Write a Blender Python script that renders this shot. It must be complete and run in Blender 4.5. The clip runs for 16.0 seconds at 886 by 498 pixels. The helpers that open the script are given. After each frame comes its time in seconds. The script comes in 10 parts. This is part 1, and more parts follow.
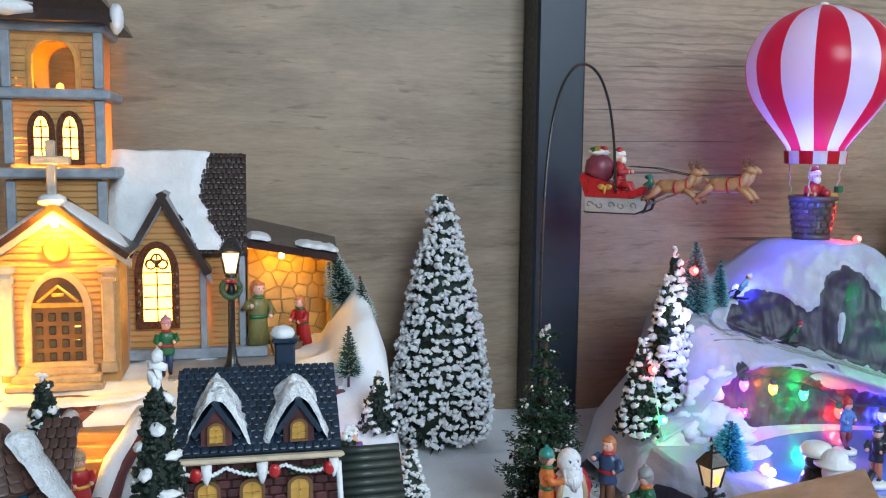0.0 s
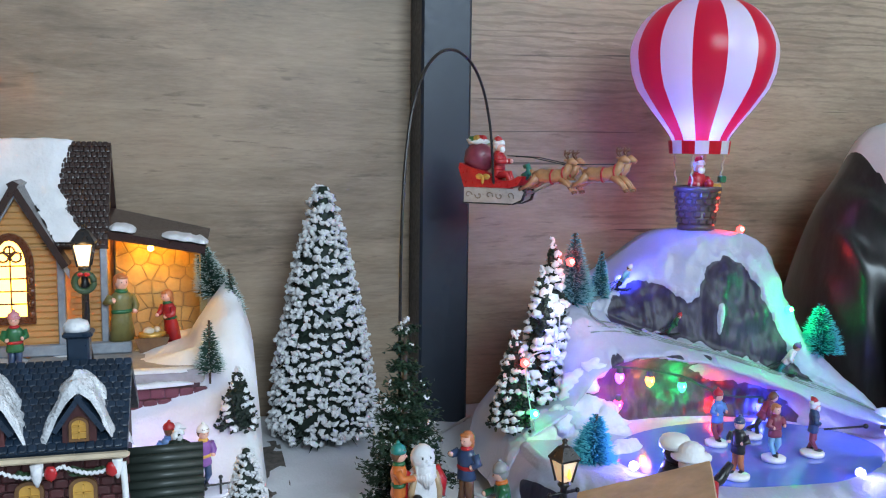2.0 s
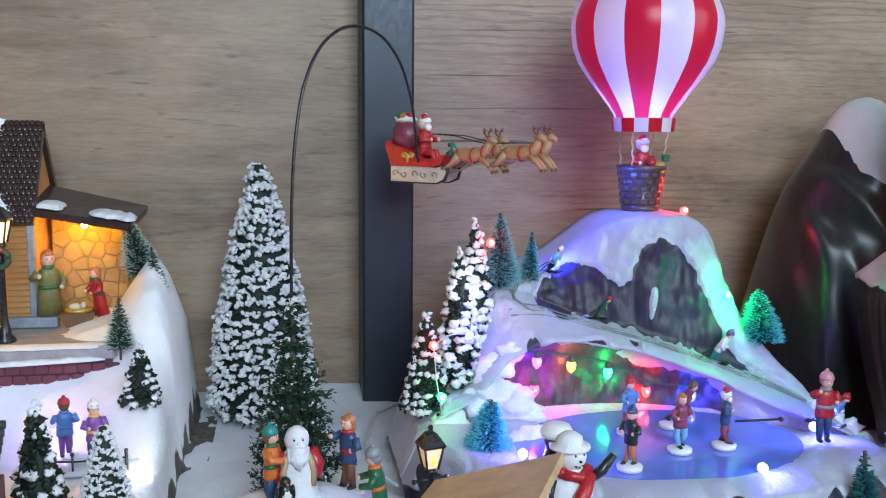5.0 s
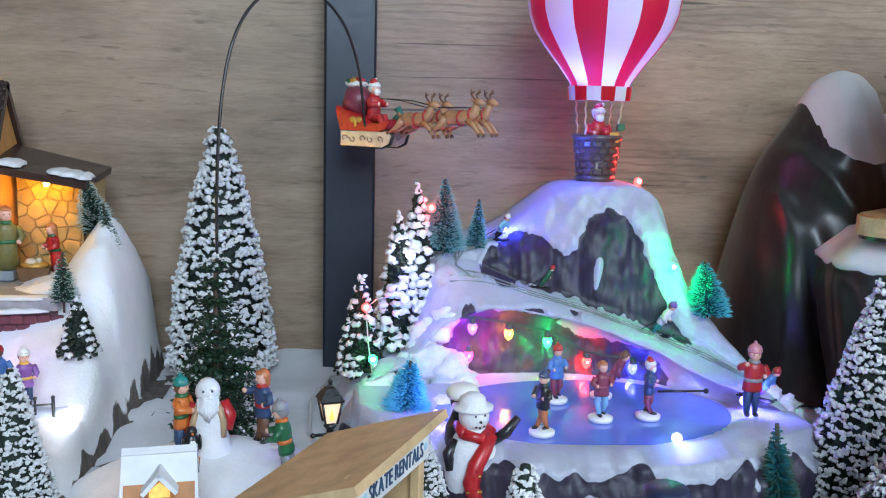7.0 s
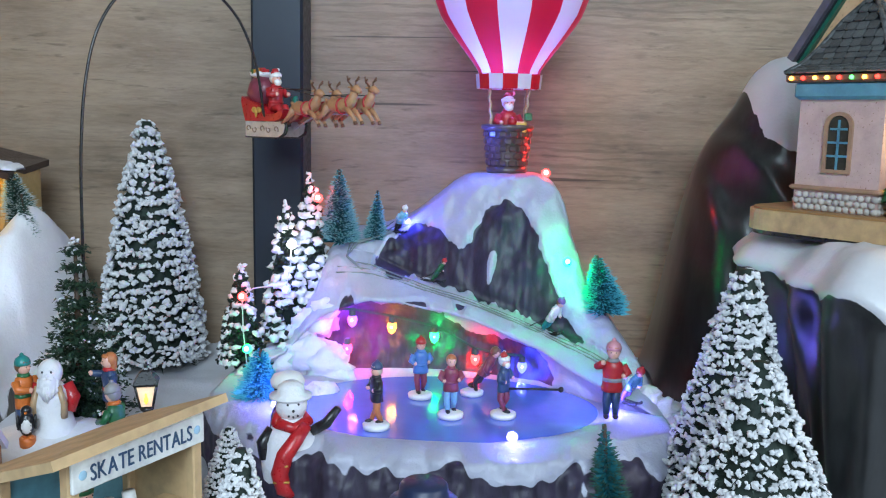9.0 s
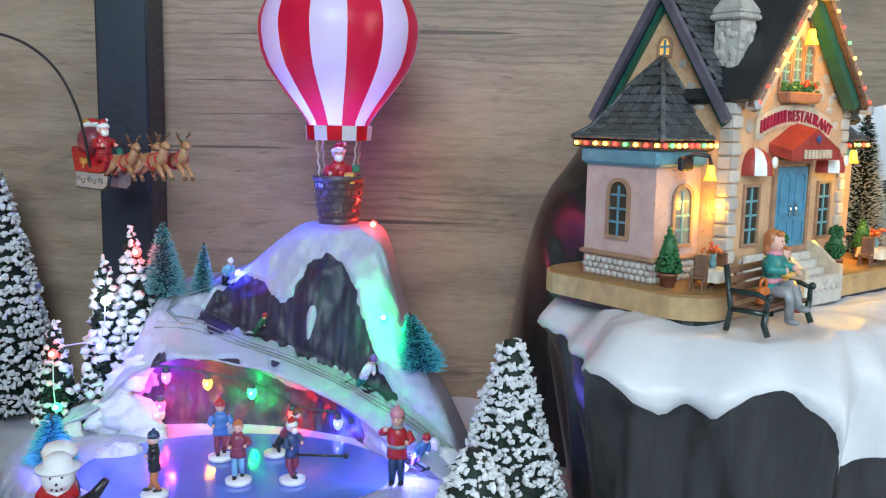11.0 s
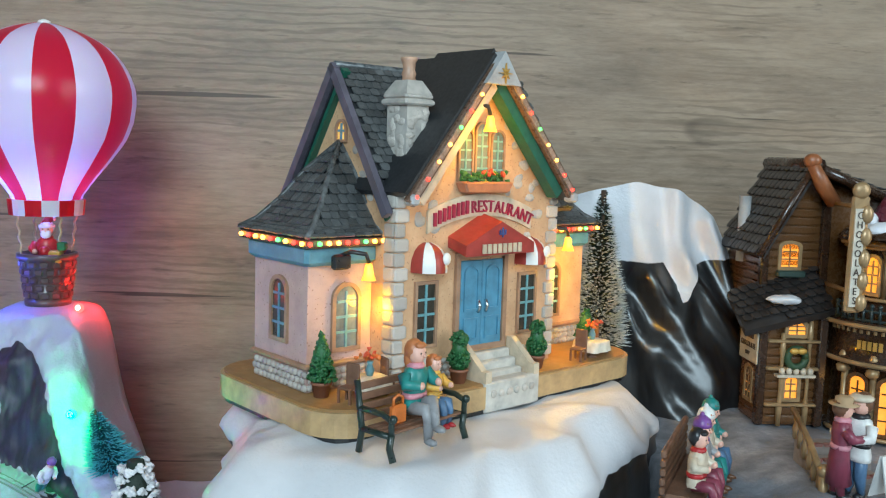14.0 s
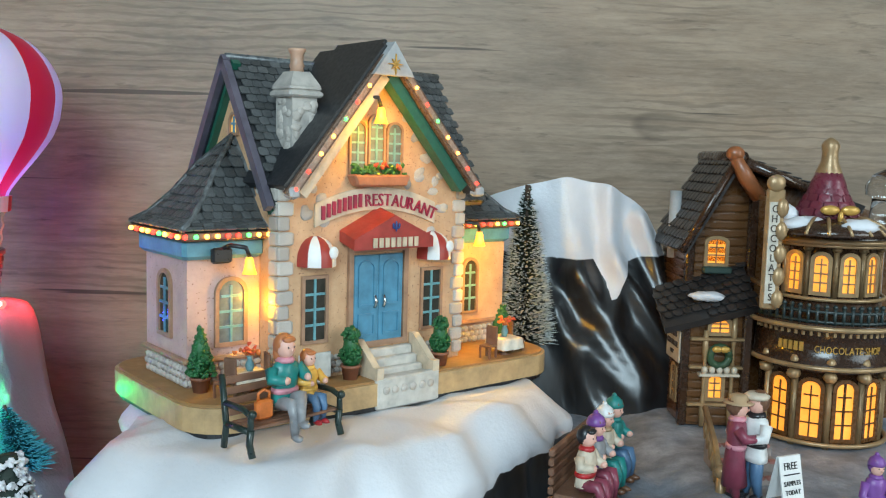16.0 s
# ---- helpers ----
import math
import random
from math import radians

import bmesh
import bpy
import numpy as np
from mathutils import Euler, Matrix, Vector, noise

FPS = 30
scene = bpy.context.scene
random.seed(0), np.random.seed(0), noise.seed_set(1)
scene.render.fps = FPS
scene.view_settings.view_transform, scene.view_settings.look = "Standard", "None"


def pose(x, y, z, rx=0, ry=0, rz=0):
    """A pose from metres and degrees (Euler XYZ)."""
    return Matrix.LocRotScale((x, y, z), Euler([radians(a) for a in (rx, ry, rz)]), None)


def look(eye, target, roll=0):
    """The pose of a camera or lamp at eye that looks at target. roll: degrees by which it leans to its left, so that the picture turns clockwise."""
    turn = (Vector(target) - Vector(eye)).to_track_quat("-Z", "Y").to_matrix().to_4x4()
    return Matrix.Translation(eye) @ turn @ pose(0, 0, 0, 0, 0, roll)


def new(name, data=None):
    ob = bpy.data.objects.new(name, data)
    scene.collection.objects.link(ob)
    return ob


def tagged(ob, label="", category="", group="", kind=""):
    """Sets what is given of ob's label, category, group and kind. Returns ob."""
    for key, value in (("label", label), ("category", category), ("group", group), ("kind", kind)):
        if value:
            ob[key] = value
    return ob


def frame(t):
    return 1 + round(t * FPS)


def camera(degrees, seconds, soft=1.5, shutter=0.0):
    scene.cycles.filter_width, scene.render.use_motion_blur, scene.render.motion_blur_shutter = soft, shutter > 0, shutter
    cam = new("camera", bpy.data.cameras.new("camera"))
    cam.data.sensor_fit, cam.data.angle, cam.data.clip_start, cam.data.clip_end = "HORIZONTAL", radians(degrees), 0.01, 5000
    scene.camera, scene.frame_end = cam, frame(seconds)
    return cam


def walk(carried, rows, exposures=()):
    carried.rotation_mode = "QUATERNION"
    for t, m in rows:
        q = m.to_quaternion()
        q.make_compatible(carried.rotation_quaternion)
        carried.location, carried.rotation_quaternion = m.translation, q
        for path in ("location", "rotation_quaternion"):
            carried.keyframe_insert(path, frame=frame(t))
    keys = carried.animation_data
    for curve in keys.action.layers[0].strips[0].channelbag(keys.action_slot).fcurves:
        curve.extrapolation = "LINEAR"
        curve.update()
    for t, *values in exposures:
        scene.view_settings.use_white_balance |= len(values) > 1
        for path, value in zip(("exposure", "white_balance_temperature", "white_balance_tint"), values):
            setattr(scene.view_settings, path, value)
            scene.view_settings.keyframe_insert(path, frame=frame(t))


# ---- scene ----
cam = camera(52.49, 16.0, soft=1.15)
PATH = [
    (0, (0.00125, -0.00547, 0.25686), (0.42414, 1.93706, 0.03836), 0.592),
    (0.5, (0.01416, -0.00624, 0.25536), (0.45828, 1.93160, 0.03729), 0.648),
    (1, (0.02874, -0.00421, 0.25433), (0.49637, 1.92772, 0.03302), 0.676),
    (1.5, (0.04769, -0.00244, 0.25280), (0.53942, 1.92307, 0.02780), 0.672),
    (2, (0.06829, -0.00299, 0.25187), (0.58312, 1.91636, 0.02589), 0.690),
    (2.5, (0.09229, -0.00281, 0.24963), (0.62765, 1.91088, 0.02336), 0.735),
    (3, (0.12005, 0.00048, 0.24766), (0.66272, 1.91098, 0.01208), 0.746),
    (3.2, (0.13136, 0.00163, 0.24678), (0.67951, 1.91072, 0.01245), 0.656),
    (5.3, (0.18956, -0.01962, 0.25651), (0.50813, 1.93250, -0.03971), 0.799),
    (5.5, (0.18257, -0.01933, 0.25514), (0.49314, 1.93293, -0.04852), 0.993),
    (6, (0.19155, -0.01899, 0.25112), (0.47783, 1.93603, -0.05858), 1.114),
    (6.5, (0.23023, -0.02588, 0.24454), (0.49204, 1.93239, -0.06634), 1.416),
    (7, (0.27459, -0.03275, 0.24024), (0.49049, 1.93092, -0.07182), 1.474),
    (7.5, (0.31392, -0.03307, 0.23706), (0.45500, 1.93777, -0.07261), 1.379),
    (8, (0.35324, -0.03043, 0.23603), (0.42617, 1.94510, -0.06718), 1.295),
    (8.5, (0.39622, -0.03253, 0.23078), (0.40269, 1.94565, -0.06377), 1.213),
    (9, (0.44394, -0.02572, 0.22707), (0.39951, 1.95221, -0.06586), 1.126),
    (9.2, (0.45487, -0.02241, 0.22238), (0.41109, 1.95754, -0.05671), 1.143),
    (11.3, (0.57764, -0.01251, 0.27950), (0.55791, 1.96704, -0.00507), 1.043),
    (11.5, (0.58187, -0.01085, 0.28968), (0.56607, 1.96944, 0.01009), 0.979),
    (12, (0.58434, 0.00063, 0.31034), (0.62769, 1.98344, 0.05234), 1.074),
    (12.5, (0.58192, 0.00889, 0.31910), (0.72006, 1.98910, 0.07484), 1.369),
    (13, (0.61526, 0.02774, 0.31080), (0.82149, 2.00283, 0.07308), 1.696),
    (13.5, (0.67615, 0.03285, 0.30534), (0.86968, 2.01056, 0.07905), 1.879),
    (14, (0.72209, 0.03245, 0.30144), (0.83361, 2.01778, 0.08692), 1.861),
    (14.5, (0.74566, 0.03743, 0.29652), (0.80391, 2.02552, 0.08656), 1.777),
    (15, (0.76122, 0.03781, 0.29677), (0.78854, 2.02635, 0.08470), 1.679),
    (15.5, (0.77772, 0.03569, 0.29848), (0.80946, 2.02438, 0.08852), 1.706),
    (16, (0.79867, 0.03783, 0.29771), (0.84052, 2.02643, 0.08868), 1.617),
]
walk(cam, [(t, look(eye, target, roll)) for t, eye, target, roll in PATH], exposures=[(0.0, 0.09, 6450, 10), (3.0, 0.12, 6350, 11), (6.0, 0.17, 6350, 12), (9.0, 0.12, 6300, 10), (11.5, 0.08, 6450, 9), (13.5, 0.04, 6400, 6), (14.5, 0.01, 6400, 4), (16.0, 0.01, 6400, 4)])

# ---- world and light ----
world = bpy.data.worlds.new("daylight")
scene.world = world
world.use_nodes = True
_sky = world.node_tree.nodes.new("ShaderNodeTexSky")
_sky.sky_type = "NISHITA"
_sky.sun_disc = False
_sky.sun_elevation, _sky.sun_rotation = radians(28), radians(120)
_bg = world.node_tree.nodes["Background"]
_bg.inputs["Strength"].default_value = 0.12
world.node_tree.links.new(_sky.outputs["Color"], _bg.inputs["Color"])


def area_lamp(name, m, sx, sy, watts, colour):
    data = bpy.data.lights.new(name, "AREA")
    data.shape, data.size, data.size_y, data.energy, data.color = "RECTANGLE", sx, sy, watts, colour
    ob = new(name, data)
    ob.matrix_world = m
    return ob


def bulb_light(name, place, watts, colour, radius=0.002):
    data = bpy.data.lights.new(name, "POINT")
    data.energy, data.color, data.shadow_soft_size = watts, colour, radius
    ob = new(name, data)
    ob.location = place
    return ob


# Daylight in the two window openings of the room.
area_lamp("daylight_right", look((2.28, -0.58, 0.75), (0.5, 0.7, 0.3)), 1.0, 1.3, 13.0, (0.70, 0.88, 1.0))
area_lamp("daylight_front", look((0.46, -1.18, 1.0), (0.46, 0.7, 0.25)), 0.9, 0.9, 33.0, (0.70, 0.88, 1.0))

# ---- materials ----
MATS = {}


def _mix(nt, fac, a, b):
    n = nt.nodes.new("ShaderNodeMix")
    n.data_type = "RGBA"
    for socket, v in ((n.inputs[0], fac), (n.inputs[6], a), (n.inputs[7], b)):
        if hasattr(v, "links"):
            nt.links.new(v, socket)
        else:
            socket.default_value = v if isinstance(v, (int, float)) else (*v[:3], 1)
    return n.outputs[2]


def _noise(nt, scale, detail=4, stretch=None, rough=0.55, distort=0.0):
    c = nt.nodes.new("ShaderNodeTexCoord")
    n = nt.nodes.new("ShaderNodeTexNoise")
    n.inputs["Scale"].default_value, n.inputs["Detail"].default_value = scale, detail
    n.inputs["Roughness"].default_value, n.inputs["Distortion"].default_value = rough, distort
    if stretch:
        m = nt.nodes.new("ShaderNodeMapping")
        m.inputs["Scale"].default_value = stretch
        nt.links.new(c.outputs["Object"], m.inputs["Vector"])
        nt.links.new(m.outputs["Vector"], n.inputs["Vector"])
    else:
        nt.links.new(c.outputs["Object"], n.inputs["Vector"])
    return n.outputs["Fac"]


def _ramp(nt, fac, lo, hi, a=0.0, b=1.0):
    n = nt.nodes.new("ShaderNodeMapRange")
    n.inputs["From Min"].default_value, n.inputs["From Max"].default_value = lo, hi
    n.inputs["To Min"].default_value, n.inputs["To Max"].default_value = a, b
    nt.links.new(fac, n.inputs["Value"])
    return n.outputs["Result"]


def mat(name, colour, rough=0.55, metal=0.0, vary=0.25, grain=260, stains=45, bump=0.25, depth=0.0004, second=None,
        emit=None, power=0.0, coat=0.0, spread=0.0, speck=None):
    """A painted or natural surface with fine grain, larger stains and a little relief."""
    if name in MATS:
        return MATS[name]
    m = MATS[name] = bpy.data.materials.new(name)
    m.use_nodes = True
    nt = m.node_tree
    b = nt.nodes["Principled BSDF"]
    dark = tuple(c * (1 - vary) for c in colour)
    lite = tuple(min(1, c * (1 + vary * 0.5)) for c in colour)
    big = _ramp(nt, _noise(nt, stains, 5), 0.35, 0.68)
    fine = _noise(nt, grain, 3)
    col = _mix(nt, big, dark, second or lite)
    col = _mix(nt, _ramp(nt, fine, 0.3, 0.7, 0.0, 0.55), col, colour)
    if speck:
        col = _mix(nt, _ramp(nt, _noise(nt, grain * 1.1, 2), 0.66, 0.7, 0.0, 0.85), col, speck)
    if spread:
        info = nt.nodes.new("ShaderNodeObjectInfo")
        hsv = nt.nodes.new("ShaderNodeHueSaturation")
        nt.links.new(_ramp(nt, info.outputs["Random"], 0, 1, 1 - spread, 1 + spread), hsv.inputs["Value"])
        nt.links.new(col, hsv.inputs["Color"])
        col = hsv.outputs["Color"]
    nt.links.new(col, b.inputs["Base Color"])
    nt.links.new(_ramp(nt, fine, 0.3, 0.7, max(0.03, rough - 0.08), min(1, rough + 0.1)), b.inputs["Roughness"])
    b.inputs["Metallic"].default_value = metal
    b.inputs["Coat Weight"].default_value = coat
    b.inputs["Coat Roughness"].default_value = 0.15
    if bump:
        n = nt.nodes.new("ShaderNodeBump")
        n.inputs["Strength"].default_value, n.inputs["Distance"].default_value = bump, depth
        nt.links.new(fine, n.inputs["Height"])
        nt.links.new(n.outputs["Normal"], b.inputs["Normal"])
    if emit:
        b.inputs["Emission Color"].default_value = (*emit, 1)
        b.inputs["Emission Strength"].default_value = power
    return m


def paint(name, colour, rough=0.42, **kw):
    return mat(name, colour, rough, **{"vary": 0.3, "stains": 120, "grain": 500, "bump": 0.12, "coat": 0.15, **kw})


def wood_wall_material(name, base, deep, pale):
    """Oak laminate: soft broad tone, bowed growth rings in places, fine fibre and a few long cracks."""
    m = MATS[name] = bpy.data.materials.new(name)
    m.use_nodes = True
    nt = m.node_tree
    b = nt.nodes["Principled BSDF"]
    c = nt.nodes.new("ShaderNodeTexCoord")
    mp = nt.nodes.new("ShaderNodeMapping")
    mp.inputs["Scale"].default_value = (0.16, 0.16, 1.0)
    nt.links.new(c.outputs["Object"], mp.inputs["Vector"])
    wave = nt.nodes.new("ShaderNodeTexWave")
    wave.bands_direction = "Z"
    for k, v in (("Scale", 42.0), ("Distortion", 9.0), ("Detail", 3.0), ("Detail Scale", 1.1), ("Detail Roughness", 0.6)):
        wave.inputs[k].default_value = v
    nt.links.new(mp.outputs["Vector"], wave.inputs["Vector"])
    broad = _noise(nt, 1.0, 5, (3.6, 3.6, 13), 0.6, 0.8)
    where = _noise(nt, 1.0, 3, (3.2, 3.2, 9), 0.5, 0.3)
    grain = _noise(nt, 1.0, 8, (10, 10, 58), 0.72, 0.5)
    fibre = _noise(nt, 1.0, 4, (60, 60, 420), 0.65)
    flecks = _noise(nt, 1.0, 4, (30, 30, 190), 0.6, 0.3)
    knots = _noise(nt, 1.0, 3, (9, 9, 26), 0.5, 0.8)
    cracks = _noise(nt, 1.0, 2, (3.2, 3.2, 150), 0.45, 0.35)
    col = _mix(nt, _ramp(nt, broad, 0.36, 0.62), tuple(0.62 * d + 0.38 * e for d, e in zip(deep, base)), base)
    col = _mix(nt, _ramp(nt, grain, 0.36, 0.7, 0.0, 0.5), col, pale)
    ring = nt.nodes.new("ShaderNodeMath")
    ring.operation = "MULTIPLY"
    nt.links.new(_ramp(nt, wave.outputs["Fac"], 0.6, 0.95), ring.inputs[0])
    nt.links.new(_ramp(nt, where, 0.48, 0.64, 0.0, 0.4), ring.inputs[1])
    col = _mix(nt, ring.outputs[0], col, deep)
    col = _mix(nt, _ramp(nt, fibre, 0.36, 0.66, 0.0, 0.24), col, deep)
    col = _mix(nt, _ramp(nt, flecks, 0.6, 0.74, 0.0, 0.5), col, tuple(q * 0.7 for q in deep))
    col = _mix(nt, _ramp(nt, knots, 0.68, 0.78, 0.0, 0.6), col, deep)
    col = _mix(nt, _ramp(nt, cracks, 0.72, 0.745, 0.0, 0.75), col, tuple(q * 0.35 for q in deep))
    nt.links.new(col, b.inputs["Base Color"])
    nt.links.new(_ramp(nt, grain, 0.3, 0.7, 0.42, 0.6), b.inputs["Roughness"])
    n = nt.nodes.new("ShaderNodeBump")
    n.inputs["Strength"].default_value, n.inputs["Distance"].default_value = 0.25, 0.0005
    nt.links.new(grain, n.inputs["Height"])
    nt.links.new(n.outputs["Normal"], b.inputs["Normal"])
    return m


def two_tone_material(name, a, b_, rough_a, rough_b, edge=0.5, bump_a=0.3, bump_b=0.5, sparkle=0.0, coat=0.0):
    """Surface b_ where the mesh's 'cover' value is high, surface a elsewhere: poured or painted-on layers with a crisp rim."""
    m = MATS[name] = bpy.data.materials.new(name)
    m.use_nodes = True
    nt = m.node_tree
    p = nt.nodes["Principled BSDF"]
    at = nt.nodes.new("ShaderNodeAttribute")
    at.attribute_name = "cover"
    wob = nt.nodes.new("ShaderNodeMath")
    wob.operation = "ADD"
    nt.links.new(at.outputs["Fac"], wob.inputs[0])
    nt.links.new(_ramp(nt, _noise(nt, 90, 3), 0, 1, -0.16, 0.16), wob.inputs[1])
    f = _ramp(nt, wob.outputs[0], edge - 0.03, edge + 0.03)
    fine = _noise(nt, 420, 4)
    big = _noise(nt, 60, 5)
    streak = _noise(nt, 1.0, 5, (150, 150, 30), 0.6, 0.5)
    ca = _mix(nt, _ramp(nt, streak, 0.35, 0.7), tuple(c * 0.55 for c in a), tuple(min(1, c * 1.5) for c in a))
    cb = _mix(nt, _ramp(nt, big, 0.3, 0.7), tuple(c * 0.92 for c in b_), b_)
    nt.links.new(_mix(nt, f, ca, cb), p.inputs["Base Color"])
    nt.links.new(_ramp(nt, f, 0, 1, rough_a, rough_b), p.inputs["Roughness"])
    nt.links.new(_ramp(nt, f, 0, 1, coat, 0), p.inputs["Coat Weight"])
    p.inputs["Coat Roughness"].default_value = 0.27
    h = _mix(nt, f, streak, fine)
    n = nt.nodes.new("ShaderNodeBump")
    n.inputs["Distance"].default_value = 0.0012
    nt.links.new(_ramp(nt, f, 0, 1, bump_a, bump_b), n.inputs["Strength"])
    nt.links.new(h, n.inputs["Height"])
    nt.links.new(n.outputs["Normal"], p.inputs["Normal"])
    if sparkle:
        v = nt.nodes.new("ShaderNodeTexVoronoi")
        v.inputs["Scale"].default_value = 330
        c = nt.nodes.new("ShaderNodeTexCoord")
        nt.links.new(c.outputs["Object"], v.inputs["Vector"])
        nt.links.new(_ramp(nt, v.outputs["Distance"], 0.1, 0.16, sparkle, 0), p.inputs["Metallic"])
    return m


SNOW = mat("snow_plaster", (0.74, 0.74, 0.77), 0.6, vary=0.1, grain=300, stains=60, bump=0.7, depth=0.0013)
FLEECE = mat("snow_fleece", (0.64, 0.65, 0.69), 0.9, vary=0.14, grain=420, stains=24, bump=0.45, depth=0.0012)
FLOCK = mat("snow_flock", (0.70, 0.70, 0.72), 0.85, vary=0.12, grain=900, stains=200, bump=0.6, depth=0.0006)
NEEDLE = mat("dark_green_needles", (0.012, 0.026, 0.018), 0.7, vary=0.5, grain=900, stains=200, bump=0.6)
WOODY = mat("brown_trunk", (0.07, 0.045, 0.03), 0.8, vary=0.4)
BLACK = paint("black_enamel", (0.012, 0.012, 0.014), 0.32)
WHITE = paint("white_enamel", (0.78, 0.77, 0.75), 0.35, vary=0.1)
SKIN = paint("skin_paint", (0.75, 0.42, 0.33), 0.45, vary=0.12)
RED = paint("red_enamel", (0.45, 0.015, 0.02), 0.32)
GOLD = paint("gold_paint", (0.62, 0.36, 0.08), 0.35, metal=0.4)


# ---- mesh helpers ----
class Shape:
    """Collects solids into one mesh; each call takes the material slot m and whether it is smooth."""

    def __init__(self):
        self.v, self.f, self.m, self.s, self.t = [], [], [], [], Matrix()

    def add(self, verts, faces, m=0, smooth=False):
        k = len(self.v)
        self.v += [tuple(self.t @ Vector(p)) for p in verts]
        self.f += [tuple(k + i for i in f) for f in faces]
        self.m += [m] * len(faces)
        self.s += [smooth] * len(faces)
        return self

    def box(self, c, size, m=0, taper=1.0, bevel=0.0):
        """A box with its edges cut off by bevel; taper scales the top."""
        x, y, z = (s / 2 for s in size)
        b = min(bevel, x * 0.9, y * 0.9, z * 0.9)
        if not b:
            p = [(sx * x * (taper if sz > 0 else 1), sy * y * (taper if sz > 0 else 1), sz * z) for sz in (-1, 1) for sx, sy in ((-1, -1), (1, -1), (1, 1), (-1, 1))]
            f = [(3, 2, 1, 0), (4, 5, 6, 7), (0, 1, 5, 4), (1, 2, 6, 5), (2, 3, 7, 6), (3, 0, 4, 7)]
        else:
            p, f = [], []
            for zz, inset in ((-z, b), (-z + b, 0), (z - b, 0), (z, b)):
                k = taper if zz > 0 else 1
                xx, yy = x * k - inset, y * k - inset
                p += [(-xx + b, -yy, zz), (xx - b, -yy, zz), (xx, -yy + b, zz), (xx, yy - b, zz), (xx - b, yy, zz), (-xx + b, yy, zz), (-xx, yy - b, zz), (-xx, -yy + b, zz)]
            f = [tuple(range(7, -1, -1)), tuple(range(24, 32))]
            for r in range(3):
                f += [(r * 8 + i, r * 8 + (i + 1) % 8, r * 8 + 8 + (i + 1) % 8, r * 8 + 8 + i) for i in range(8)]
        return self.add([(c[0] + a, c[1] + d, c[2] + e) for a, d, e in p], f, m)

    def prism(self, poly, a, b, axis="y", m=0, smooth=False):
        """A polygon, counter-clockwise in its plane, drawn out from a to b along an axis. x: (y, z), y: (x, z), z: (x, y)."""
        def at(u, v, w):
            return {"x": (w, u, v), "y": (u, w, v), "z": (u, v, w)}[axis]
        n = len(poly)
        p = [at(u, v, a) for u, v in poly] + [at(u, v, b) for u, v in poly]
        sides = [(i, (i + 1) % n, n + (i + 1) % n, n + i) for i in range(n)]
        f = [tuple(range(n - 1, -1, -1)), tuple(range(n, 2 * n))] + sides
        if axis == "y":
            f = [t[::-1] for t in f]
        if b < a:
            f = [t[::-1] for t in f]
        return self.add(p, f, m, smooth)

    def lathe(self, prof, c=(0, 0, 0), n=16, m=0, squash=(1, 1), smooth=True):
        """Rings (radius, height) turned round the z axis at c."""
        p, f = [], []
        for r, z in prof:
            p += [(c[0] + r * math.cos(2 * math.pi * i / n) * squash[0], c[1] + r * math.sin(2 * math.pi * i / n) * squash[1], c[2] + z) for i in range(n)]
        for k in range(len(prof) - 1):
            f += [(k * n + i, k * n + (i + 1) % n, (k + 1) * n + (i + 1) % n, (k + 1) * n + i) for i in range(n)]
        f += [tuple(range(n - 1, -1, -1)), tuple(range((len(prof) - 1) * n, len(prof) * n))]
        return self.add(p, f, m, smooth)

    def ball(self, c, r, m=0, n=10, rings=6, wob=0.0, seed=0):
        rx, ry, rz = (r, r, r) if isinstance(r, (int, float)) else r
        rnd = random.Random(seed)
        p, f = [(c[0], c[1], c[2] - rz)], []
        for k in range(1, rings):
            a = math.pi * k / rings
            for i in range(n):
                w = 1 + rnd.uniform(-wob, wob)
                p.append((c[0] + rx * w * math.sin(a) * math.cos(2 * math.pi * i / n), c[1] + ry * w * math.sin(a) * math.sin(2 * math.pi * i / n), c[2] - rz * w * math.cos(a)))
        p.append((c[0], c[1], c[2] + rz))
        last = len(p) - 1
        f += [(0, 1 + (i + 1) % n, 1 + i) for i in range(n)]
        for k in range(rings - 2):
            f += [(1 + k * n + i, 1 + k * n + (i + 1) % n, 1 + (k + 1) * n + (i + 1) % n, 1 + (k + 1) * n + i) for i in range(n)]
        f += [(1 + (rings - 2) * n + i, 1 + (rings - 2) * n + (i + 1) % n, last) for i in range(n)]
        return self.add(p, f, m, True)

    def lump(self, c, r, m=0, seed=0.0, rough=0.3, n=20, rings=12):
        """A soft uneven heap round c."""
        k = len(self.v)
        self.ball((0, 0, 0), 1.0, m, n, rings)
        inv = self.t.inverted()
        for i in range(k, len(self.v)):
            d = inv @ Vector(self.v[i])
            w = 1 + rough * (noise.noise(d * 1.6 + Vector((seed * 7, seed, 0))) + 0.5 * noise.noise(d * 3.7 + Vector((seed, 0, seed * 5))))
            self.v[i] = tuple(self.t @ Vector([c[j] + r[j] * d[j] * w for j in range(3)]))
        return self

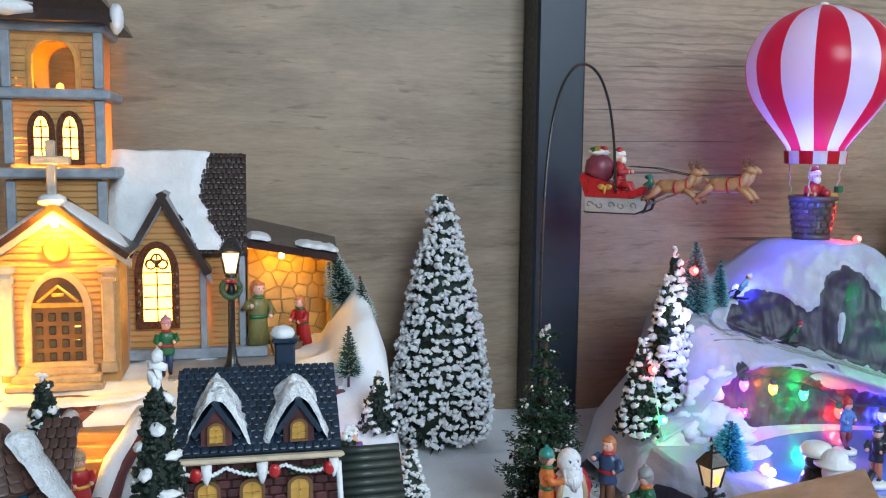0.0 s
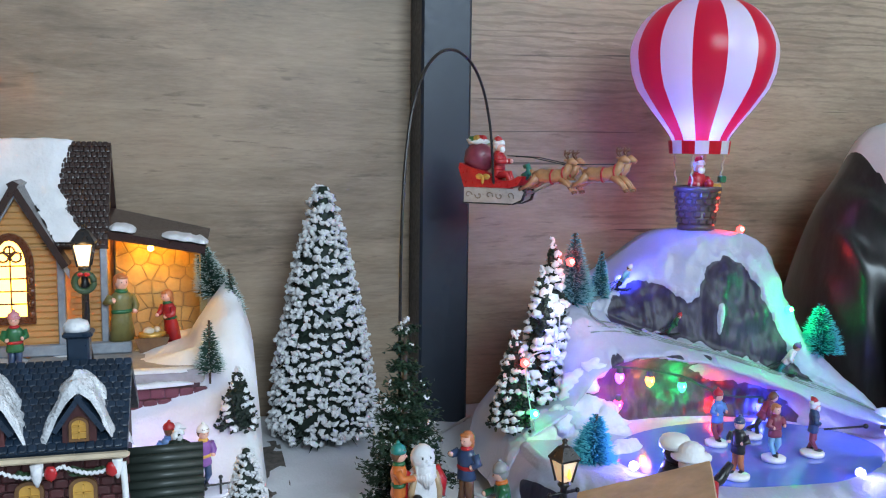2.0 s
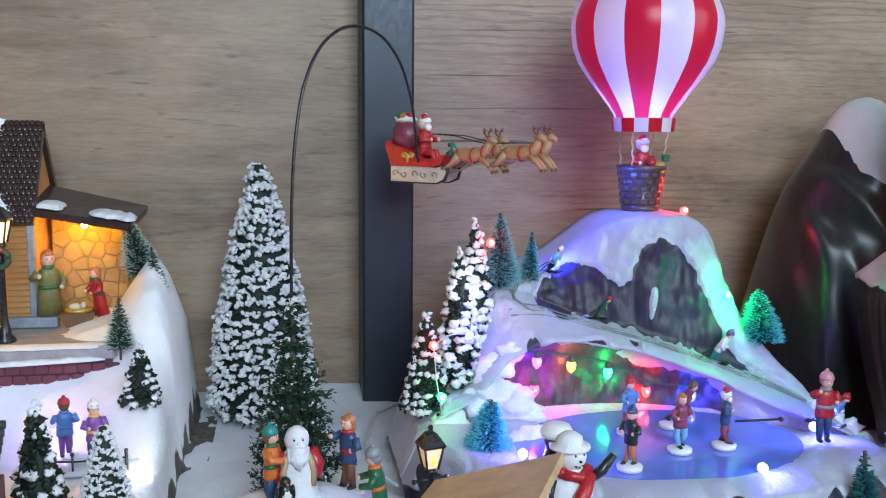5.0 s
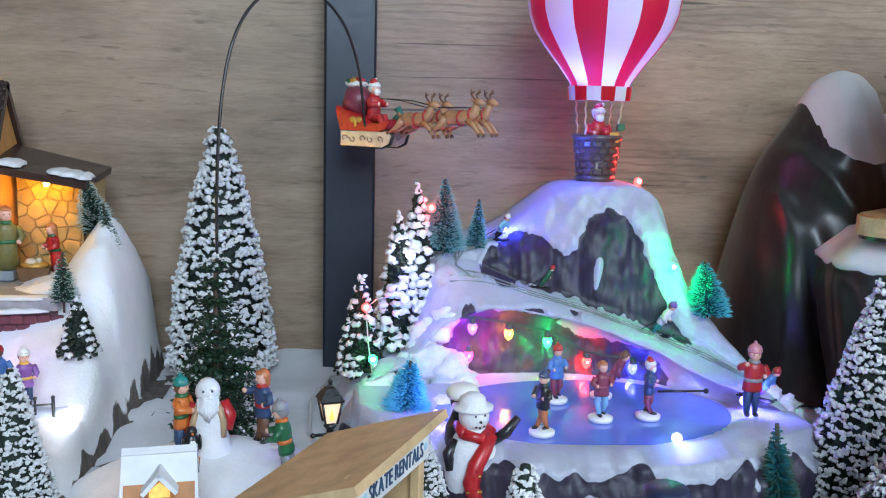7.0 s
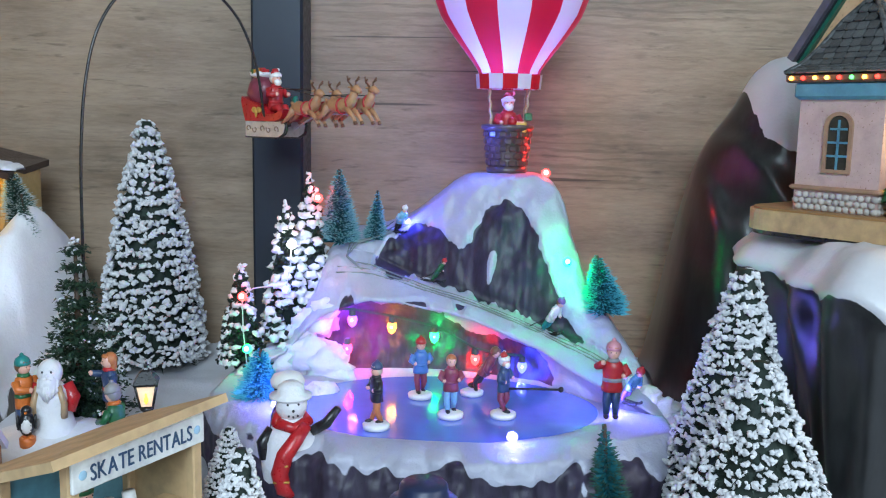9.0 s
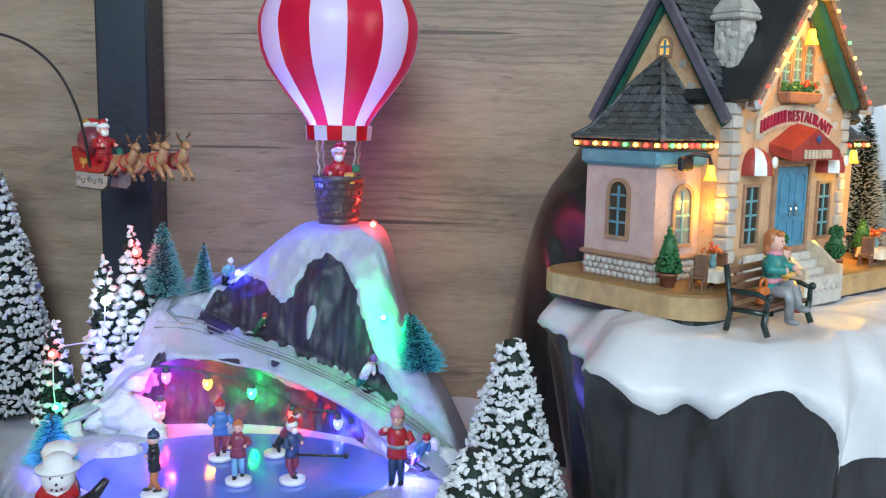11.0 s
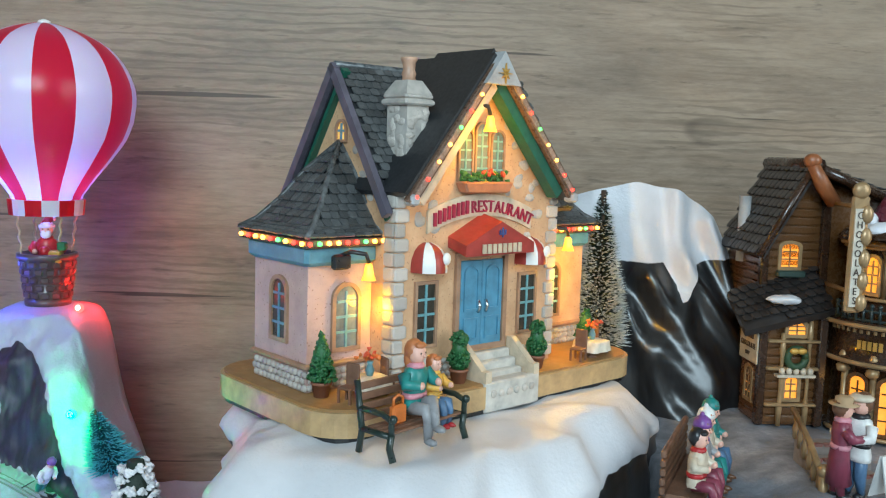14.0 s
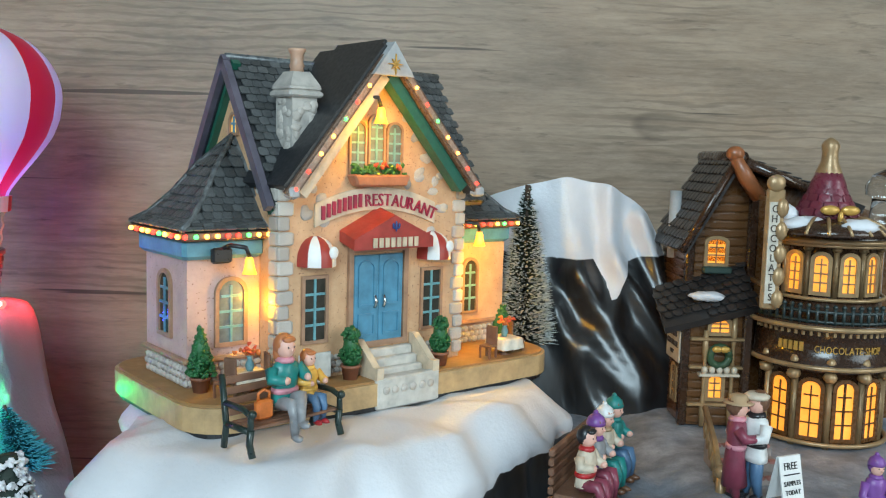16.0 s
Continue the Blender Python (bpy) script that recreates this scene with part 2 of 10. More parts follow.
    def tube(self, pts, r, m=0, n=8, smooth=True):
        """A round bar along points; r is one radius or one for each point."""
        pts = [Vector(p) for p in pts]
        rs = [r] * len(pts) if isinstance(r, (int, float)) else r
        p, f = [], []
        side = None
        for k, q in enumerate(pts):
            d = (pts[min(k + 1, len(pts) - 1)] - pts[max(k - 1, 0)]).normalized()
            if side is None:
                side = d.orthogonal().normalized()
            side = (side - d * side.dot(d)).normalized()
            up = d.cross(side)
            p += [q + (side * math.cos(2 * math.pi * i / n) + up * math.sin(2 * math.pi * i / n)) * rs[k] for i in range(n)]
        for k in range(len(pts) - 1):
            f += [(k * n + i, k * n + (i + 1) % n, (k + 1) * n + (i + 1) % n, (k + 1) * n + i) for i in range(n)]
        f += [tuple(range(n - 1, -1, -1)), tuple(range((len(pts) - 1) * n, len(pts) * n))]
        return self.add(p, f, m, smooth)

    def mesh(self, name, mats):
        me = bpy.data.meshes.new(name)
        me.from_pydata(self.v, [], self.f)
        for x in mats if isinstance(mats, (list, tuple)) else [mats]:
            me.materials.append(x)
        me.polygons.foreach_set("material_index", self.m)
        me.polygons.foreach_set("use_smooth", self.s)
        me.update()
        return me


def thing(name, label, category, place=(0, 0, 0), turn=0.0, group="", kind=""):
    """An Empty at the base of a thing, which its parts hang on."""
    ob = new(name)
    ob.empty_display_size = 0.01
    ob.matrix_basis = pose(*place, 0, 0, turn)
    return tagged(ob, label, category, group, kind)


def part(name, shape, mats, parent, label="", kind=""):
    ob = new(name, shape if isinstance(shape, bpy.types.Mesh) else shape.mesh(name, mats))
    ob.parent = parent
    return tagged(ob, label, "", "", kind)


def solo(name, shape, mats, label, category, place=(0, 0, 0), turn=0.0, group="", kind=""):
    """A thing that is one mesh."""
    ob = new(name, shape.mesh(name, mats))
    ob.matrix_basis = pose(*place, 0, 0, turn)
    return tagged(ob, label, category, group, kind)


def with_cover(ob, values):
    at = ob.data.attributes.new("cover", "FLOAT", "POINT")
    at.data.foreach_set("value", values)
    return ob


def interp(x, xs, ys):
    return float(np.interp(x, xs, ys))


def lumpy(p, scale, amount, seed=0.0):
    return amount * noise.noise(Vector((p[0] * scale + seed, p[1] * scale, p[2] * scale)))



def snow_blanket(at, out, thick, seed, nu=22, nv=12):
    """A ragged, lumpy sheet of snow lying over a roof: at(u, v) is the roof's surface for u, v in 0..1, out its way up."""
    s = Shape()
    for j in range(nv + 1):
        for i in range(nu + 1):
            u, v = i / nu, j / nv
            edge = min(1.0, min(u, 1 - u) * 7, min(v, 1 - v) * 6)
            k = 1 + 0.09 * noise.noise(Vector((v * 9 + seed, u * 3, 1)))
            p = Vector(at(0.5 + (u - 0.5) * k, 0.5 + (v - 0.5) * (1 + 0.12 * noise.noise(Vector((u * 11, v * 2, seed))))))
            n = noise.noise(Vector((u * 6, v * 5, seed))) + 0.6 * noise.noise(Vector((u * 17, v * 13, seed + 3)))
            s.v.append(tuple(p + Vector(out) * thick * (edge**0.5 * (0.8 + 0.5 * n) - 0.04)))
    s.f = [(j * (nu + 1) + i, j * (nu + 1) + i + 1, (j + 1) * (nu + 1) + i + 1, (j + 1) * (nu + 1) + i) for j in range(nv) for i in range(nu)]
    s.m, s.s = [0] * len(s.f), [True] * len(s.f)
    return s


def snow_strip(pts, w, h, seed=0, n=9, sub=5):
    """A lumpy bank of snow laid along points: w wide, h high, with an uneven edge."""
    pts = [Vector(p) for p in pts]
    fine = []
    for a, b in zip(pts, pts[1:]):
        fine += [a.lerp(b, i / sub) for i in range(sub)]
    fine.append(pts[-1])
    s, m = Shape(), len(fine)
    for k, q in enumerate(fine):
        d = (fine[min(k + 1, m - 1)] - fine[max(k - 1, 0)]).normalized()
        side = d.cross(Vector((0, 0, 1))).normalized()
        up = side.cross(d)
        end = math.sqrt(max(0.02, min(1.0, min(k, m - 1 - k) / 3 + 0.15)))
        for i in range(n + 1):
            a = math.pi * i / n
            ww = w * end * (1 + 0.35 * noise.noise(Vector((q.x * 160 + seed, q.y * 160, math.cos(a) * 1.5))))
            hh = h * end * (1 + 0.3 * noise.noise(Vector((q.x * 220, q.y * 220 + seed, 4))))
            s.v.append(tuple(q + side * ww * math.cos(a) + up * (hh * math.sin(a) ** 0.7 - h * 0.15)))
    s.f = [(k * (n + 1) + i, k * (n + 1) + i + 1, (k + 1) * (n + 1) + i + 1, (k + 1) * (n + 1) + i) for k in range(m - 1) for i in range(n)]
    s.f += [tuple(range(n + 1)), tuple(range((m - 1) * (n + 1) + n, (m - 1) * (n + 1) - 1, -1))]
    s.f += [((k + 1) * (n + 1) + n, (k + 1) * (n + 1), k * (n + 1), k * (n + 1) + n) for k in range(m - 1)]
    s.m, s.s = [0] * len(s.f), [True] * len(s.f)
    return s


# ---- setting: room, panelled wall, post, table top ----
WALL_WOOD = wood_wall_material("oak_laminate", (0.34, 0.238, 0.158), (0.09, 0.06, 0.038), (0.49, 0.38, 0.28))
PLASTER = mat("room_plaster", (0.40, 0.39, 0.38), 0.8, vary=0.08, stains=3, grain=40)
ROOM_X0, ROOM_X1, ROOM_Y0, ROOM_Z0, ROOM_Z1 = -1.7, 2.3, -1.2, -0.85, 1.7


def wall_box(name, lo, hi, material, category="wall"):
    s = Shape().box([(a + b) / 2 for a, b in zip(lo, hi)], [b - a for a, b in zip(lo, hi)])
    return solo(name, s, material, "", category, kind="structure")


tagged(wall_box("wall_north", (ROOM_X0, 0.816, ROOM_Z0), (ROOM_X1, 0.92, ROOM_Z1), WALL_WOOD), "grey-brown oak laminate wall panelling behind the display")
# The west wall is never in view; its dark colour dims the black mountain's reflections.
tagged(wall_box("wall_west", (ROOM_X0 - 0.1, ROOM_Y0, ROOM_Z0), (ROOM_X0, 0.92, ROOM_Z1), mat("dark_unseen_wall", (0.07, 0.065, 0.06), 0.8, stains=3, grain=40)), "plain unseen room wall, kept dark to dim reflections")
tagged(wall_box("floor", (ROOM_X0 - 0.1, ROOM_Y0 - 0.1, ROOM_Z0 - 0.1), (ROOM_X1 + 0.1, 0.92, ROOM_Z0), mat("floor_wood", (0.22, 0.15, 0.1), 0.5, stains=4, grain=60), "floor"), "brown wooden floor of the room")
tagged(wall_box("ceiling", (ROOM_X0 - 0.1, ROOM_Y0 - 0.1, ROOM_Z1), (ROOM_X1 + 0.1, 0.92, ROOM_Z1 + 0.1), PLASTER, "ceiling"), "plain white ceiling of the room")


def holed_wall(name, axis, at, thick, span, hole, label):
    """A wall along x or y with one rectangular window opening cut through: four blocks round the hole, in one mesh."""
    (a0, a1), (h0, h1, k0, k1) = span, hole
    s = Shape()
    for lo, hi, z0, z1 in ((a0, h0, ROOM_Z0, ROOM_Z1), (h1, a1, ROOM_Z0, ROOM_Z1), (h0, h1, ROOM_Z0, k0), (h0, h1, k1, ROOM_Z1)):
        if axis == "x":
            s.box(((lo + hi) / 2, at - thick / 2, (z0 + z1) / 2), (hi - lo, thick, z1 - z0))
        else:
            s.box((at + thick / 2, (lo + hi) / 2, (z0 + z1) / 2), (thick, hi - lo, z1 - z0))
    return solo(name, s, PLASTER, label, "wall", kind="structure")


holed_wall("wall_south", "x", ROOM_Y0, 0.1, (ROOM_X0, ROOM_X1), (0.0, 1.0, 0.55, 1.55), "plain plastered wall with a window opening")
holed_wall("wall_east", "y", ROOM_X1, 0.1, (ROOM_Y0, 0.92), (-1.1, -0.05, 0.05, 1.45), "plain plastered wall with a window opening")

POST = mat("anthracite_steel", (0.022, 0.029, 0.042), 0.38, metal=0.2, vary=0.2, stains=12, grain=200, bump=0.1)
s = Shape().box((0.2775, 0.793, 0.42), (0.0455, 0.044, 2.54), bevel=0.0022)
solo("trim", s, POST, "dark anthracite painted steel post standing against the panelling", "post", kind="structure")

# The table top and the snow fleece that covers it.
solo("table_top", Shape().box((0.5, 0.33, -0.03), (2.1, 0.965, 0.04), bevel=0.004), mat("table_oak", (0.25, 0.18, 0.12), 0.5, stains=8, grain=120), "brown wooden display table under the snow fleece", "table")
g, gv = Shape(), []
NX, NY = 170, 80
for j in range(NY + 1):
    for i in range(NX + 1):
        x, y = -0.5 + 2.0 * i / NX, -0.14 + 0.953 * j / NY
        edge = max(0.0, (y - 0.78) / 0.03)
        gv.append((x, y, 0.0 + 0.006 * noise.noise(Vector((x * 14, y * 14, 0))) + 0.003 * noise.noise(Vector((x * 45, y * 45, 3))) + 0.004 * edge))
g.add(gv, [(j * (NX + 1) + i, j * (NX + 1) + i + 1, (j + 1) * (NX + 1) + i + 1, (j + 1) * (NX + 1) + i) for j in range(NY) for i in range(NX)], 0, True)
solo("ground", g, FLEECE, "white fluffy snow fleece spread over the display table", "snow", kind="structure")

from mathutils.bvhtree import BVHTree

# ---- trees ----
def ico():
    t = (1 + 5**0.5) / 2
    v = [Vector(p).normalized() for p in ((-1, t, 0), (1, t, 0), (-1, -t, 0), (1, -t, 0), (0, -1, t), (0, 1, t), (0, -1, -t), (0, 1, -t), (t, 0, -1), (t, 0, 1), (-t, 0, -1), (-t, 0, 1))]
    f = [(0, 11, 5), (0, 5, 1), (0, 1, 7), (0, 7, 10), (0, 10, 11), (1, 5, 9), (5, 11, 4), (11, 10, 2), (10, 7, 6), (7, 1, 8), (3, 9, 4), (3, 4, 2), (3, 2, 6), (3, 6, 8), (3, 8, 9), (4, 9, 5), (2, 4, 11), (6, 2, 10), (8, 6, 7), (9, 8, 1)]
    return v, f


ICO_V, ICO_F = ico()


def clump(s, c, r, rnd, m=0, smooth=True, stretch=1.0):
    turn = Euler((rnd.uniform(0, 6), rnd.uniform(0, 6), rnd.uniform(0, 6))).to_matrix()
    sx, sy = rnd.uniform(0.6, 1.0), rnd.uniform(0.9, 1.6)
    s.add([Vector(c) + turn @ Vector((v.x * sx, v.y * sy, v.z * 0.8)) * r * rnd.uniform(0.5, 1.35) for v in ICO_V], ICO_F, m, smooth and rnd.random() < 0.5)


def flocked_tree(label, place, h, r, seed, tuft, snow=0.9, bend=1.15, tip=0.1, green=NEEDLE, group=""):
    """A fir of short tufts set in a close spiral on a wire trunk, each tuft capped with a lumpy clot of flocking; tuft: their spacing."""
    rnd = random.Random(seed)
    t = thing("christmas_tree", label, "tree", place, rnd.uniform(0, 360), group)
    part("trunk", Shape().tube([(0, 0, -0.002), (0, 0, h * 0.5), (0, 0, h * 0.97)], [r * 0.12, r * 0.1, r * 0.03], n=7), WOODY, t)

    def shell(z):
        return r * (1 - (1 - tip) * (z / h) ** bend) * min(1.0, 0.8 + z / h * 4)
    crown, white = Shape(), Shape()
    crown.lathe([(shell(h * k / 12) * 0.84, max(h * k / 12, h * 0.03)) for k in range(13)], n=18)
    z, a = h * 0.015, rnd.uniform(0, 6)
    while z < h * 0.985:
        R = shell(z) + 0.0002
        around = max(4, round(2 * math.pi * R / (tuft * 1.05)))
        a += 2 * math.pi / around
        z += tuft * 0.82 / around
        b, zz = a + rnd.gauss(0, 0.12 * tuft / R), z + rnd.gauss(0, tuft * 0.2)
        rr = R * rnd.uniform(0.93, 1.03)
        d = Vector((math.cos(b), math.sin(b), -0.3)).normalized()
        side = Vector((-math.sin(b), math.cos(b), 0))
        q = Vector((rr * math.cos(b), rr * math.sin(b), zz))
        for i in range(4):
            o = q - d * tuft * 0.5 + side * rnd.gauss(0, tuft * 0.3) + Vector((0, 0, rnd.uniform(-0.45, 0.05) * tuft))
            e = o + (d + side * rnd.gauss(0, 0.5) + Vector((0, 0, rnd.gauss(-0.1, 0.3)))) * tuft * rnd.uniform(0.5, 0.85)
            w = side * tuft * 0.1
            crown.add([o - d * tuft * 0.2, o + w, e, o - w + Vector((0, 0, tuft * 0.12))], [(0, 1, 2), (0, 2, 3), (1, 3, 2), (0, 3, 1)], 0)
        if rnd.random() < snow:
            n = rnd.choice((5, 6, 7)) + (2 if z > h * 0.72 else 0)
            for i in range(n):
                w = side * rnd.gauss(0, 0.26) + Vector((0, 0, rnd.gauss(0.04, 0.12))) + d * rnd.gauss(0.02, 0.13)
                clump(white, q + w * tuft, tuft * rnd.uniform(0.18, 0.34), rnd)
    part("crown", crown, green, t, "dense dark green needles", "stuff")
    part("snow", white, FLOCK, t, "clots of white flocking", "stuff")
    return t


def bough_tree(label, place, h, r, seed, tiers=11, group=""):
    """A sparse fir with separate drooping boughs of small leafy tufts and a few flecks of snow."""
    rnd = random.Random(seed)
    t = thing("christmas_tree", label, "tree", place, 0, group)
    part("trunk", Shape().tube([(0, 0, -0.002), (0, 0, h * 0.97)], [r * 0.1, r * 0.03], n=7), WOODY, t)
    leaf, white = Shape(), Shape()
    for k in range(tiers):
        f = k / (tiers - 1)
        z, R = h * (0.13 + 0.80 * f), r * (1 - f) ** 0.75 * 0.92 + r * 0.12
        n = max(4, round(10 * (1 - f) + 3))
        for i in range(n):
            a = 2 * math.pi * (i + rnd.uniform(-0.35, 0.35)) / n + k
            L = R * rnd.uniform(0.62, 1.12)
            d = Vector((math.cos(a), math.sin(a), rnd.uniform(-0.28, 0.1)))
            steps = max(3, int(L / 0.0026))
            for j in range(steps):
                g = (j + 0.6) / steps
                q = Vector((0, 0, z)) + d * L * g
                for m in range(14):
                    o = q + Vector((rnd.gauss(0, 1), rnd.gauss(0, 1), rnd.gauss(0, 0.7))) * 0.0026
                    e = o + (d + Vector((rnd.gauss(0, 0.7), rnd.gauss(0, 0.7), rnd.gauss(0.1, 0.6)))).normalized() * rnd.uniform(0.0022, 0.004)
                    w = (e - o).cross(Vector((0.3, 0.2, 1))).normalized() * 0.0015
                    leaf.add([o - w, o + w, e, o + Vector((0, 0, 0.0008))], [(0, 1, 2), (0, 2, 3), (1, 3, 2), (0, 3, 1)], 0)
                if g > 0.6 and rnd.random() < 0.3:
                    for m in range(3):
                        clump(white, q + Vector((rnd.gauss(0, 1), rnd.gauss(0, 1), rnd.gauss(0.9, 0.5))) * 0.0016, rnd.uniform(0.0008, 0.0017), rnd)
    for m in range(14):
        clump(white, (rnd.gauss(0, 0.0022), rnd.gauss(0, 0.0022), h * (0.95 + 0.02 * rnd.gauss(0, 1))), rnd.uniform(0.001, 0.002), rnd)
    part("crown", leaf, mat("sprig_green", (0.02, 0.048, 0.026), 0.5, vary=0.5, grain=900, stains=200), t, "dark green leafy boughs", "stuff")
    part("snow", white, FLOCK, t, "flecks of white snow", "stuff")
    return t


def brush_tree(label, place, h, r, seed, colour, tip_colour, count=900, lean=(0, 0), group="", parent=None, base=0.12):
    """A bottle-brush fir: stiff bristles round a twisted wire."""
    rnd = random.Random(seed)
    t = parent or thing("brush_tree", label, "tree", place, 0, group)
    top = Vector((lean[0] * h, lean[1] * h, h))
    off = Vector(place) if parent else Vector()
    part("trunk" if not parent else "tree_trunk", Shape().tube([off + Vector((0, 0, -0.003)), off + top], h * 0.012 + 0.0004, n=6), WOODY, t)
    s = Shape()
    for k in range(count):
        f = 1 - math.sqrt(rnd.random())
        z = base + (1 - base) * f
        a = rnd.uniform(0, 2 * math.pi)
        R = r * ((1 - z) ** 0.8 * 0.93 + 0.1) * rnd.uniform(0.8, 1.08) / 1.0
        o = off + top * z
        d = Vector((math.cos(a), math.sin(a), rnd.uniform(-0.1, 0.5)))
        e = o + d * R
        w = d.cross(Vector((0, 0, 1))).normalized() * (0.00045 + h * 0.003)
        m = o + d * R * 0.72
        up = Vector((0, 0, 0.0004 + h * 0.003))
        s.add([o - w, o + w, o + up, m - w, m + w, m + up], [(0, 1, 4, 3), (1, 2, 5, 4), (2, 0, 3, 5)], 0)
        s.add([m - w, m + w, m + up, e], [(0, 1, 3), (1, 2, 3), (2, 0, 3)], 1)
    part("crown" if not parent else "tree_crown", s, [colour, tip_colour], t, "bristly bottle-brush needles with frosted tips", "stuff")
    return t


def resin_tree(name, label, place, h, r, seed, parent=None, tiers=9, group="", light_snow=0.5, turn=0.0, tufts=7, fine=1.0, dab=1.0, dabs=0):
    """A cast fir: close tiers of drooping lumpy boughs, many of them capped with a thick lobe of painted snow."""
    rnd = random.Random(seed)
    t = parent or thing(name, label, "tree", place, turn, group)
    o = Vector(place) if parent else Vector()
    g, w = Shape(), Shape()
    g.lathe([(r * 0.3, 0), (r * 0.3, h * 0.06), (r * 0.62, h * 0.08), (r * 0.5, h * 0.4), (r * 0.14, h * 0.88), (0.0005, h)], o, 12)
    up = Vector((0, 0, 1))
    hh = h / tiers
    for k in range(tiers):
        f = k / tiers
        R, z = r * (1 - f * 0.88), h * (0.09 + 0.86 * f)
        n = max(5, int(2 * math.pi * R / (hh * 1.25)))
        for i in range(n):
            a = 2 * math.pi * (i + 0.5 * (k % 2)) / n + rnd.uniform(-0.2, 0.2)
            d = Vector((math.cos(a), math.sin(a), 0))
            side = Vector((-d.y, d.x, 0))
            L, wide = R * rnd.uniform(0.88, 1.12), R * 2.2 / n + 0.0004
            for j in range(tufts):
                e = (j % 4 + 1) / 4
                q = o + up * (z + hh * (0.55 - 0.75 * e * e)) + d * L * (0.25 + 0.72 * e) + side * wide * rnd.uniform(-0.8, 0.8) * (0.4 + 0.6 * e)
                clump(g, q, (hh * rnd.uniform(0.24, 0.38) + wide * 0.1) * fine, rnd)
            if rnd.random() < light_snow:
                e = rnd.uniform(0.72, 0.98)
                q = o + up * (z + hh * (0.72 - 0.75 * e * e)) + (d + up * 0.35) * (dab - 1) * hh * 0.8 + d * L * (0.25 + 0.72 * e)
                w.t = Matrix.Translation(q) @ pose(0, 0, 0, 0, 0, math.degrees(a)) @ pose(0, 0, 0, 0, rnd.uniform(20, 45), 0)
                w.lump((0, 0, 0), (wide * dab * rnd.uniform(0.55, 0.95), wide * dab * rnd.uniform(0.7, 1.2), hh * rnd.uniform(0.26, 0.42) * (0.6 + 0.4 * dab)), 0, rnd.uniform(0, 50), 0.75, 12, 7)
                w.t = Matrix()
    for j in range(dabs):
        f = 1 - ((j + 0.5) / dabs) ** 0.6
        a, R = j * 2.39996, r * (1 - f * 0.88)
        w.t = Matrix.Translation(o + up * h * (0.1 + 0.86 * f) + Vector((math.cos(a), math.sin(a), 0)) * R * rnd.uniform(0.92, 1.06)) @ pose(0, 0, 0, 0, 0, math.degrees(a)) @ pose(0, 0, 0, 0, rnd.uniform(30, 55), rnd.uniform(-20, 20))
        w.lump((0, 0, 0), (0.0024 * rnd.uniform(0.8, 1.3), 0.0032 * rnd.uniform(0.7, 1.35), 0.0015), 0, j * 1.7, 0.4, 16, 10)
        w.t = Matrix()
    for j in range(6):
        clump(w, o + up * h * (0.955 + 0.012 * j) + Vector((rnd.gauss(0, 1), rnd.gauss(0, 1), 0)) * r * 0.05, r * 0.09 + 0.0005, rnd)
    part("crown" if not parent else "tree_crown", g, MATS.get("cast_green") or paint("cast_green", (0.005, 0.015, 0.009), 0.6, coat=0.0), t)
    part("snow" if not parent else "tree_snow", w, SNOW, t, "painted snow on the boughs")
    return t


# ---- ski mountain with skating pond ----
ROCKY = two_tone_material("rock_and_snow", (0.034, 0.027, 0.05), (0.45, 0.46, 0.56), 0.5, 0.42, sparkle=0.35)
KX = [0.264, 0.275, 0.295, 0.32, 0.345, 0.375, 0.40, 0.42, 0.44, 0.455, 0.47, 0.485, 0.50, 0.515, 0.53, 0.55, 0.57, 0.592]
YB = [0.562, 0.532, 0.498, 0.466, 0.447, 0.436, 0.433, 0.431, 0.430, 0.430, 0.431, 0.432, 0.433, 0.436, 0.440, 0.450, 0.465, 0.500]
YC = [0.582, 0.582, 0.588, 0.592, 0.597, 0.600, 0.602, 0.602, 0.600, 0.597, 0.592, 0.587, 0.580, 0.568, 0.553, 0.530, 0.515, 0.530]
ZC = [0.004, 0.036, 0.050, 0.060, 0.088, 0.098, 0.097, 0.093, 0.089, 0.085, 0.080, 0.075, 0.069, 0.062, 0.056, 0.052, 0.044, 0.010]
YL = [0.594, 0.602, 0.615, 0.632, 0.645, 0.650, 0.642, 0.633, 0.626, 0.621, 0.616, 0.611, 0.606, 0.600, 0.594, 0.580, 0.555, 0.555]
ZL = [0.005, 0.038, 0.052, 0.064, 0.130, 0.122, 0.111, 0.104, 0.100, 0.096, 0.091, 0.086, 0.081, 0.077, 0.073, 0.062, 0.050, 0.010]
YP = [0.600, 0.625, 0.635, 0.650, 0.662, 0.672, 0.676, 0.672, 0.664, 0.657, 0.652, 0.650, 0.650, 0.648, 0.632, 0.612, 0.580, 0.575]
ZP = [0.005, 0.038, 0.054, 0.070, 0.133, 0.136, 0.144, 0.160, 0.177, 0.182, 0.183, 0.183, 0.183, 0.178, 0.118, 0.086, 0.056, 0.010]
_xs = np.linspace(KX[0], KX[-1], 181)
_ker = np.hanning(15) / np.hanning(15).sum()


def eased(ys):
    """The table's values on a fine, smoothed scale."""
    v = np.interp(_xs, KX, ys)
    return list(np.convolve(np.pad(v, 7, "edge"), _ker, "valid"))


YB, YC, ZC, YL, ZL, YP, ZP = (eased(q) for q in (YB, YC, ZC, YL, ZL, YP, ZP))
KX = list(_xs)
POND = (0.433, 0.528, 0.099, 0.066)
POND_Z = 0.0425
ski = thing("ski_mountain", "lit ski hill ornament with snowy slopes, dark rock and skating pond", "ornament", (0, 0, 0))
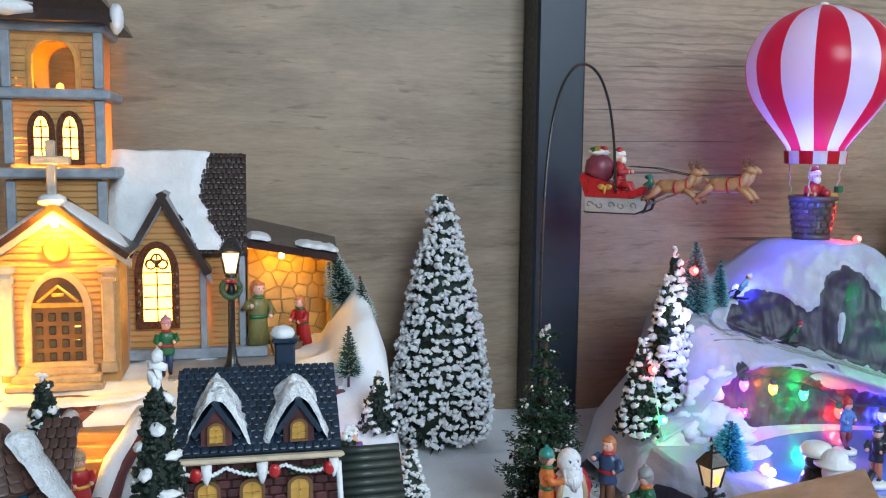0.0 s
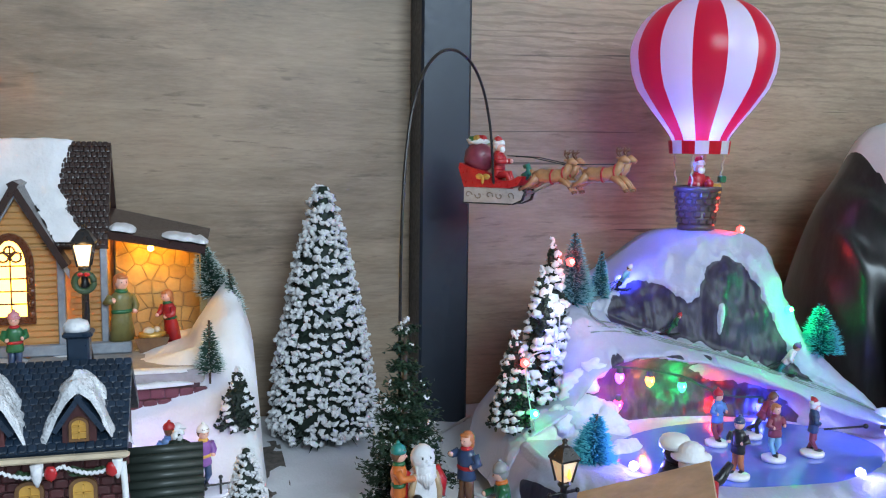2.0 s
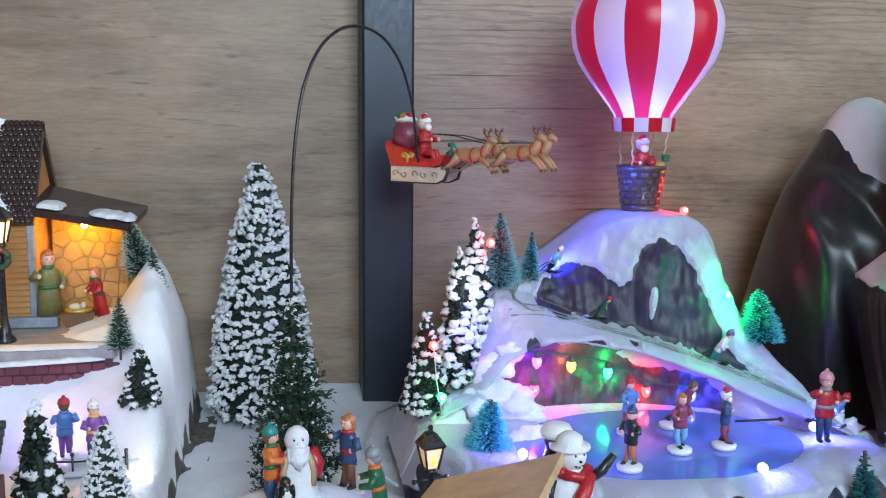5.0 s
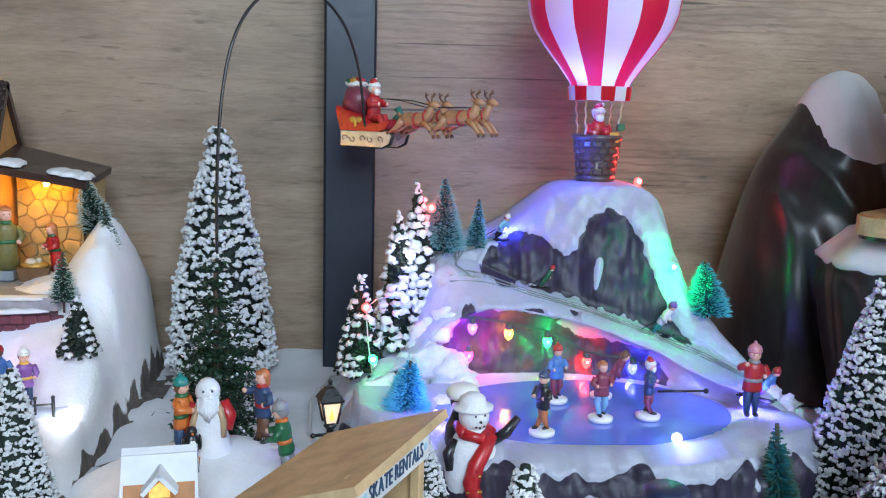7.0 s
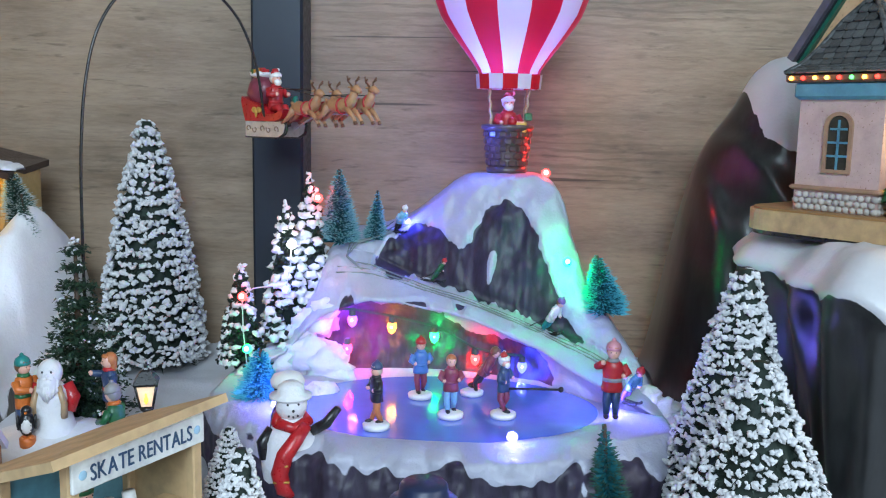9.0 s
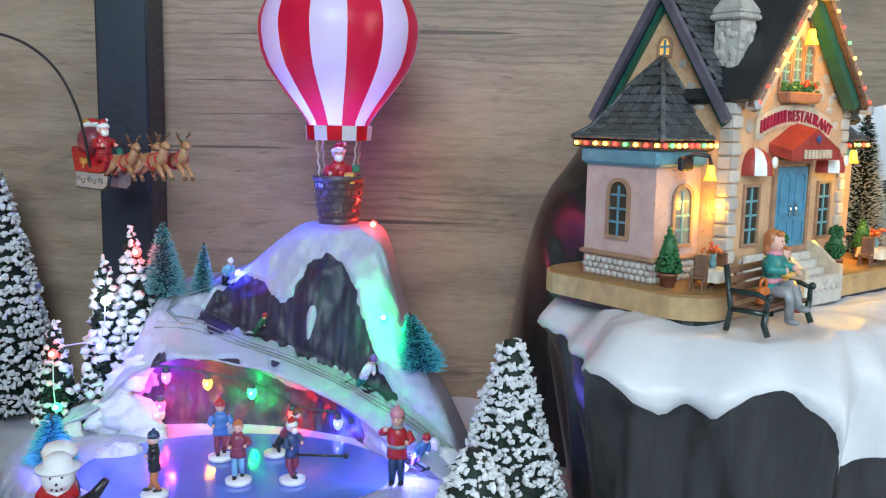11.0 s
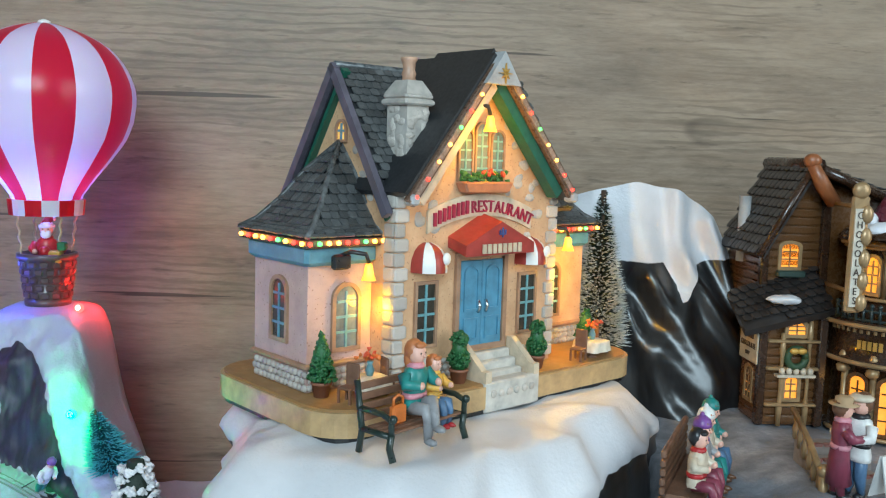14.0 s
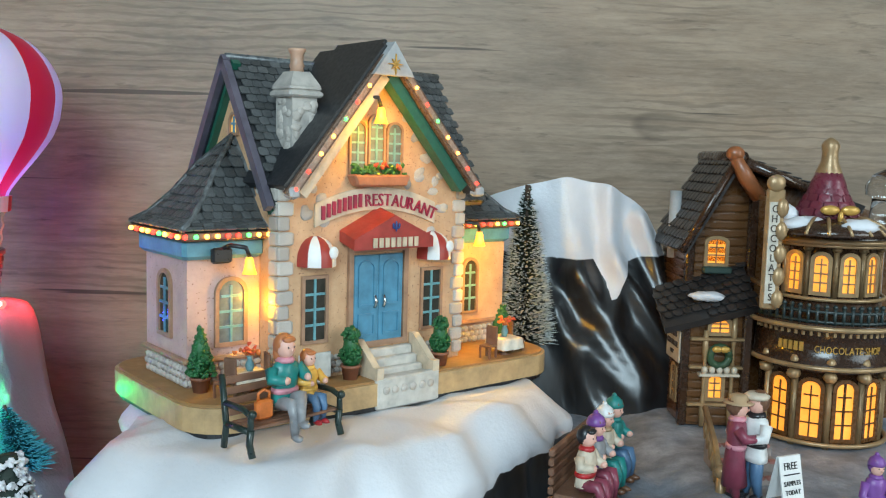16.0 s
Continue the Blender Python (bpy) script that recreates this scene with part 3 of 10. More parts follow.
# Bare rock in the snow, as outlines (x, z): the great face, the cave under the brow, and the undercut beside it.
FACE = [(0.377, 0.116), (0.382, 0.128), (0.394, 0.137), (0.41, 0.146), (0.427, 0.142), (0.438, 0.13), (0.445, 0.13), (0.454, 0.147), (0.461, 0.16), (0.475, 0.167), (0.487, 0.161), (0.498, 0.14), (0.505, 0.118), (0.515, 0.09), (0.537, 0.067), (0.505, 0.079), (0.462, 0.094), (0.42, 0.106), (0.39, 0.109)]
CAVE = [(0.346, 0.0), (0.356, 0.09), (0.36, 0.099), (0.374, 0.0965), (0.406, 0.094), (0.431, 0.088), (0.438, 0.077), (0.45, 0.0725), (0.477, 0.071), (0.5, 0.064), (0.5075, 0.05), (0.507, 0.0)]
UNDERCUT = [(0.305, 0.0), (0.309, 0.05), (0.318, 0.054), (0.328, 0.05), (0.337, 0.055), (0.35, 0.07), (0.36, 0.07), (0.36, 0.0)]


def inside(poly, x, z):
    """How deep a spot lies inside an outline, in metres; negative outside."""
    near, odd = 9.0, False
    for (ax, az), (bx, bz) in zip(poly, poly[1:] + poly[:1]):
        dx, dz = bx - ax, bz - az
        f = min(1.0, max(0.0, ((x - ax) * dx + (z - az) * dz) / (dx * dx + dz * dz)))
        near = min(near, math.hypot(x - ax - dx * f, z - az - dz * f))
        if (az > z) != (bz > z) and x < ax + (z - az) / dz * dx:
            odd = not odd
    return near if odd else -near


s, cover = Shape(), []
SX, cols = 380, None
for i in range(SX + 1):
    x = KX[0] + (KX[-1] - KX[0]) * i / SX
    yb, yc, zc, yl, zl, yp, zp = (interp(x, KX, q) for q in (YB, YC, ZC, YL, ZL, YP, ZP))
    row = []
    low = min(POND_Z, zc)
    hollow = 0.02 * min(1.0, max(0.0, (x - 0.312) / 0.02), max(0.0, (0.512 - x) / 0.012))
    for k in range(17):                                 # front skirt
        f = k / 16
        row.append((yb + 0.012 * f**2 - 0.003 * math.sin(f * 3.1), low * (1 - (1 - f) ** 1.6), "skirt", f))
    for k in range(1, 15):                              # rim and pond bed
        f = k / 14
        y = yb + 0.012 + (yc + hollow * 0.5 - yb - 0.012) * f
        e = math.hypot((x - POND[0]) / POND[2], (y - POND[1]) / POND[3])
        row.append((y, low + (0.005 * min(1, max(0, (e - 0.97) * 7)) if low > 0.04 and f < 0.85 else 0) - (0.002 if e < 0.97 else 0), "bed", f))
    for k in range(1, 25):                              # cave face, hollowed under the brow
        f = k / 24
        row.append((yc + hollow * (0.5 + 0.5 * math.sin(f * 2.2)) * (1 - f**7) - 0.009 * f**4, low + (zc - low) * f, "cave", f))
    for k in range(1, 27):                              # slope with the ski run
        f = k / 26
        row.append((yc - 0.009 + (yl - yc + 0.009) * f, zc + (zl - zc) * f + 0.004 * math.sin(f * math.pi) * (1 - f), "run", f))
    for k in range(1, 37):                              # rock wall up to the summit
        f = k / 36
        row.append((yl + (yp - yl) * f**1.25, zl + (zp - zl) * math.sin(f * math.pi / 2) ** 0.9, "wall", f))
    for k in range(1, 6):
        f = k / 5
        row.append((yp + 0.048 * f, zp, "top", f))
    for k in range(1, 5):
        f = k / 4
        row.append((yp + 0.048 + 0.02 * f, zp * (1 - f), "back", f))
    cols = len(row)
    for y, z, zone, f in row:
        q = (x, y, z)
        amp = {"skirt": 0.006, "bed": 0.0005, "cave": 0.005, "run": 0.0022 + 0.007 * min(1.0, max(0.0, (0.372 - x) / 0.02)), "wall": 0.004, "top": 0.0015, "back": 0.003}[zone]
        n1 = lumpy(q, 55, amp) + lumpy(q, 140, amp * 0.4)
        rag = 0.0032 * noise.noise(Vector((x * 130, z * 130, y * 40))) + 0.0022 * noise.noise(Vector((x * 330, z * 200, 4.0)))
        deep = -0.01                                    # how far this spot lies inside bare rock
        if zone == "skirt":
            big = noise.noise(Vector((x * 42, z * 70, 5.0)))
            deep = (0.70 - f) * 0.022 + big * 0.012 + 0.004 * noise.noise(Vector((x * 130, z * 60, 2.0)))
        elif zone == "cave" or (zone == "run" and f < 0.35):
            deep = max(inside(CAVE, x, z), inside(UNDERCUT, x, z)) + rag
            if zone == "run":
                chip = noise.noise(Vector((x * 60, z * 90, 9.0)))
                deep = max(deep, (chip - 0.5) * 0.012 if 0.36 < x < 0.5 else -1)
        elif zone in ("wall", "run") and 0.37 < x < 0.545:
            deep = inside(FACE, x, z) + rag * 0.8
            patch = math.hypot((x - 0.4645 - 0.14 * (z - 0.117)) / (0.0024 + 0.12 * max(0.0, z - 0.112)), (z - 0.117) / 0.0125)
            if zone == "wall":
                deep = min(deep, (patch - 1) * 0.004)
        c = min(1.0, max(0.0, 0.5 - deep * 160))
        crust = min(1.0, max(0.0, -deep / 0.0016)) * (1 + 0.7 * max(0.0, 1 - abs(-deep - 0.0022) / 0.0022))
        if zone in ("top", "back", "bed"):
            crust = 1.0 if zone != "bed" else 0.0
        facing = {"skirt": (0.9, 0.2), "cave": (1.0, 0.1), "run": (0.4, 0.9), "wall": (0.85, 0.4), "top": (0.0, 1.0), "back": (0.0, 0.0), "bed": (0.0, 0.0)}[zone]
        streak = 0.0
        if deep > 0 and zone != "bed":
            streak = 0.0008 * noise.noise(Vector((x * 260, z * 40, 6.0))) * min(1.0, deep * 400)
        s.v.append((x, y - (n1 if zone in ("skirt", "cave", "wall") else 0) - 0.0015 * crust * facing[0] - streak, max(0.0, z + (n1 * 0.5 if zone != "bed" else 0) + 0.0013 * crust * facing[1])))
        cover.append(c)
s.f = [(i * cols + j, (i + 1) * cols + j, (i + 1) * cols + j + 1, i * cols + j + 1) for i in range(SX) for j in range(cols - 1)]
s.m, s.s = [0] * len(s.f), [True] * len(s.f)
HILL = BVHTree.FromPolygons(s.v, s.f)
with_cover(part("hill", s, ROCKY, ski, "glittered white snow poured over dark grey rock"), cover)

ICE = mat("blue_ice", (0.13, 0.21, 0.68), 0.06, vary=0.15, stains=30, grain=90, bump=0.03, coat=0.6)
s = Shape()
n = 64
rim = [(POND[0] + POND[2] * 1.0 * math.cos(2 * math.pi * i / n), POND[1] + POND[3] * 1.0 * math.sin(2 * math.pi * i / n)) for i in range(n)]
s.prism(rim, POND_Z - 0.0015, POND_Z + 0.001, "z")
part("pond", s, ICE, ski, "smooth blue plastic ice")

# ---- hot-air balloon on the summit ----
BX, BY = 0.4765, 0.683
balloon = thing("hot_air_balloon", "red and white striped plastic balloon lit violet from inside", "balloon", (BX, BY, 0.184))
ENV = [(0.0205, 0.0645), (0.0232, 0.077), (0.0310, 0.0885), (0.0386, 0.0979), (0.0470, 0.109), (0.0537, 0.1192), (0.0580, 0.131), (0.0600, 0.1446), (0.0598, 0.152), (0.0575, 0.1606), (0.0530, 0.170), (0.0470, 0.178), (0.0390, 0.185), (0.0294, 0.190), (0.0190, 0.194), (0.0084, 0.1967), (0.003, 0.1975)]


def shell_material(name, colour, glow):
    m = MATS[name] = bpy.data.materials.new(name)
    m.use_nodes = True
    nt = m.node_tree
    p = nt.nodes["Principled BSDF"]
    p.inputs["Base Color"].default_value = (*colour, 1)
    p.inputs["Roughness"].default_value = 0.28
    tr = nt.nodes.new("ShaderNodeBsdfTranslucent")
    tr.inputs["Color"].default_value = (*glow, 1)
    mx = nt.nodes.new("ShaderNodeMixShader")
    mx.inputs[0].default_value = 0.42
    nt.links.new(p.outputs[0], mx.inputs[1])
    nt.links.new(tr.outputs[0], mx.inputs[2])
    nt.links.new(mx.outputs[0], nt.nodes["Material Output"].inputs["Surface"])
    return m


SHELL = [shell_material("white_shell", (0.80, 0.80, 0.82), (0.8, 0.8, 0.85)), shell_material("red_shell", (0.62, 0.012, 0.022), (0.75, 0.03, 0.08))]
GORES = 14
zs = [0.0645 + 0.133 * math.sin(math.pi / 2 * k / 30) for k in range(31)]
er = [interp(z, [e[1] for e in ENV], [e[0] for e in ENV]) for z in zs]
for k in range(GORES):
    s = Shape()
    a0, a1, sub = 2 * math.pi * (k - 0.5) / GORES - math.pi / 2, 2 * math.pi * (k + 0.5) / GORES - math.pi / 2, 6
    p = []
    for z, r in zip(zs, er):
        for i in range(sub + 1):
            f = i / sub
            b = 1 + 0.012 * math.sin(f * math.pi)
            p.append((r * b * math.cos(a0 + (a1 - a0) * f), r * b * math.sin(a0 + (a1 - a0) * f), z))
    s.add(p, [(j * (sub + 1) + i, j * (sub + 1) + i + 1, (j + 1) * (sub + 1) + i + 1, (j + 1) * (sub + 1) + i) for j in range(len(zs) - 1) for i in range(sub)], 0, True)
    part("gore", s, SHELL[k % 2], balloon)
for k in range(GORES):
    s = Shape()
    a0, a1 = 2 * math.pi * (k - 0.5) / GORES - math.pi / 2, 2 * math.pi * (k + 0.5) / GORES - math.pi / 2
    p = [(r * math.cos(a), r * math.sin(a), z) for z, r in ((0.0645, 0.0248), (0.0755, 0.0258), (0.0755, 0.0235), (0.0645, 0.0228)) for a in (a0, (a0 + a1) / 2, a1)]
    s.add(p, [(r * 3 + i, r * 3 + i + 1, ((r + 1) % 4) * 3 + i + 1, ((r + 1) % 4) * 3 + i) for r in range(4) for i in range(2)])
    part("skirt_band", s, SHELL[(k + 1) % 2], balloon)
part("top_button", Shape().lathe([(0.0045, 0.1965), (0.004, 0.199), (0.001, 0.2)], n=12), WHITE, balloon)
ROPE = mat("twisted_rope", (0.45, 0.33, 0.18), 0.8)
for k in range(4):
    a = math.pi / 4 + k * math.pi / 2
    part("rope", Shape().tube([((0.0178 + 0.0035 * j / 16) * math.cos(a) + 0.0006 * math.cos(j * 1.3), (0.0178 + 0.0035 * j / 16) * math.sin(a) + 0.0006 * math.sin(j * 1.3), 0.034 + 0.031 * j / 16) for j in range(17)], 0.0008, n=6), ROPE, balloon)
WICKER = paint("wicker_paint", (0.085, 0.055, 0.05), 0.38, coat=0.3)
s = Shape().lathe([(0.0155, 0.0), (0.0158, 0.004), (0.0145, 0.0045), (0.0185, 0.033), (0.0205, 0.034), (0.0205, 0.037), (0.018, 0.0375), (0.0175, 0.034), (0.0135, 0.008)], n=28)
part("basket", s, WICKER, balloon, "brown woven basket with a rolled rim")
for k in range(5):
    r = 0.0152 + 0.0038 * (0.004 + k * 0.0058) / 0.033
    for i in range(14):
        a = 2 * math.pi * (i + 0.5 * (k % 2)) / 14
        sh = Shape()
        sh.t = pose(r * math.cos(a), r * math.sin(a), 0.008 + k * 0.0055, 0, 0, math.degrees(a))
        sh.box((0, 0, 0), (0.0016, 0.0058, 0.0042), bevel=0.0006)
        part("weave", sh, WICKER, balloon)


# ---- black mountain with the restaurant's ledge ----
CLIFF = two_tone_material("black_cliff", (0.014, 0.0145, 0.0155), (0.66, 0.66, 0.69), 0.36, 0.4, bump_a=0.05, bump_b=0.3, coat=0.7)
cliff = thing("mountain", "glossy black moulded plastic mountain with white snow caps and ledge", "mountain", (0, 0, 0))


CREST_X = [0.606, 0.612, 0.618, 0.626, 0.634, 0.645, 0.656, 0.667, 0.680, 0.692, 0.706, 0.726, 0.733, 0.740, 0.750, 0.785, 0.825, 0.845, 0.870, 0.902, 0.930, 0.954, 0.963, 0.972, 0.982, 0.992, 1.010, 1.040, 1.080]
CREST_Z = [0.0, 0.05, 0.10, 0.148, 0.184, 0.212, 0.226, 0.242, 0.268, 0.277, 0.280, 0.278, 0.262, 0.246, 0.244, 0.245, 0.252, 0.268, 0.277, 0.2835, 0.279, 0.267, 0.254, 0.238, 0.212, 0.184, 0.150, 0.11, 0.0]
RIM_X = [0.600, 0.667, 0.672, 0.676, 0.690, 0.708, 0.725, 0.738, 0.760, 0.800, 0.836, 0.848, 0.870, 0.900, 0.920, 0.928, 0.932, 0.937, 0.945, 0.955, 0.965, 0.975, 0.983, 0.990]
RIM_Z = [0.320, 0.320, 0.240, 0.217, 0.207, 0.2027, 0.204, 0.2096, 0.222, 0.235, 0.245, 0.232, 0.226, 0.226, 0.226, 0.212, 0.199, 0.201, 0.224, 0.2285, 0.2285, 0.2285, 0.236, 0.300]
# Moulded ridges in the face: ends (x, z), width, height.
RIDGES = [((0.658, 0.207), (0.690, 0.166), 0.007, 0.012), ((0.706, 0.275), (0.716, 0.165), 0.006, 0.007), ((0.693, 0.27), (0.690, 0.21), 0.007, 0.006), ((0.724, 0.26), (0.735, 0.18), 0.006, 0.007),
          ((0.636, 0.17), (0.660, 0.02), 0.008, 0.010), ((0.660, 0.15), (0.690, 0.0), 0.009, 0.012), ((0.622, 0.13), (0.635, 0.0), 0.006, 0.008), ((0.900, 0.28), (0.915, 0.21), 0.008, 0.006), ((0.932, 0.275), (0.936, 0.19), 0.006, 0.009),
          ((0.905, 0.215), (0.955, 0.14), 0.007, 0.022), ((0.935, 0.225), (0.985, 0.15), 0.0055, 0.018), ((0.915, 0.165), (0.985, 0.085), 0.007, 0.024), ((0.955, 0.255), (0.978, 0.19), 0.005, 0.014), ((0.93, 0.115), (0.99, 0.045), 0.007, 0.02), ((0.955, 0.09), (1.0, 0.02), 0.007, 0.018), ((0.892, 0.19), (0.93, 0.1), 0.006, 0.018)]


def ridge_at(x, z):
    out = 0.0
    for (x0, z0), (x1, z1), w, amp in RIDGES:
        d = Vector((x1 - x0, z1 - z0))
        f = min(1.0, max(0.0, ((x - x0) * d.x + (z - z0) * d.y) / d.length_squared))
        out += 0.75 * amp * math.exp(-((math.hypot(x - x0 - d.x * f, z - z0 - d.y * f)) / (w * 1.3)) ** 2)
    return out


def ledge_edge(a):
    """The ledge's rim round its centre, by angle: an uneven rounded block."""
    return 1 + 0.05 * math.sin(3 * a + 1) + 0.04 * math.sin(7 * a) + 0.025 * math.sin(13 * a + 2)


s, cover = Shape(), []
NX, NV = 240, 64
_cx = np.linspace(CREST_X[0], CREST_X[-1], NX + 1)
_k9 = np.hanning(11) / np.hanning(11).sum()
_cz = np.convolve(np.pad(np.interp(_cx, CREST_X, CREST_Z), 5, "edge"), _k9, "valid")
for i in range(NX + 1):
    x, crest = float(_cx[i]), float(_cz[i])
    yc = interp(x, [0.6, 0.80, 0.87, 1.08], [0.730, 0.730, 0.695, 0.690])
    front = interp(x, [0.60, 0.64, 0.70, 0.80, 0.90, 0.95, 1.03, 1.08], [0.02, 0.07, 0.09, 0.05, 0.045, 0.06, 0.06, 0.02])
    rim = interp(x, RIM_X, RIM_Z)
    for j in range(NV + 1):
        if j <= 52:
            a = math.pi / 2 * j / 52
            y, z = yc - front * max(0.0, math.cos(a)) ** interp(x, [0.8, 0.88], [1.25, 2.8]), crest * math.sin(a) ** 0.85
            bulge = ridge_at(x, z) + lumpy((x * 1.3 + z * 0.7, 0, z * 0.5), 30, 0.006) * min(1, (crest - z) * 40)
            y, z = y - bulge * math.sin(a * 0.9 + 0.2), z + bulge * 0.25 * math.sin(a)
        else:
            f = (j - 52) / (NV - 52)
            y, z = yc + (0.80 - yc) * f, crest * (1 - f**2.2)
        s.v.append((x, y, max(0.0, z)))
        cover.append(min(1, max(0, 0.5 + (z - rim) * 90)))
s.f = [(i * (NV + 1) + j, (i + 1) * (NV + 1) + j, (i + 1) * (NV + 1) + j + 1, i * (NV + 1) + j + 1) for i in range(NX) for j in range(NV)]
s.m, s.s = [0] * len(s.f), [True] * len(s.f)
with_cover(part("peaks", s, CLIFF, cliff, "black plastic peaks with dripping white snow caps"), cover)

# The ledge: a block whose rim overhangs a sheer, fluted face.
s, cover = Shape(), []
NA, RINGS = 260, 46
# How far the snow hangs down the face, by angle round the ledge: a ragged lip, with long drips at the front.
DRIP_A = [-3.142, -2.6, -2.42, -2.34, -2.24, -2.15, -2.05, -1.93, -1.8, -1.7, -1.58, -1.45, -1.3, -1.1, -0.8, -0.5, -0.2, 0.1, 1.0, 3.142]
DRIP = [0.05, 0.04, 0.03, 0.07, 0.14, 0.08, 0.13, 0.05, 0.01, 0.06, 0.13, 0.33, 0.40, 0.36, 0.30, 0.14, 0.07, 0.06, 0.06, 0.05]
C = Vector((0.752, 0.523))
for k in range(RINGS + 1):
    for i in range(NA):
        a = 2 * math.pi * i / NA
        d = Vector((math.cos(a), math.sin(a)))
        sx, sy = 0.122, 0.128 if d.y > 0 else 0.110
        e = (abs(d.x / sx) ** 3.4 + abs(d.y / sy) ** 3.4) ** (-1 / 3.4) * ledge_edge(a) * (1 - 0.22 * max(0.0, math.cos(a + 0.55)) ** 3)
        if k <= 8:
            f = k / 8
            R, z = e * f, 0.1585 - 0.018 * max(0, f - 0.84) ** 2 / 0.0256
        else:
            f = (k - 8) / (RINGS - 8)
            left = 0.5 - 0.5 * math.cos(a)
            snow = min(1.0, max(0.0, 0.5 + (interp(a if a < math.pi else a - 2 * math.pi, DRIP_A, DRIP) + 0.02 * noise.noise(Vector((a * 14, 4, 0))) - f) * 16))
            R, z = e * (1.0 + 0.03 * math.sin(min(1, f * 4) * math.pi) * snow + 0.02 * snow - 0.2 * left * f + 0.1 * (1 - left) * f), 0.1405 * (1 - f)
        p = C + d * R
        p.x += 0.26 * (p.y - 0.53) * min(1, max(0, d.x) * 1.6) * (R / e)
        flute = noise.noise(Vector((a * 5.5, z * 6, 0))) * 0.014 * min(1, max(0, (k - 8) / 6))
        p += d * flute
        s.v.append((p.x, p.y, max(0, z + (lumpy((p.x, p.y, 0), 26, 0.006) + lumpy((p.x, p.y, 1), 70, 0.0025)) * max(0.0, 1 - max(0, k - 8) / 6))))
        cover.append(1.0 if k <= 8 else snow)
for k in range(RINGS):
    for i in range(NA):
        s.f.append((k * NA + i, k * NA + (i + 1) % NA, (k + 1) * NA + (i + 1) % NA, (k + 1) * NA + i)[::-1])
s.m, s.s = [0] * len(s.f), [True] * len(s.f)
with_cover(part("ledge", s, CLIFF, cliff, "snow-covered ledge over a fluted black face"), cover)
bulb_light("balloon_glow_blue", (BX - 0.008, BY - 0.006, 0.184 + 0.095), 0.13, (0.16, 0.26, 1.0), 0.006)
# Added blue lamp without a bulb, left of the basket, to tint that side.
bulb_light("burner_glow_blue", (BX - 0.033, BY - 0.022, 0.184 + 0.03), 0.11, (0.05, 0.1, 1.0), 0.004)
bulb_light("balloon_glow_violet", (BX + 0.006, BY - 0.004, 0.184 + 0.1), 0.035, (0.45, 0.08, 1.0), 0.006)


# ---- building helpers ----
GLASS_DARK = mat("dark_pane", (0.05, 0.045, 0.035), 0.12, vary=0.4, stains=150, bump=0.05)
STUCCO = mat("peach_stucco", (0.60, 0.35, 0.19), 0.6, vary=0.16, grain=700, stains=90, bump=0.5, second=(0.66, 0.43, 0.25), speck=(0.22, 0.09, 0.04))
STONE = mat("pale_stone", (0.52, 0.47, 0.42), 0.65, vary=0.3, grain=500, stains=150, bump=0.5, spread=0.18, second=(0.62, 0.57, 0.51))
SLATE = mat("slate_shingle", (0.05, 0.053, 0.056), 0.3, vary=0.4, grain=600, stains=260, bump=0.4, spread=0.35, second=(0.17, 0.18, 0.18))
PALE_TEAL = paint("pale_teal_paint", (0.16, 0.37, 0.41), 0.4)
BLUE_PANE = mat("blue_grey_pane", (0.16, 0.20, 0.22), 0.12, vary=0.4, stains=150, bump=0.05)
TEAL = paint("teal_paint", (0.10, 0.27, 0.36), 0.4)
BLUE_DOOR = paint("blue_door_paint", (0.09, 0.27, 0.40), 0.38)
TAN = paint("tan_frame_paint", (0.36, 0.21, 0.13), 0.5)
PALE_WOOD = paint("cream_paint", (0.62, 0.50, 0.36), 0.5)
GREEN_TRIM = paint("green_trim_paint", (0.012, 0.10, 0.065), 0.4)
DARK_ROOF = paint("dark_roof_paint", (0.02, 0.022, 0.025), 0.45)
GREY = paint("grey_paint", (0.42, 0.42, 0.42), 0.5)
WARM = mat("warm_lamp", (0.9, 0.6, 0.2), 0.5, emit=(1.0, 0.42, 0.05), power=2.6)
WARM_PANE = mat("warm_pane", (0.8, 0.5, 0.15), 0.4, emit=(1.0, 0.52, 0.07), power=0.55, vary=0.5, stains=300)
BEADS = [mat("red_bead", (0.7, 0.05, 0.02), 0.3, emit=(1.0, 0.03, 0.02), power=6), mat("amber_bead", (0.8, 0.5, 0.1), 0.3, emit=(1.0, 0.42, 0.05), power=9), mat("green_bead", (0.1, 0.6, 0.1), 0.3, emit=(0.1, 0.8, 0.15), power=4)]


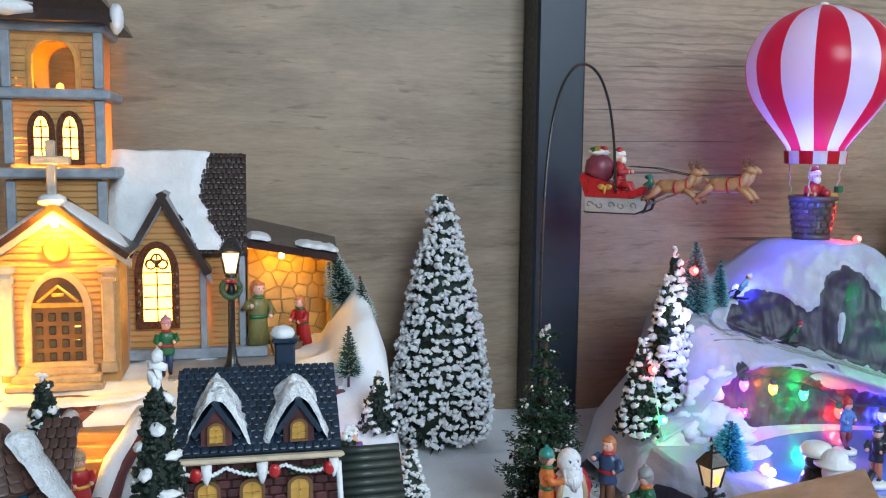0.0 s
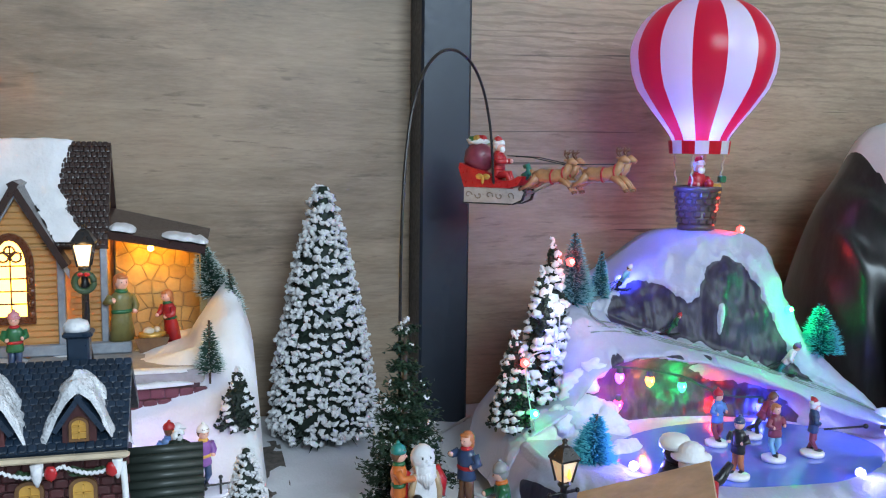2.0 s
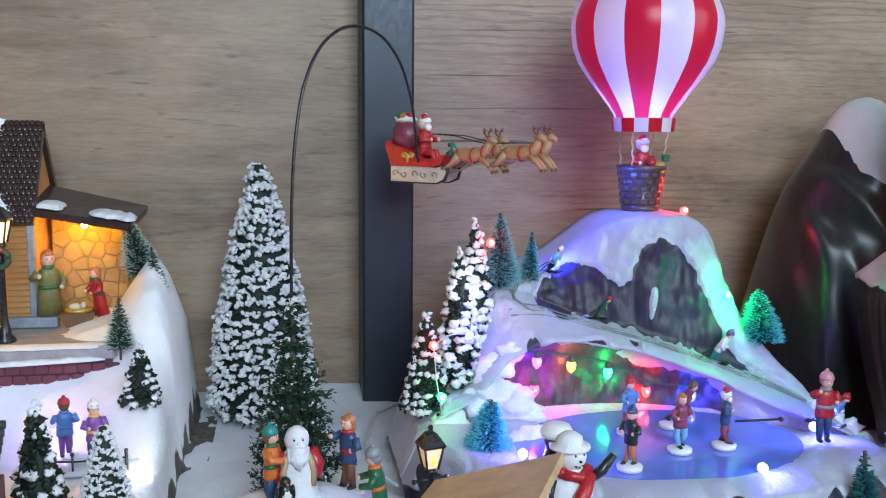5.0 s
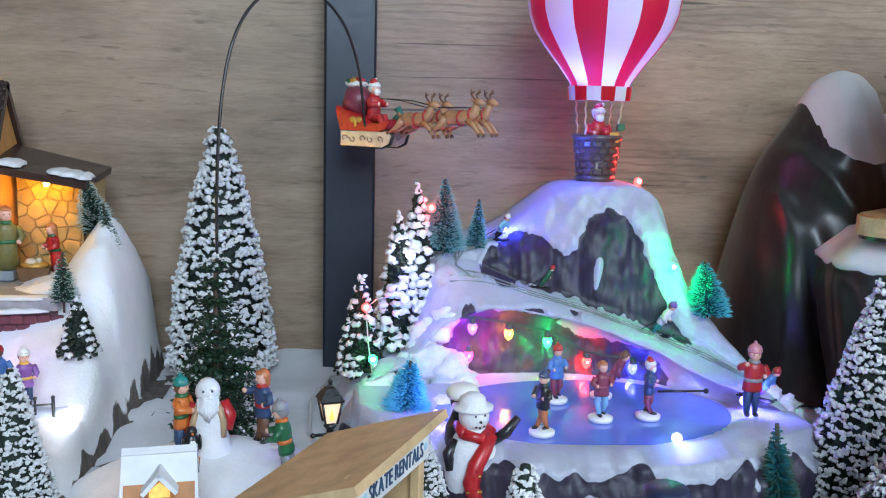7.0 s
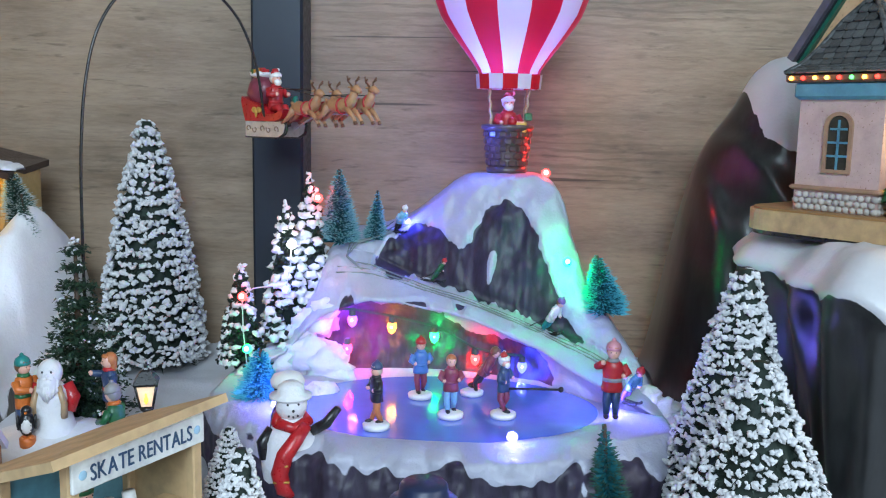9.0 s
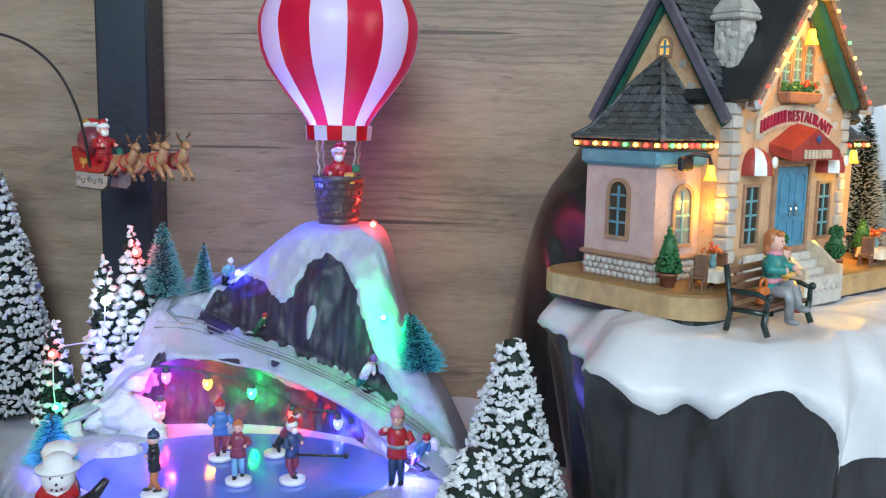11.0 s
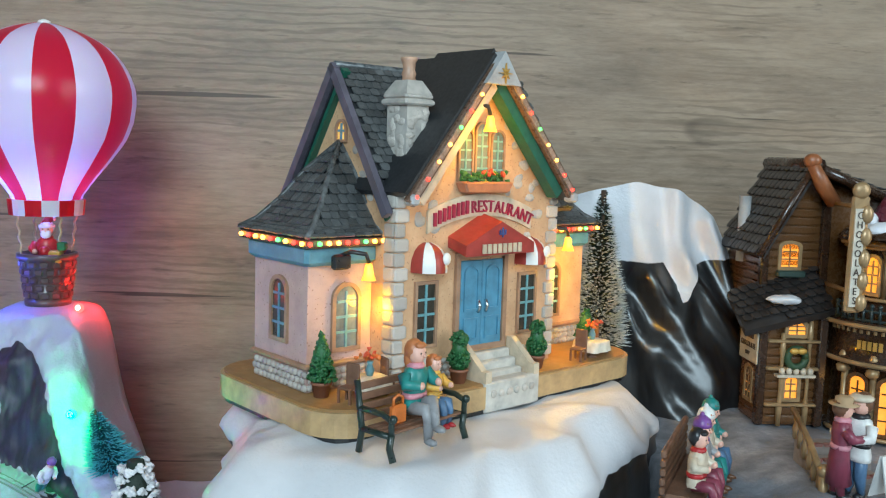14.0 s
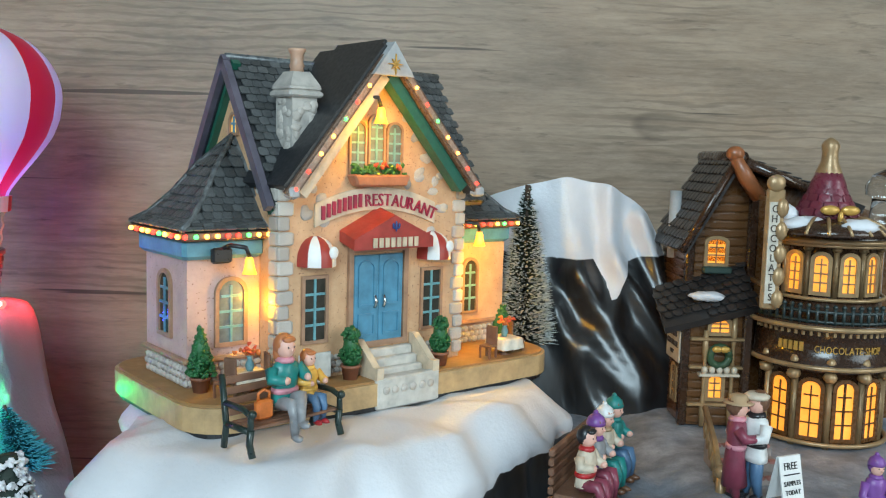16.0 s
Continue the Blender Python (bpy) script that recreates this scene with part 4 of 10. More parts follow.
def lettering(words, size, arc=0.0, deep=0.0006, squeeze=1.0, space=1.0):
    """Raised letters in one mesh in the xz plane, facing -y, centred; arc: the radius of a rising bow."""
    s, x, made = Shape(), 0.0, []
    for ch in words:
        if ch == " ":
            x += size * 0.3 * squeeze
            continue
        cu = bpy.data.curves.new("letter", "FONT")
        cu.body, cu.size, cu.extrude, cu.resolution_u = ch, size, deep, 3
        ob = bpy.data.objects.new("letter", cu)
        scene.collection.objects.link(ob)
        me = bpy.data.meshes.new_from_object(ob.evaluated_get(bpy.context.evaluated_depsgraph_get()))
        xs = [v.co.x for v in me.vertices]
        w = (max(xs) - min(xs)) * squeeze
        made.append((x + w / 2, [((v.co.x - (max(xs) + min(xs)) / 2) * squeeze, v.co.y, v.co.z) for v in me.vertices], [tuple(p.vertices) for p in me.polygons]))
        x += w + size * 0.1 * space
        bpy.data.objects.remove(ob)
        bpy.data.meshes.remove(me)
    for cx, vs, fs in made:
        o = cx - x / 2
        a = o / arc if arc else 0.0
        px, pz = (arc * math.sin(a), arc * (math.cos(a) - 1)) if arc else (o, 0.0)
        s.add([(px + vx * math.cos(a) + vy * math.sin(a), -vz, pz - vx * math.sin(a) + vy * math.cos(a)) for vx, vy, vz in vs], fs)
    return s


def moved(shape, m):
    shape.v = [tuple(m @ Vector(v)) for v in shape.v]
    return shape


def arch_outline(w, h, arch, n=10):
    """A window outline in (x, z) from the sill up, counter-clockwise; arch is the height of the bow."""
    if not arch:
        return [(-w / 2, 0), (w / 2, 0), (w / 2, h), (-w / 2, h)]
    return [(-w / 2, 0), (w / 2, 0)] + [(w / 2 * math.cos(math.pi * i / n), h - arch + arch * math.sin(math.pi * i / n)) for i in range(n + 1)]


def frame_shape(w, h, arch, border, y0, y1, n=10):
    a, b = arch_outline(w, h, arch, n), arch_outline(w - 2 * border, h - 2 * border, max(0, arch - border * 0.6) if arch else 0, n)
    b = [(x, z + border) for x, z in b]
    s, k = Shape(), len(a)
    p = [(x, y0, z) for x, z in a] + [(x, y0, z) for x, z in b] + [(x, y1, z) for x, z in a] + [(x, y1, z) for x, z in b]
    f = []
    for i in range(k):
        j = (i + 1) % k
        f += [(i, j, k + j, k + i), (2 * k + j, 2 * k + i, 3 * k + i, 3 * k + j), (j, i, 2 * k + i, 2 * k + j), (k + i, k + j, 3 * k + j, 3 * k + i)]
    return s.add(p, f)


def window(parent, m, w, h, arch, cols, rows, frame_mat, bar_mat, pane_mat, border=0.002, bar=0.0013):
    """A window as a part, with frame, pane and glazing bars as its pieces; the wall lies in its xz plane and faces -y."""
    win = part("window", moved(frame_shape(w, h, arch, border, -0.0016, 0.001), m), frame_mat, parent)
    iw, ih = w - 2 * border, h - 2 * border
    part("pane", moved(Shape().prism([(x, z + border) for x, z in arch_outline(iw, ih, max(0, arch - border * 0.6) if arch else 0)], -0.0004, 0.0004), m), pane_mat, win)
    for i in range(1, cols):
        part("glazing_bar", moved(Shape().box((-iw / 2 + iw * i / cols, -0.0007, border + ih / 2 - (0.04 * ih if arch else 0)), (bar, 0.0009, ih * (0.92 if arch else 1))), m), bar_mat, win)
    for j in range(1, rows):
        part("glazing_bar", moved(Shape().box((0, -0.0007, border + ih * j / rows), (iw * (0.98 if not arch or j < rows - 1 else 0.8), 0.0009, bar)), m), bar_mat, win)
    return win


STONE_MESHES = []
for k in range(5):
    rnd = random.Random(k)
    sh = Shape().ball((0, 0, 0), (0.5, 0.35, 0.5), 0, 8, 5, 0.14, k)
    STONE_MESHES.append(sh.mesh("stone", STONE))
BLOCK = Shape().box((0, 0, 0), (1, 1, 1), bevel=0.12).mesh("quoin", STONE)
SLAB = Shape().box((0, 0, 0), (1, 1, 1), bevel=0.16).mesh("shingle", SLATE)


def piece(name, me, parent, m, size):
    ob = new(name, me)
    ob.parent = parent
    ob.matrix_basis = m @ Matrix.Diagonal((*size, 1))
    return ob


def roof_frame(a, b, c):
    """Pose with x along a->b and y up the slope towards c."""
    a, b, c = Vector(a), Vector(b), Vector(c)
    x = (b - a).normalized()
    y = (c - a)
    y = (y - x * y.dot(x)).normalized()
    m = Matrix((x, y, x.cross(y))).transposed().to_4x4()
    m.translation = a
    return m, (b - a).length, (c - a).dot(y)


def slab_shape(a, b, c, d, thick):
    """A thick sheet over four corners, its top at them."""
    a, b, c, d = (Vector(q) for q in (a, b, c, d))
    n = (b - a).cross(d - a).normalized() * thick
    return Shape().add([a, b, c, d, a - n, b - n, c - n, d - n], [(0, 1, 2, 3), (7, 6, 5, 4), (0, 4, 5, 1), (1, 5, 6, 2), (2, 6, 7, 3), (3, 7, 4, 0)])


def shingles(parent, a, b, c, d, rows, across, keep=lambda p: True, seed=0, me=None, lift=0.0011):
    """Rows of overlapping shingles on the quad a b (eave) c d (ridge)."""
    a, b, c, d = (Vector(q) for q in (a, b, c, d))
    m, w, h = roof_frame(a, b, d)
    rot = m.to_3x3().to_4x4()
    rnd = random.Random(seed)
    for j in range(rows):
        f = (j + 0.5) / rows
        lo, hi = a.lerp(d, f), b.lerp(c, f)
        n = max(1, round(across * (hi - lo).length / max(1e-6, (b - a).length)))
        for i in range(n):
            q = lo.lerp(hi, min(1, (i + 0.5 + (0.25 if j % 2 else -0.25)) / n))
            if keep(q):
                mm = rot.copy()
                mm.translation = q + m.col[2].to_3d() * (lift + rnd.uniform(0, 0.0003))
                piece("shingle", me or SLAB, parent, mm @ pose(0, 0, 0, -9, 0, rnd.uniform(-0.8, 0.8)), ((hi - lo).length / n * 0.95, h / rows * 1.1, 0.0012))


# ---- restaurant ----
RZ = 0.158
rest = thing("restaurant", "peach stucco toy restaurant with slate gables, blue doors, string lights", "building", (0.778, 0.532, RZ), 39)
SOIL = mat("brown_terrace", (0.36, 0.20, 0.075), 0.6, stains=80)
KERB = paint("ochre_kerb", (0.50, 0.33, 0.16), 0.5)


def rounded(x0, x1, y0, y1, r, n=6):
    out = []
    for cx, cy, a0 in ((x1 - r, y0 + r, -90), (x1 - r, y1 - r, 0), (x0 + r, y1 - r, 90), (x0 + r, y0 + r, 180)):
        out += [(cx + r * math.cos(radians(a0 + 90 * i / n)), cy + r * math.sin(radians(a0 + 90 * i / n))) for i in range(n + 1)]
    return out


part("base_plate", Shape().prism(rounded(-0.115, 0.13, -0.011, 0.112, 0.024), 0.0, 0.003, "z"), BLACK, rest, "thin black foot plate")
part("kerb", Shape().prism(rounded(-0.117, 0.132, -0.0125, 0.114, 0.025), 0.003, 0.0155, "z"), KERB, rest)
part("terrace", Shape().prism(rounded(-0.115, 0.13, -0.0105, 0.112, 0.0235), 0.0155, 0.0168, "z"), SOIL, rest)
F = 0.011                                    # front wall
# walls: front bay with its gable, main block with side gables, two wings
s = Shape().prism([(-0.0615, 0.0168), (0.0645, 0.0168), (0.0645, 0.114), (-0.001, 0.189), (-0.0615, 0.114)], F, 0.062)
part("front_wall", s, STUCCO, rest)
part("side_wall", Shape().prism([(0.02, 0.0168), (0.104, 0.0168), (0.104, 0.118), (0.062, 0.183), (0.02, 0.118)], -0.0605, 0.0725, "x"), STUCCO, rest)
WING = mat("wing_stucco", (0.54, 0.37, 0.33), 0.6, vary=0.2, grain=600, stains=90, bump=0.5, speck=(0.2, 0.09, 0.06))
part("wing_wall", Shape().box((-0.0825, 0.056, 0.055), (0.041, 0.052, 0.077)), WING, rest)
part("wing_wall", Shape().box((0.0955, 0.06, 0.055), (0.061, 0.045, 0.077)), STUCCO, rest)
for x0, x1, y0, y1 in ((-0.1065, -0.0605, 0.0265, 0.0855), (0.064, 0.129, 0.034, 0.086)):
    part("cornice", Shape().box(((x0 + x1) / 2, (y0 + y1) / 2, 0.0885), (x1 - x0, y1 - y0, 0.011), bevel=0.002), TEAL, rest)
    part("plinth", Shape().box(((x0 + x1) / 2, (y0 + y1) / 2, 0.0305), (x1 - x0 - 0.002, y1 - y0 - 0.002, 0.003), bevel=0.001), TAN, rest)
# wing roofs, flared
for x0, x1, y0, y1, top in ((-0.109, -0.0605, 0.022, 0.09, 0.1465), (0.062, 0.133, 0.03, 0.09, 0.128)):
    part("light_rail", Shape().box(((x0 + x1) / 2, (y0 + y1) / 2, 0.0955), (x1 - x0, y1 - y0, 0.0052), bevel=0.0012), paint("rail_brown", (0.16, 0.09, 0.06), 0.25), rest)
    ax = -0.060 if x0 < 0 else 0.078
    ay = 0.064
    rings = [(1.0, 0.0975), (0.82, 0.1025), (0.6, 0.1135), (0.36, 0.129), (0.0, top)]
    s = Shape()
    for k, z in rings:
        s.v += [(ax + (x - ax) * k, ay + (y - ay) * k, z) for x, y in ((x0, y0), (x1, y0), (x1, y1), (x0, y1))]
    s.f = [(r * 4 + i, r * 4 + (i + 1) % 4, r * 4 + 4 + (i + 1) % 4, r * 4 + 4 + i) for r in range(4) for i in range(4)]
    s.m, s.s = [0] * 16, [False] * 16
    part("wing_roof", s, DARK_ROOF, rest)
    for x, y in ((x0, y0), (x1, y0), (x0, y1)):
        part("hip_cap", Shape().tube([(ax + (x - ax) * k, ay + (y - ay) * k, z + 0.0014) for k, z in rings], 0.0017, 0, 6), SLATE, rest)
    for r in range(4):
        (k0, z0), (k1, z1) = rings[r], rings[r + 1]
        def at(x, y, k, z):
            return (ax + (x - ax) * k, ay + (y - ay) * k, z)
        n = max(3, round(8 * k0))
        shingles(rest, at(x0, y0, k0, z0), at(x1, y0, k0, z0), at(x1, y0, k1, z1), at(x0, y0, k1, z1), 3, n, seed=r)
        shingles(rest, at(x0, y1, k0, z0), at(x0, y0, k0, z0), at(x0, y0, k1, z1), at(x0, y1, k1, z1), 3, n + 1, seed=r + 9)
# main roof, ridge along the front
for y0, y1, z0, z1, flip in ((0.0115, 0.062, 0.1115, 0.189, False), (0.1125, 0.062, 0.1115, 0.189, True)):
    q = [(-0.0655, y0, z0), (0.083, y0, z0), (0.083, y1, z1), (-0.0655, y1, z1)]
    if flip:
        q = [q[1], q[0], q[3], q[2]]
    part("main_roof", slab_shape(*q, 0.0045), DARK_ROOF, rest)


def gable_side(p):
    """Whether a point of the main roof stands clear of the front gable's roof."""
    return p.z > 0.1965 - abs(p.x + 0.0015) * 1.2 - 0.002


shingles(rest, (-0.063, 0.0115, 0.1115), (0.083, 0.0115, 0.1115), (0.083, 0.062, 0.189), (-0.063, 0.062, 0.189), 19, 24, gable_side, 4)
part("ridge_cap", Shape().tube([(-0.0665, 0.062, 0.1895), (0.084, 0.062, 0.1895)], 0.0022, n=6), SLATE, rest)
# front gable roof
for sx in (-1, 1):
    eave, ridge = (0.002 + sx * 0.0645, 0.1195), (-0.0015, 0.1955)
    q = [(eave[0], -0.001, eave[1]), (ridge[0], -0.001, ridge[1]), (ridge[0], 0.064, ridge[1]), (eave[0], 0.064, eave[1])]
    part("gable_roof", slab_shape(*(q if sx > 0 else q[::-1]), 0.004) if sx < 0 else slab_shape(q[0], q[3], q[2], q[1], 0.004), DARK_ROOF, rest)
    n = Vector((eave[0] - ridge[0], 0, eave[1] - ridge[1])).normalized()
    up = Vector((-n.z * sx, 0, n.x * sx)) * (1 if sx > 0 else 1)
    up = Vector((0, 1, 0)).cross(n) * (1 if sx < 0 else -1)
    up = up if up.z > 0 else -up
    def bar(name, material, t0, t1, y, thick, wide, low):
        a = Vector((ridge[0], y, ridge[1])) + n * t0 - up * low
        b = Vector((ridge[0], y, ridge[1])) + n * t1 - up * low
        s = Shape()
        h = up * wide / 2
        yy = Vector((0, thick / 2, 0))
        s.add([a - h - yy, b - h - yy, b + h - yy, a + h - yy, a - h + yy, b - h + yy, b + h + yy, a + h + yy], [(0, 1, 2, 3), (7, 6, 5, 4), (0, 4, 5, 1), (1, 5, 6, 2), (2, 6, 7, 3), (3, 7, 4, 0)])
        return part(name, s, material, rest)
    bar("bargeboard", paint("dark_bargeboard", (0.13, 0.075, 0.05), 0.3), 0.006, 0.1, -0.0015, 0.003, 0.0062, 0.001)
    bar("light_channel", paint("light_channel", (0.30, 0.21, 0.16), 0.25), 0.008, 0.1005, -0.0034, 0.0012, 0.003, 0.001)
    bar("soffit_board", GREEN_TRIM if sx > 0 else PALE_WOOD, 0.012, 0.094, 0.004, 0.008, 0.0065, 0.0076)
    for k in range(8):
        q = Vector((ridge[0], -0.0046, ridge[1])) + n * (0.014 + k * 0.0117) - up * 0.001
        part("bulb", Shape().ball(q, (0.0011, 0.001, 0.0011), 0, 8, 5), BEADS[(1, 1, 0, 2, 1, 1, 0, 0)[k]], rest)
    part("eave_stop", Shape().box((0.002 + sx * 0.063, -0.001, 0.1185), (0.006, 0.008, 0.006), bevel=0.0012), GREY, rest)
part("gable_crest", Shape().prism([(-0.015, 0.181), (0.012, 0.181), (-0.0015, 0.199)], -0.006, 0.002), GREY, rest, "small grey crest with a gilt star")
s = Shape()
for k in range(8):
    a = k * math.pi / 4
    L = 0.0055 if k % 2 == 0 else 0.0038
    s.prism([(0.0006 * math.cos(a + 1.57), 0.0006 * math.sin(a + 1.57)), (-0.0006 * math.cos(a + 1.57), -0.0006 * math.sin(a + 1.57)), (L * math.cos(a), L * math.sin(a))], -0.0008, 0.0004)
part("star", moved(s, pose(-0.0015, -0.0065, 0.187)), GOLD, rest)
part("ridge_box", Shape().prism([(-0.0185, 0.1805), (0.0155, 0.1805), (-0.0015, 0.201)], 0.003, 0.05), DARK_ROOF, rest)
# side gable boards
for sy in (-1, 1):
    a, b = Vector((-0.0675, 0.062, 0.19)), Vector((-0.0675, 0.062 + sy * 0.052, 0.1105))
    d = (b - a)
    up = Vector((0, -d.z, d.y)).normalized()
    up = up if up.z > 0 else -up
    for name, material, x0, x1, low, wide in (("verge_board", paint("lilac_verge", (0.11, 0.10, 0.13), 0.4), -0.069, -0.065, 0.0015, 0.005), ("verge_trim", GREEN_TRIM, -0.0645, -0.06, 0.0058, 0.004)):
        s = Shape()
        c = [v - up * (low + wide / 2 * e) for v, e in ((a, 1), (b, 1), (b, -1), (a, -1))]
        s.add([(x0, q.y, q.z) for q in c] + [(x1, q.y, q.z) for q in c], [(0, 1, 2, 3), (7, 6, 5, 4), (0, 4, 5, 1), (1, 5, 6, 2), (2, 6, 7, 3), (3, 7, 4, 0)])
        part(name, s, material, rest)
# chimney
CREAM = paint("chimney_cream", (0.46, 0.43, 0.39), 0.5)
CHIM = (-0.0425, 0.0265)
part("chimney_shaft", Shape().prism([(CHIM[1] - 0.0085, 0.117), (CHIM[1] + 0.0085, 0.14), (CHIM[1] + 0.0085, 0.168), (CHIM[1] - 0.0085, 0.168)], CHIM[0] - 0.0075, CHIM[0] + 0.0075, "x"), CREAM, rest)
part("chimney_cap", Shape().box((*CHIM, 0.1695), (0.021, 0.022, 0.0035), bevel=0.001).box((*CHIM, 0.1726), (0.0195, 0.0205, 0.003), bevel=0.001).box((*CHIM, 0.1775), (0.0185, 0.0195, 0.0075), taper=0.55), CREAM, rest)
part("chimney_pot", Shape().lathe([(0.0042, 0.18), (0.0035, 0.183), (0.0042, 0.1845), (0.0034, 0.1865), (0.0036, 0.1905), (0.0046, 0.192), (0.0046, 0.1935), (0.003, 0.1935)], (*CHIM, 0), 14), paint("clay_pot", (0.5, 0.3, 0.2)), rest)
rnd = random.Random(5)
for k in range(46):
    face = k % 2
    z = 0.12 + 0.045 * rnd.random() if face == 0 else 0.136 + 0.03 * rnd.random()
    u = rnd.uniform(-0.006, 0.006)
    q = (CHIM[0] + u, CHIM[1] - 0.0084, max(z, 0.121)) if face == 0 else (CHIM[0] - 0.0074, CHIM[1] + u, max(z, 0.144 + u * 0.9))
    piece("stone", STONE_MESHES[k % 5], rest, pose(*q, 0, 0, 0 if face == 0 else 90), (rnd.uniform(0.004, 0.007), 0.003, rnd.uniform(0.004, 0.006)))
# quoins at the bay corners
for cx, sx in ((-0.0615, -1), (0.0645, 1)):
    for k in range(13):
        w = 0.0095 if k % 2 else 0.007
        piece("quoin", BLOCK, rest, pose(cx - sx * (w / 2 - 0.0012), F + 0.001, 0.0235 + k * 0.0078), (w, 0.0055, 0.0072))
        if sx < 0:
            piece("quoin", BLOCK, rest, pose(cx - 0.0002, F + 0.004, 0.0235 + k * 0.0078), (0.003, 0.008, 0.0072))
# stones set in the stucco
rnd = random.Random(8)
for x, z in ((-0.036, 0.131), (-0.03, 0.143), (-0.041, 0.12), (-0.046, 0.108), (-0.034, 0.102), (0.03, 0.126), (0.036, 0.137), (0.028, 0.15), (0.042, 0.124), (0.046, 0.108), (0.022, 0.122), (-0.024, 0.156), (0.02, 0.16), (0.04, 0.095), (-0.044, 0.09)):
    piece("stone", STONE_MESHES[rnd.randrange(5)], rest, pose(x, F + 0.0005, z, 0, rnd.uniform(-20, 20), 0), (rnd.uniform(0.006, 0.0095), 0.004, rnd.uniform(0.0048, 0.0072)))
for x0, x1, y, z0, z1 in ((-0.103, -0.059, 0.0295, 0.0175, 0.0285), (0.066, 0.126, 0.037, 0.0175, 0.0285), (-0.047, -0.012, F, 0.0185, 0.03), (0.038, 0.053, F, 0.0185, 0.03)):
    n = int((x1 - x0) / 0.0042)
    for r in range(3):
        for i in range(n):
            piece("stone", STONE_MESHES[rnd.randrange(5)], rest, pose(x0 + (i + 0.5 + 0.3 * (r % 2)) * (x1 - x0) / (n + 0.5), y, z0 + 0.0016 + r * 0.0036), (rnd.uniform(0.004, 0.0056), 0.004, rnd.uniform(0.0034, 0.0044)))
for r in range(3):
    for i in range(12):
        piece("stone", STONE_MESHES[rnd.randrange(5)], rest, pose(-0.1035, 0.031 + (i + 0.5 * (r % 2)) * 0.0043, 0.019 + r * 0.0036, 0, 0, 90), (rnd.uniform(0.004, 0.0056), 0.004, 0.004))
# doors and steps
part("door_frame", moved(frame_shape(0.041, 0.0565, 0, 0.003, -0.0022, 0.001), pose(0.002, F, 0.031)), TAN, rest)
for k, x in enumerate((-0.0065, 0.0105)):
    leaf = part("door", Shape().box((x, F - 0.0006, 0.058), (0.0168, 0.0022, 0.05), bevel=0.0005), BLUE_DOOR, rest)
    for z, h in ((0.0425, 0.013), (0.066, 0.026)):
        part("panel", moved(frame_shape(0.0115, h, 0.004 if h > 0.02 else 0, 0.0012, -0.0026, 0.0), pose(x, F, z - h / 2 + 0.001)), BLUE_DOOR, leaf)
    part("handle", Shape().tube([(x + (0.0055 if k == 0 else -0.0055), F - 0.0022, 0.053), (x + (0.0055 if k == 0 else -0.0055), F - 0.0036, 0.0565), (x + (0.0055 if k == 0 else -0.0055), F - 0.0022, 0.06)], 0.0009), mat("chrome", (0.7, 0.7, 0.68), 0.2, metal=1.0, vary=0.1), leaf, "small chrome pull")
SC = 0.008
for k in range(4):
    part("step", Shape().box((SC, 0.0095 - 0.0052 * k * 0.98, 0.0168 + (0.0138 - 0.0046 * k) / 2 - 0.001), (0.034, 0.0056, max(0.003, 0.0138 - 0.0046 * k)), bevel=0.0008), paint("step_stone", (0.55, 0.52, 0.47), 0.6), rest)
part("stair_front", Shape().box((SC, -0.0105, 0.009), (0.044, 0.005, 0.0175), bevel=0.001), paint("step_stone", (0.55, 0.52, 0.47), 0.6), rest)
for i in range(6):
    piece("stone", STONE_MESHES[i % 5], rest, pose(SC - 0.016 + i * 0.0062, -0.0132, 0.011), (0.005, 0.003, 0.0045))
for sx in (-1, 1):
    part("stair_wall", Shape().prism([(-0.0125, 0.0168), (0.0105, 0.0168), (0.0105, 0.036), (0.007, 0.036), (-0.0085, 0.0235), (-0.0125, 0.0235)], SC + sx * 0.0195 - 0.0022, SC + sx * 0.0195 + 0.0022, "x"), PALE_WOOD, rest)
# windows
for x in (-0.0395, 0.041):
    window(rest, pose(x, F, 0.0365), 0.0165, 0.037, 0, 2, 4, TAN, PALE_TEAL, GLASS_DARK, 0.0018)
window(rest, pose(-0.079, 0.0298, 0.0365), 0.0185, 0.037, 0.0085, 2, 4, TAN, PALE_TEAL, BLUE_PANE, 0.0022)
window(rest, pose(0.0955, 0.0373, 0.0365), 0.014, 0.037, 0.007, 2, 4, TAN, PALE_TEAL, GLASS_DARK, 0.0018)
window(rest, pose(-0.103, 0.056, 0.04, 0, 0, -90), 0.0175, 0.036, 0.008, 2, 4, TAN, TEAL, GLASS_DARK, 0.0022)
window(rest, pose(-0.0602, 0.062, 0.147, 0, 0, -90), 0.011, 0.013, 0.006, 2, 2, TAN, BLUE_DOOR, WARM_PANE, 0.0016)
for x, h in ((-0.0135, 0.0295), (-0.001, 0.0335), (0.0115, 0.0295)):
    window(rest, pose(x, F, 0.1275), 0.0115, h, 0.005, 2, 5, TAN, PALE_TEAL, BLUE_PANE, 0.0012, 0.0011)
part("flower_box", Shape().box((-0.001, F - 0.004, 0.1245), (0.034, 0.008, 0.0065), taper=1.12, bevel=0.001), paint("terracotta", (0.40, 0.17, 0.09), 0.6), rest)
rnd = random.Random(3)
s, fl = Shape(), Shape()
for k in range(60):
    clump(s, (rnd.uniform(-0.018, 0.016), F - 0.004 + rnd.uniform(-0.004, 0.003), 0.129 + rnd.uniform(-0.0015, 0.004)), 0.0018, rnd)
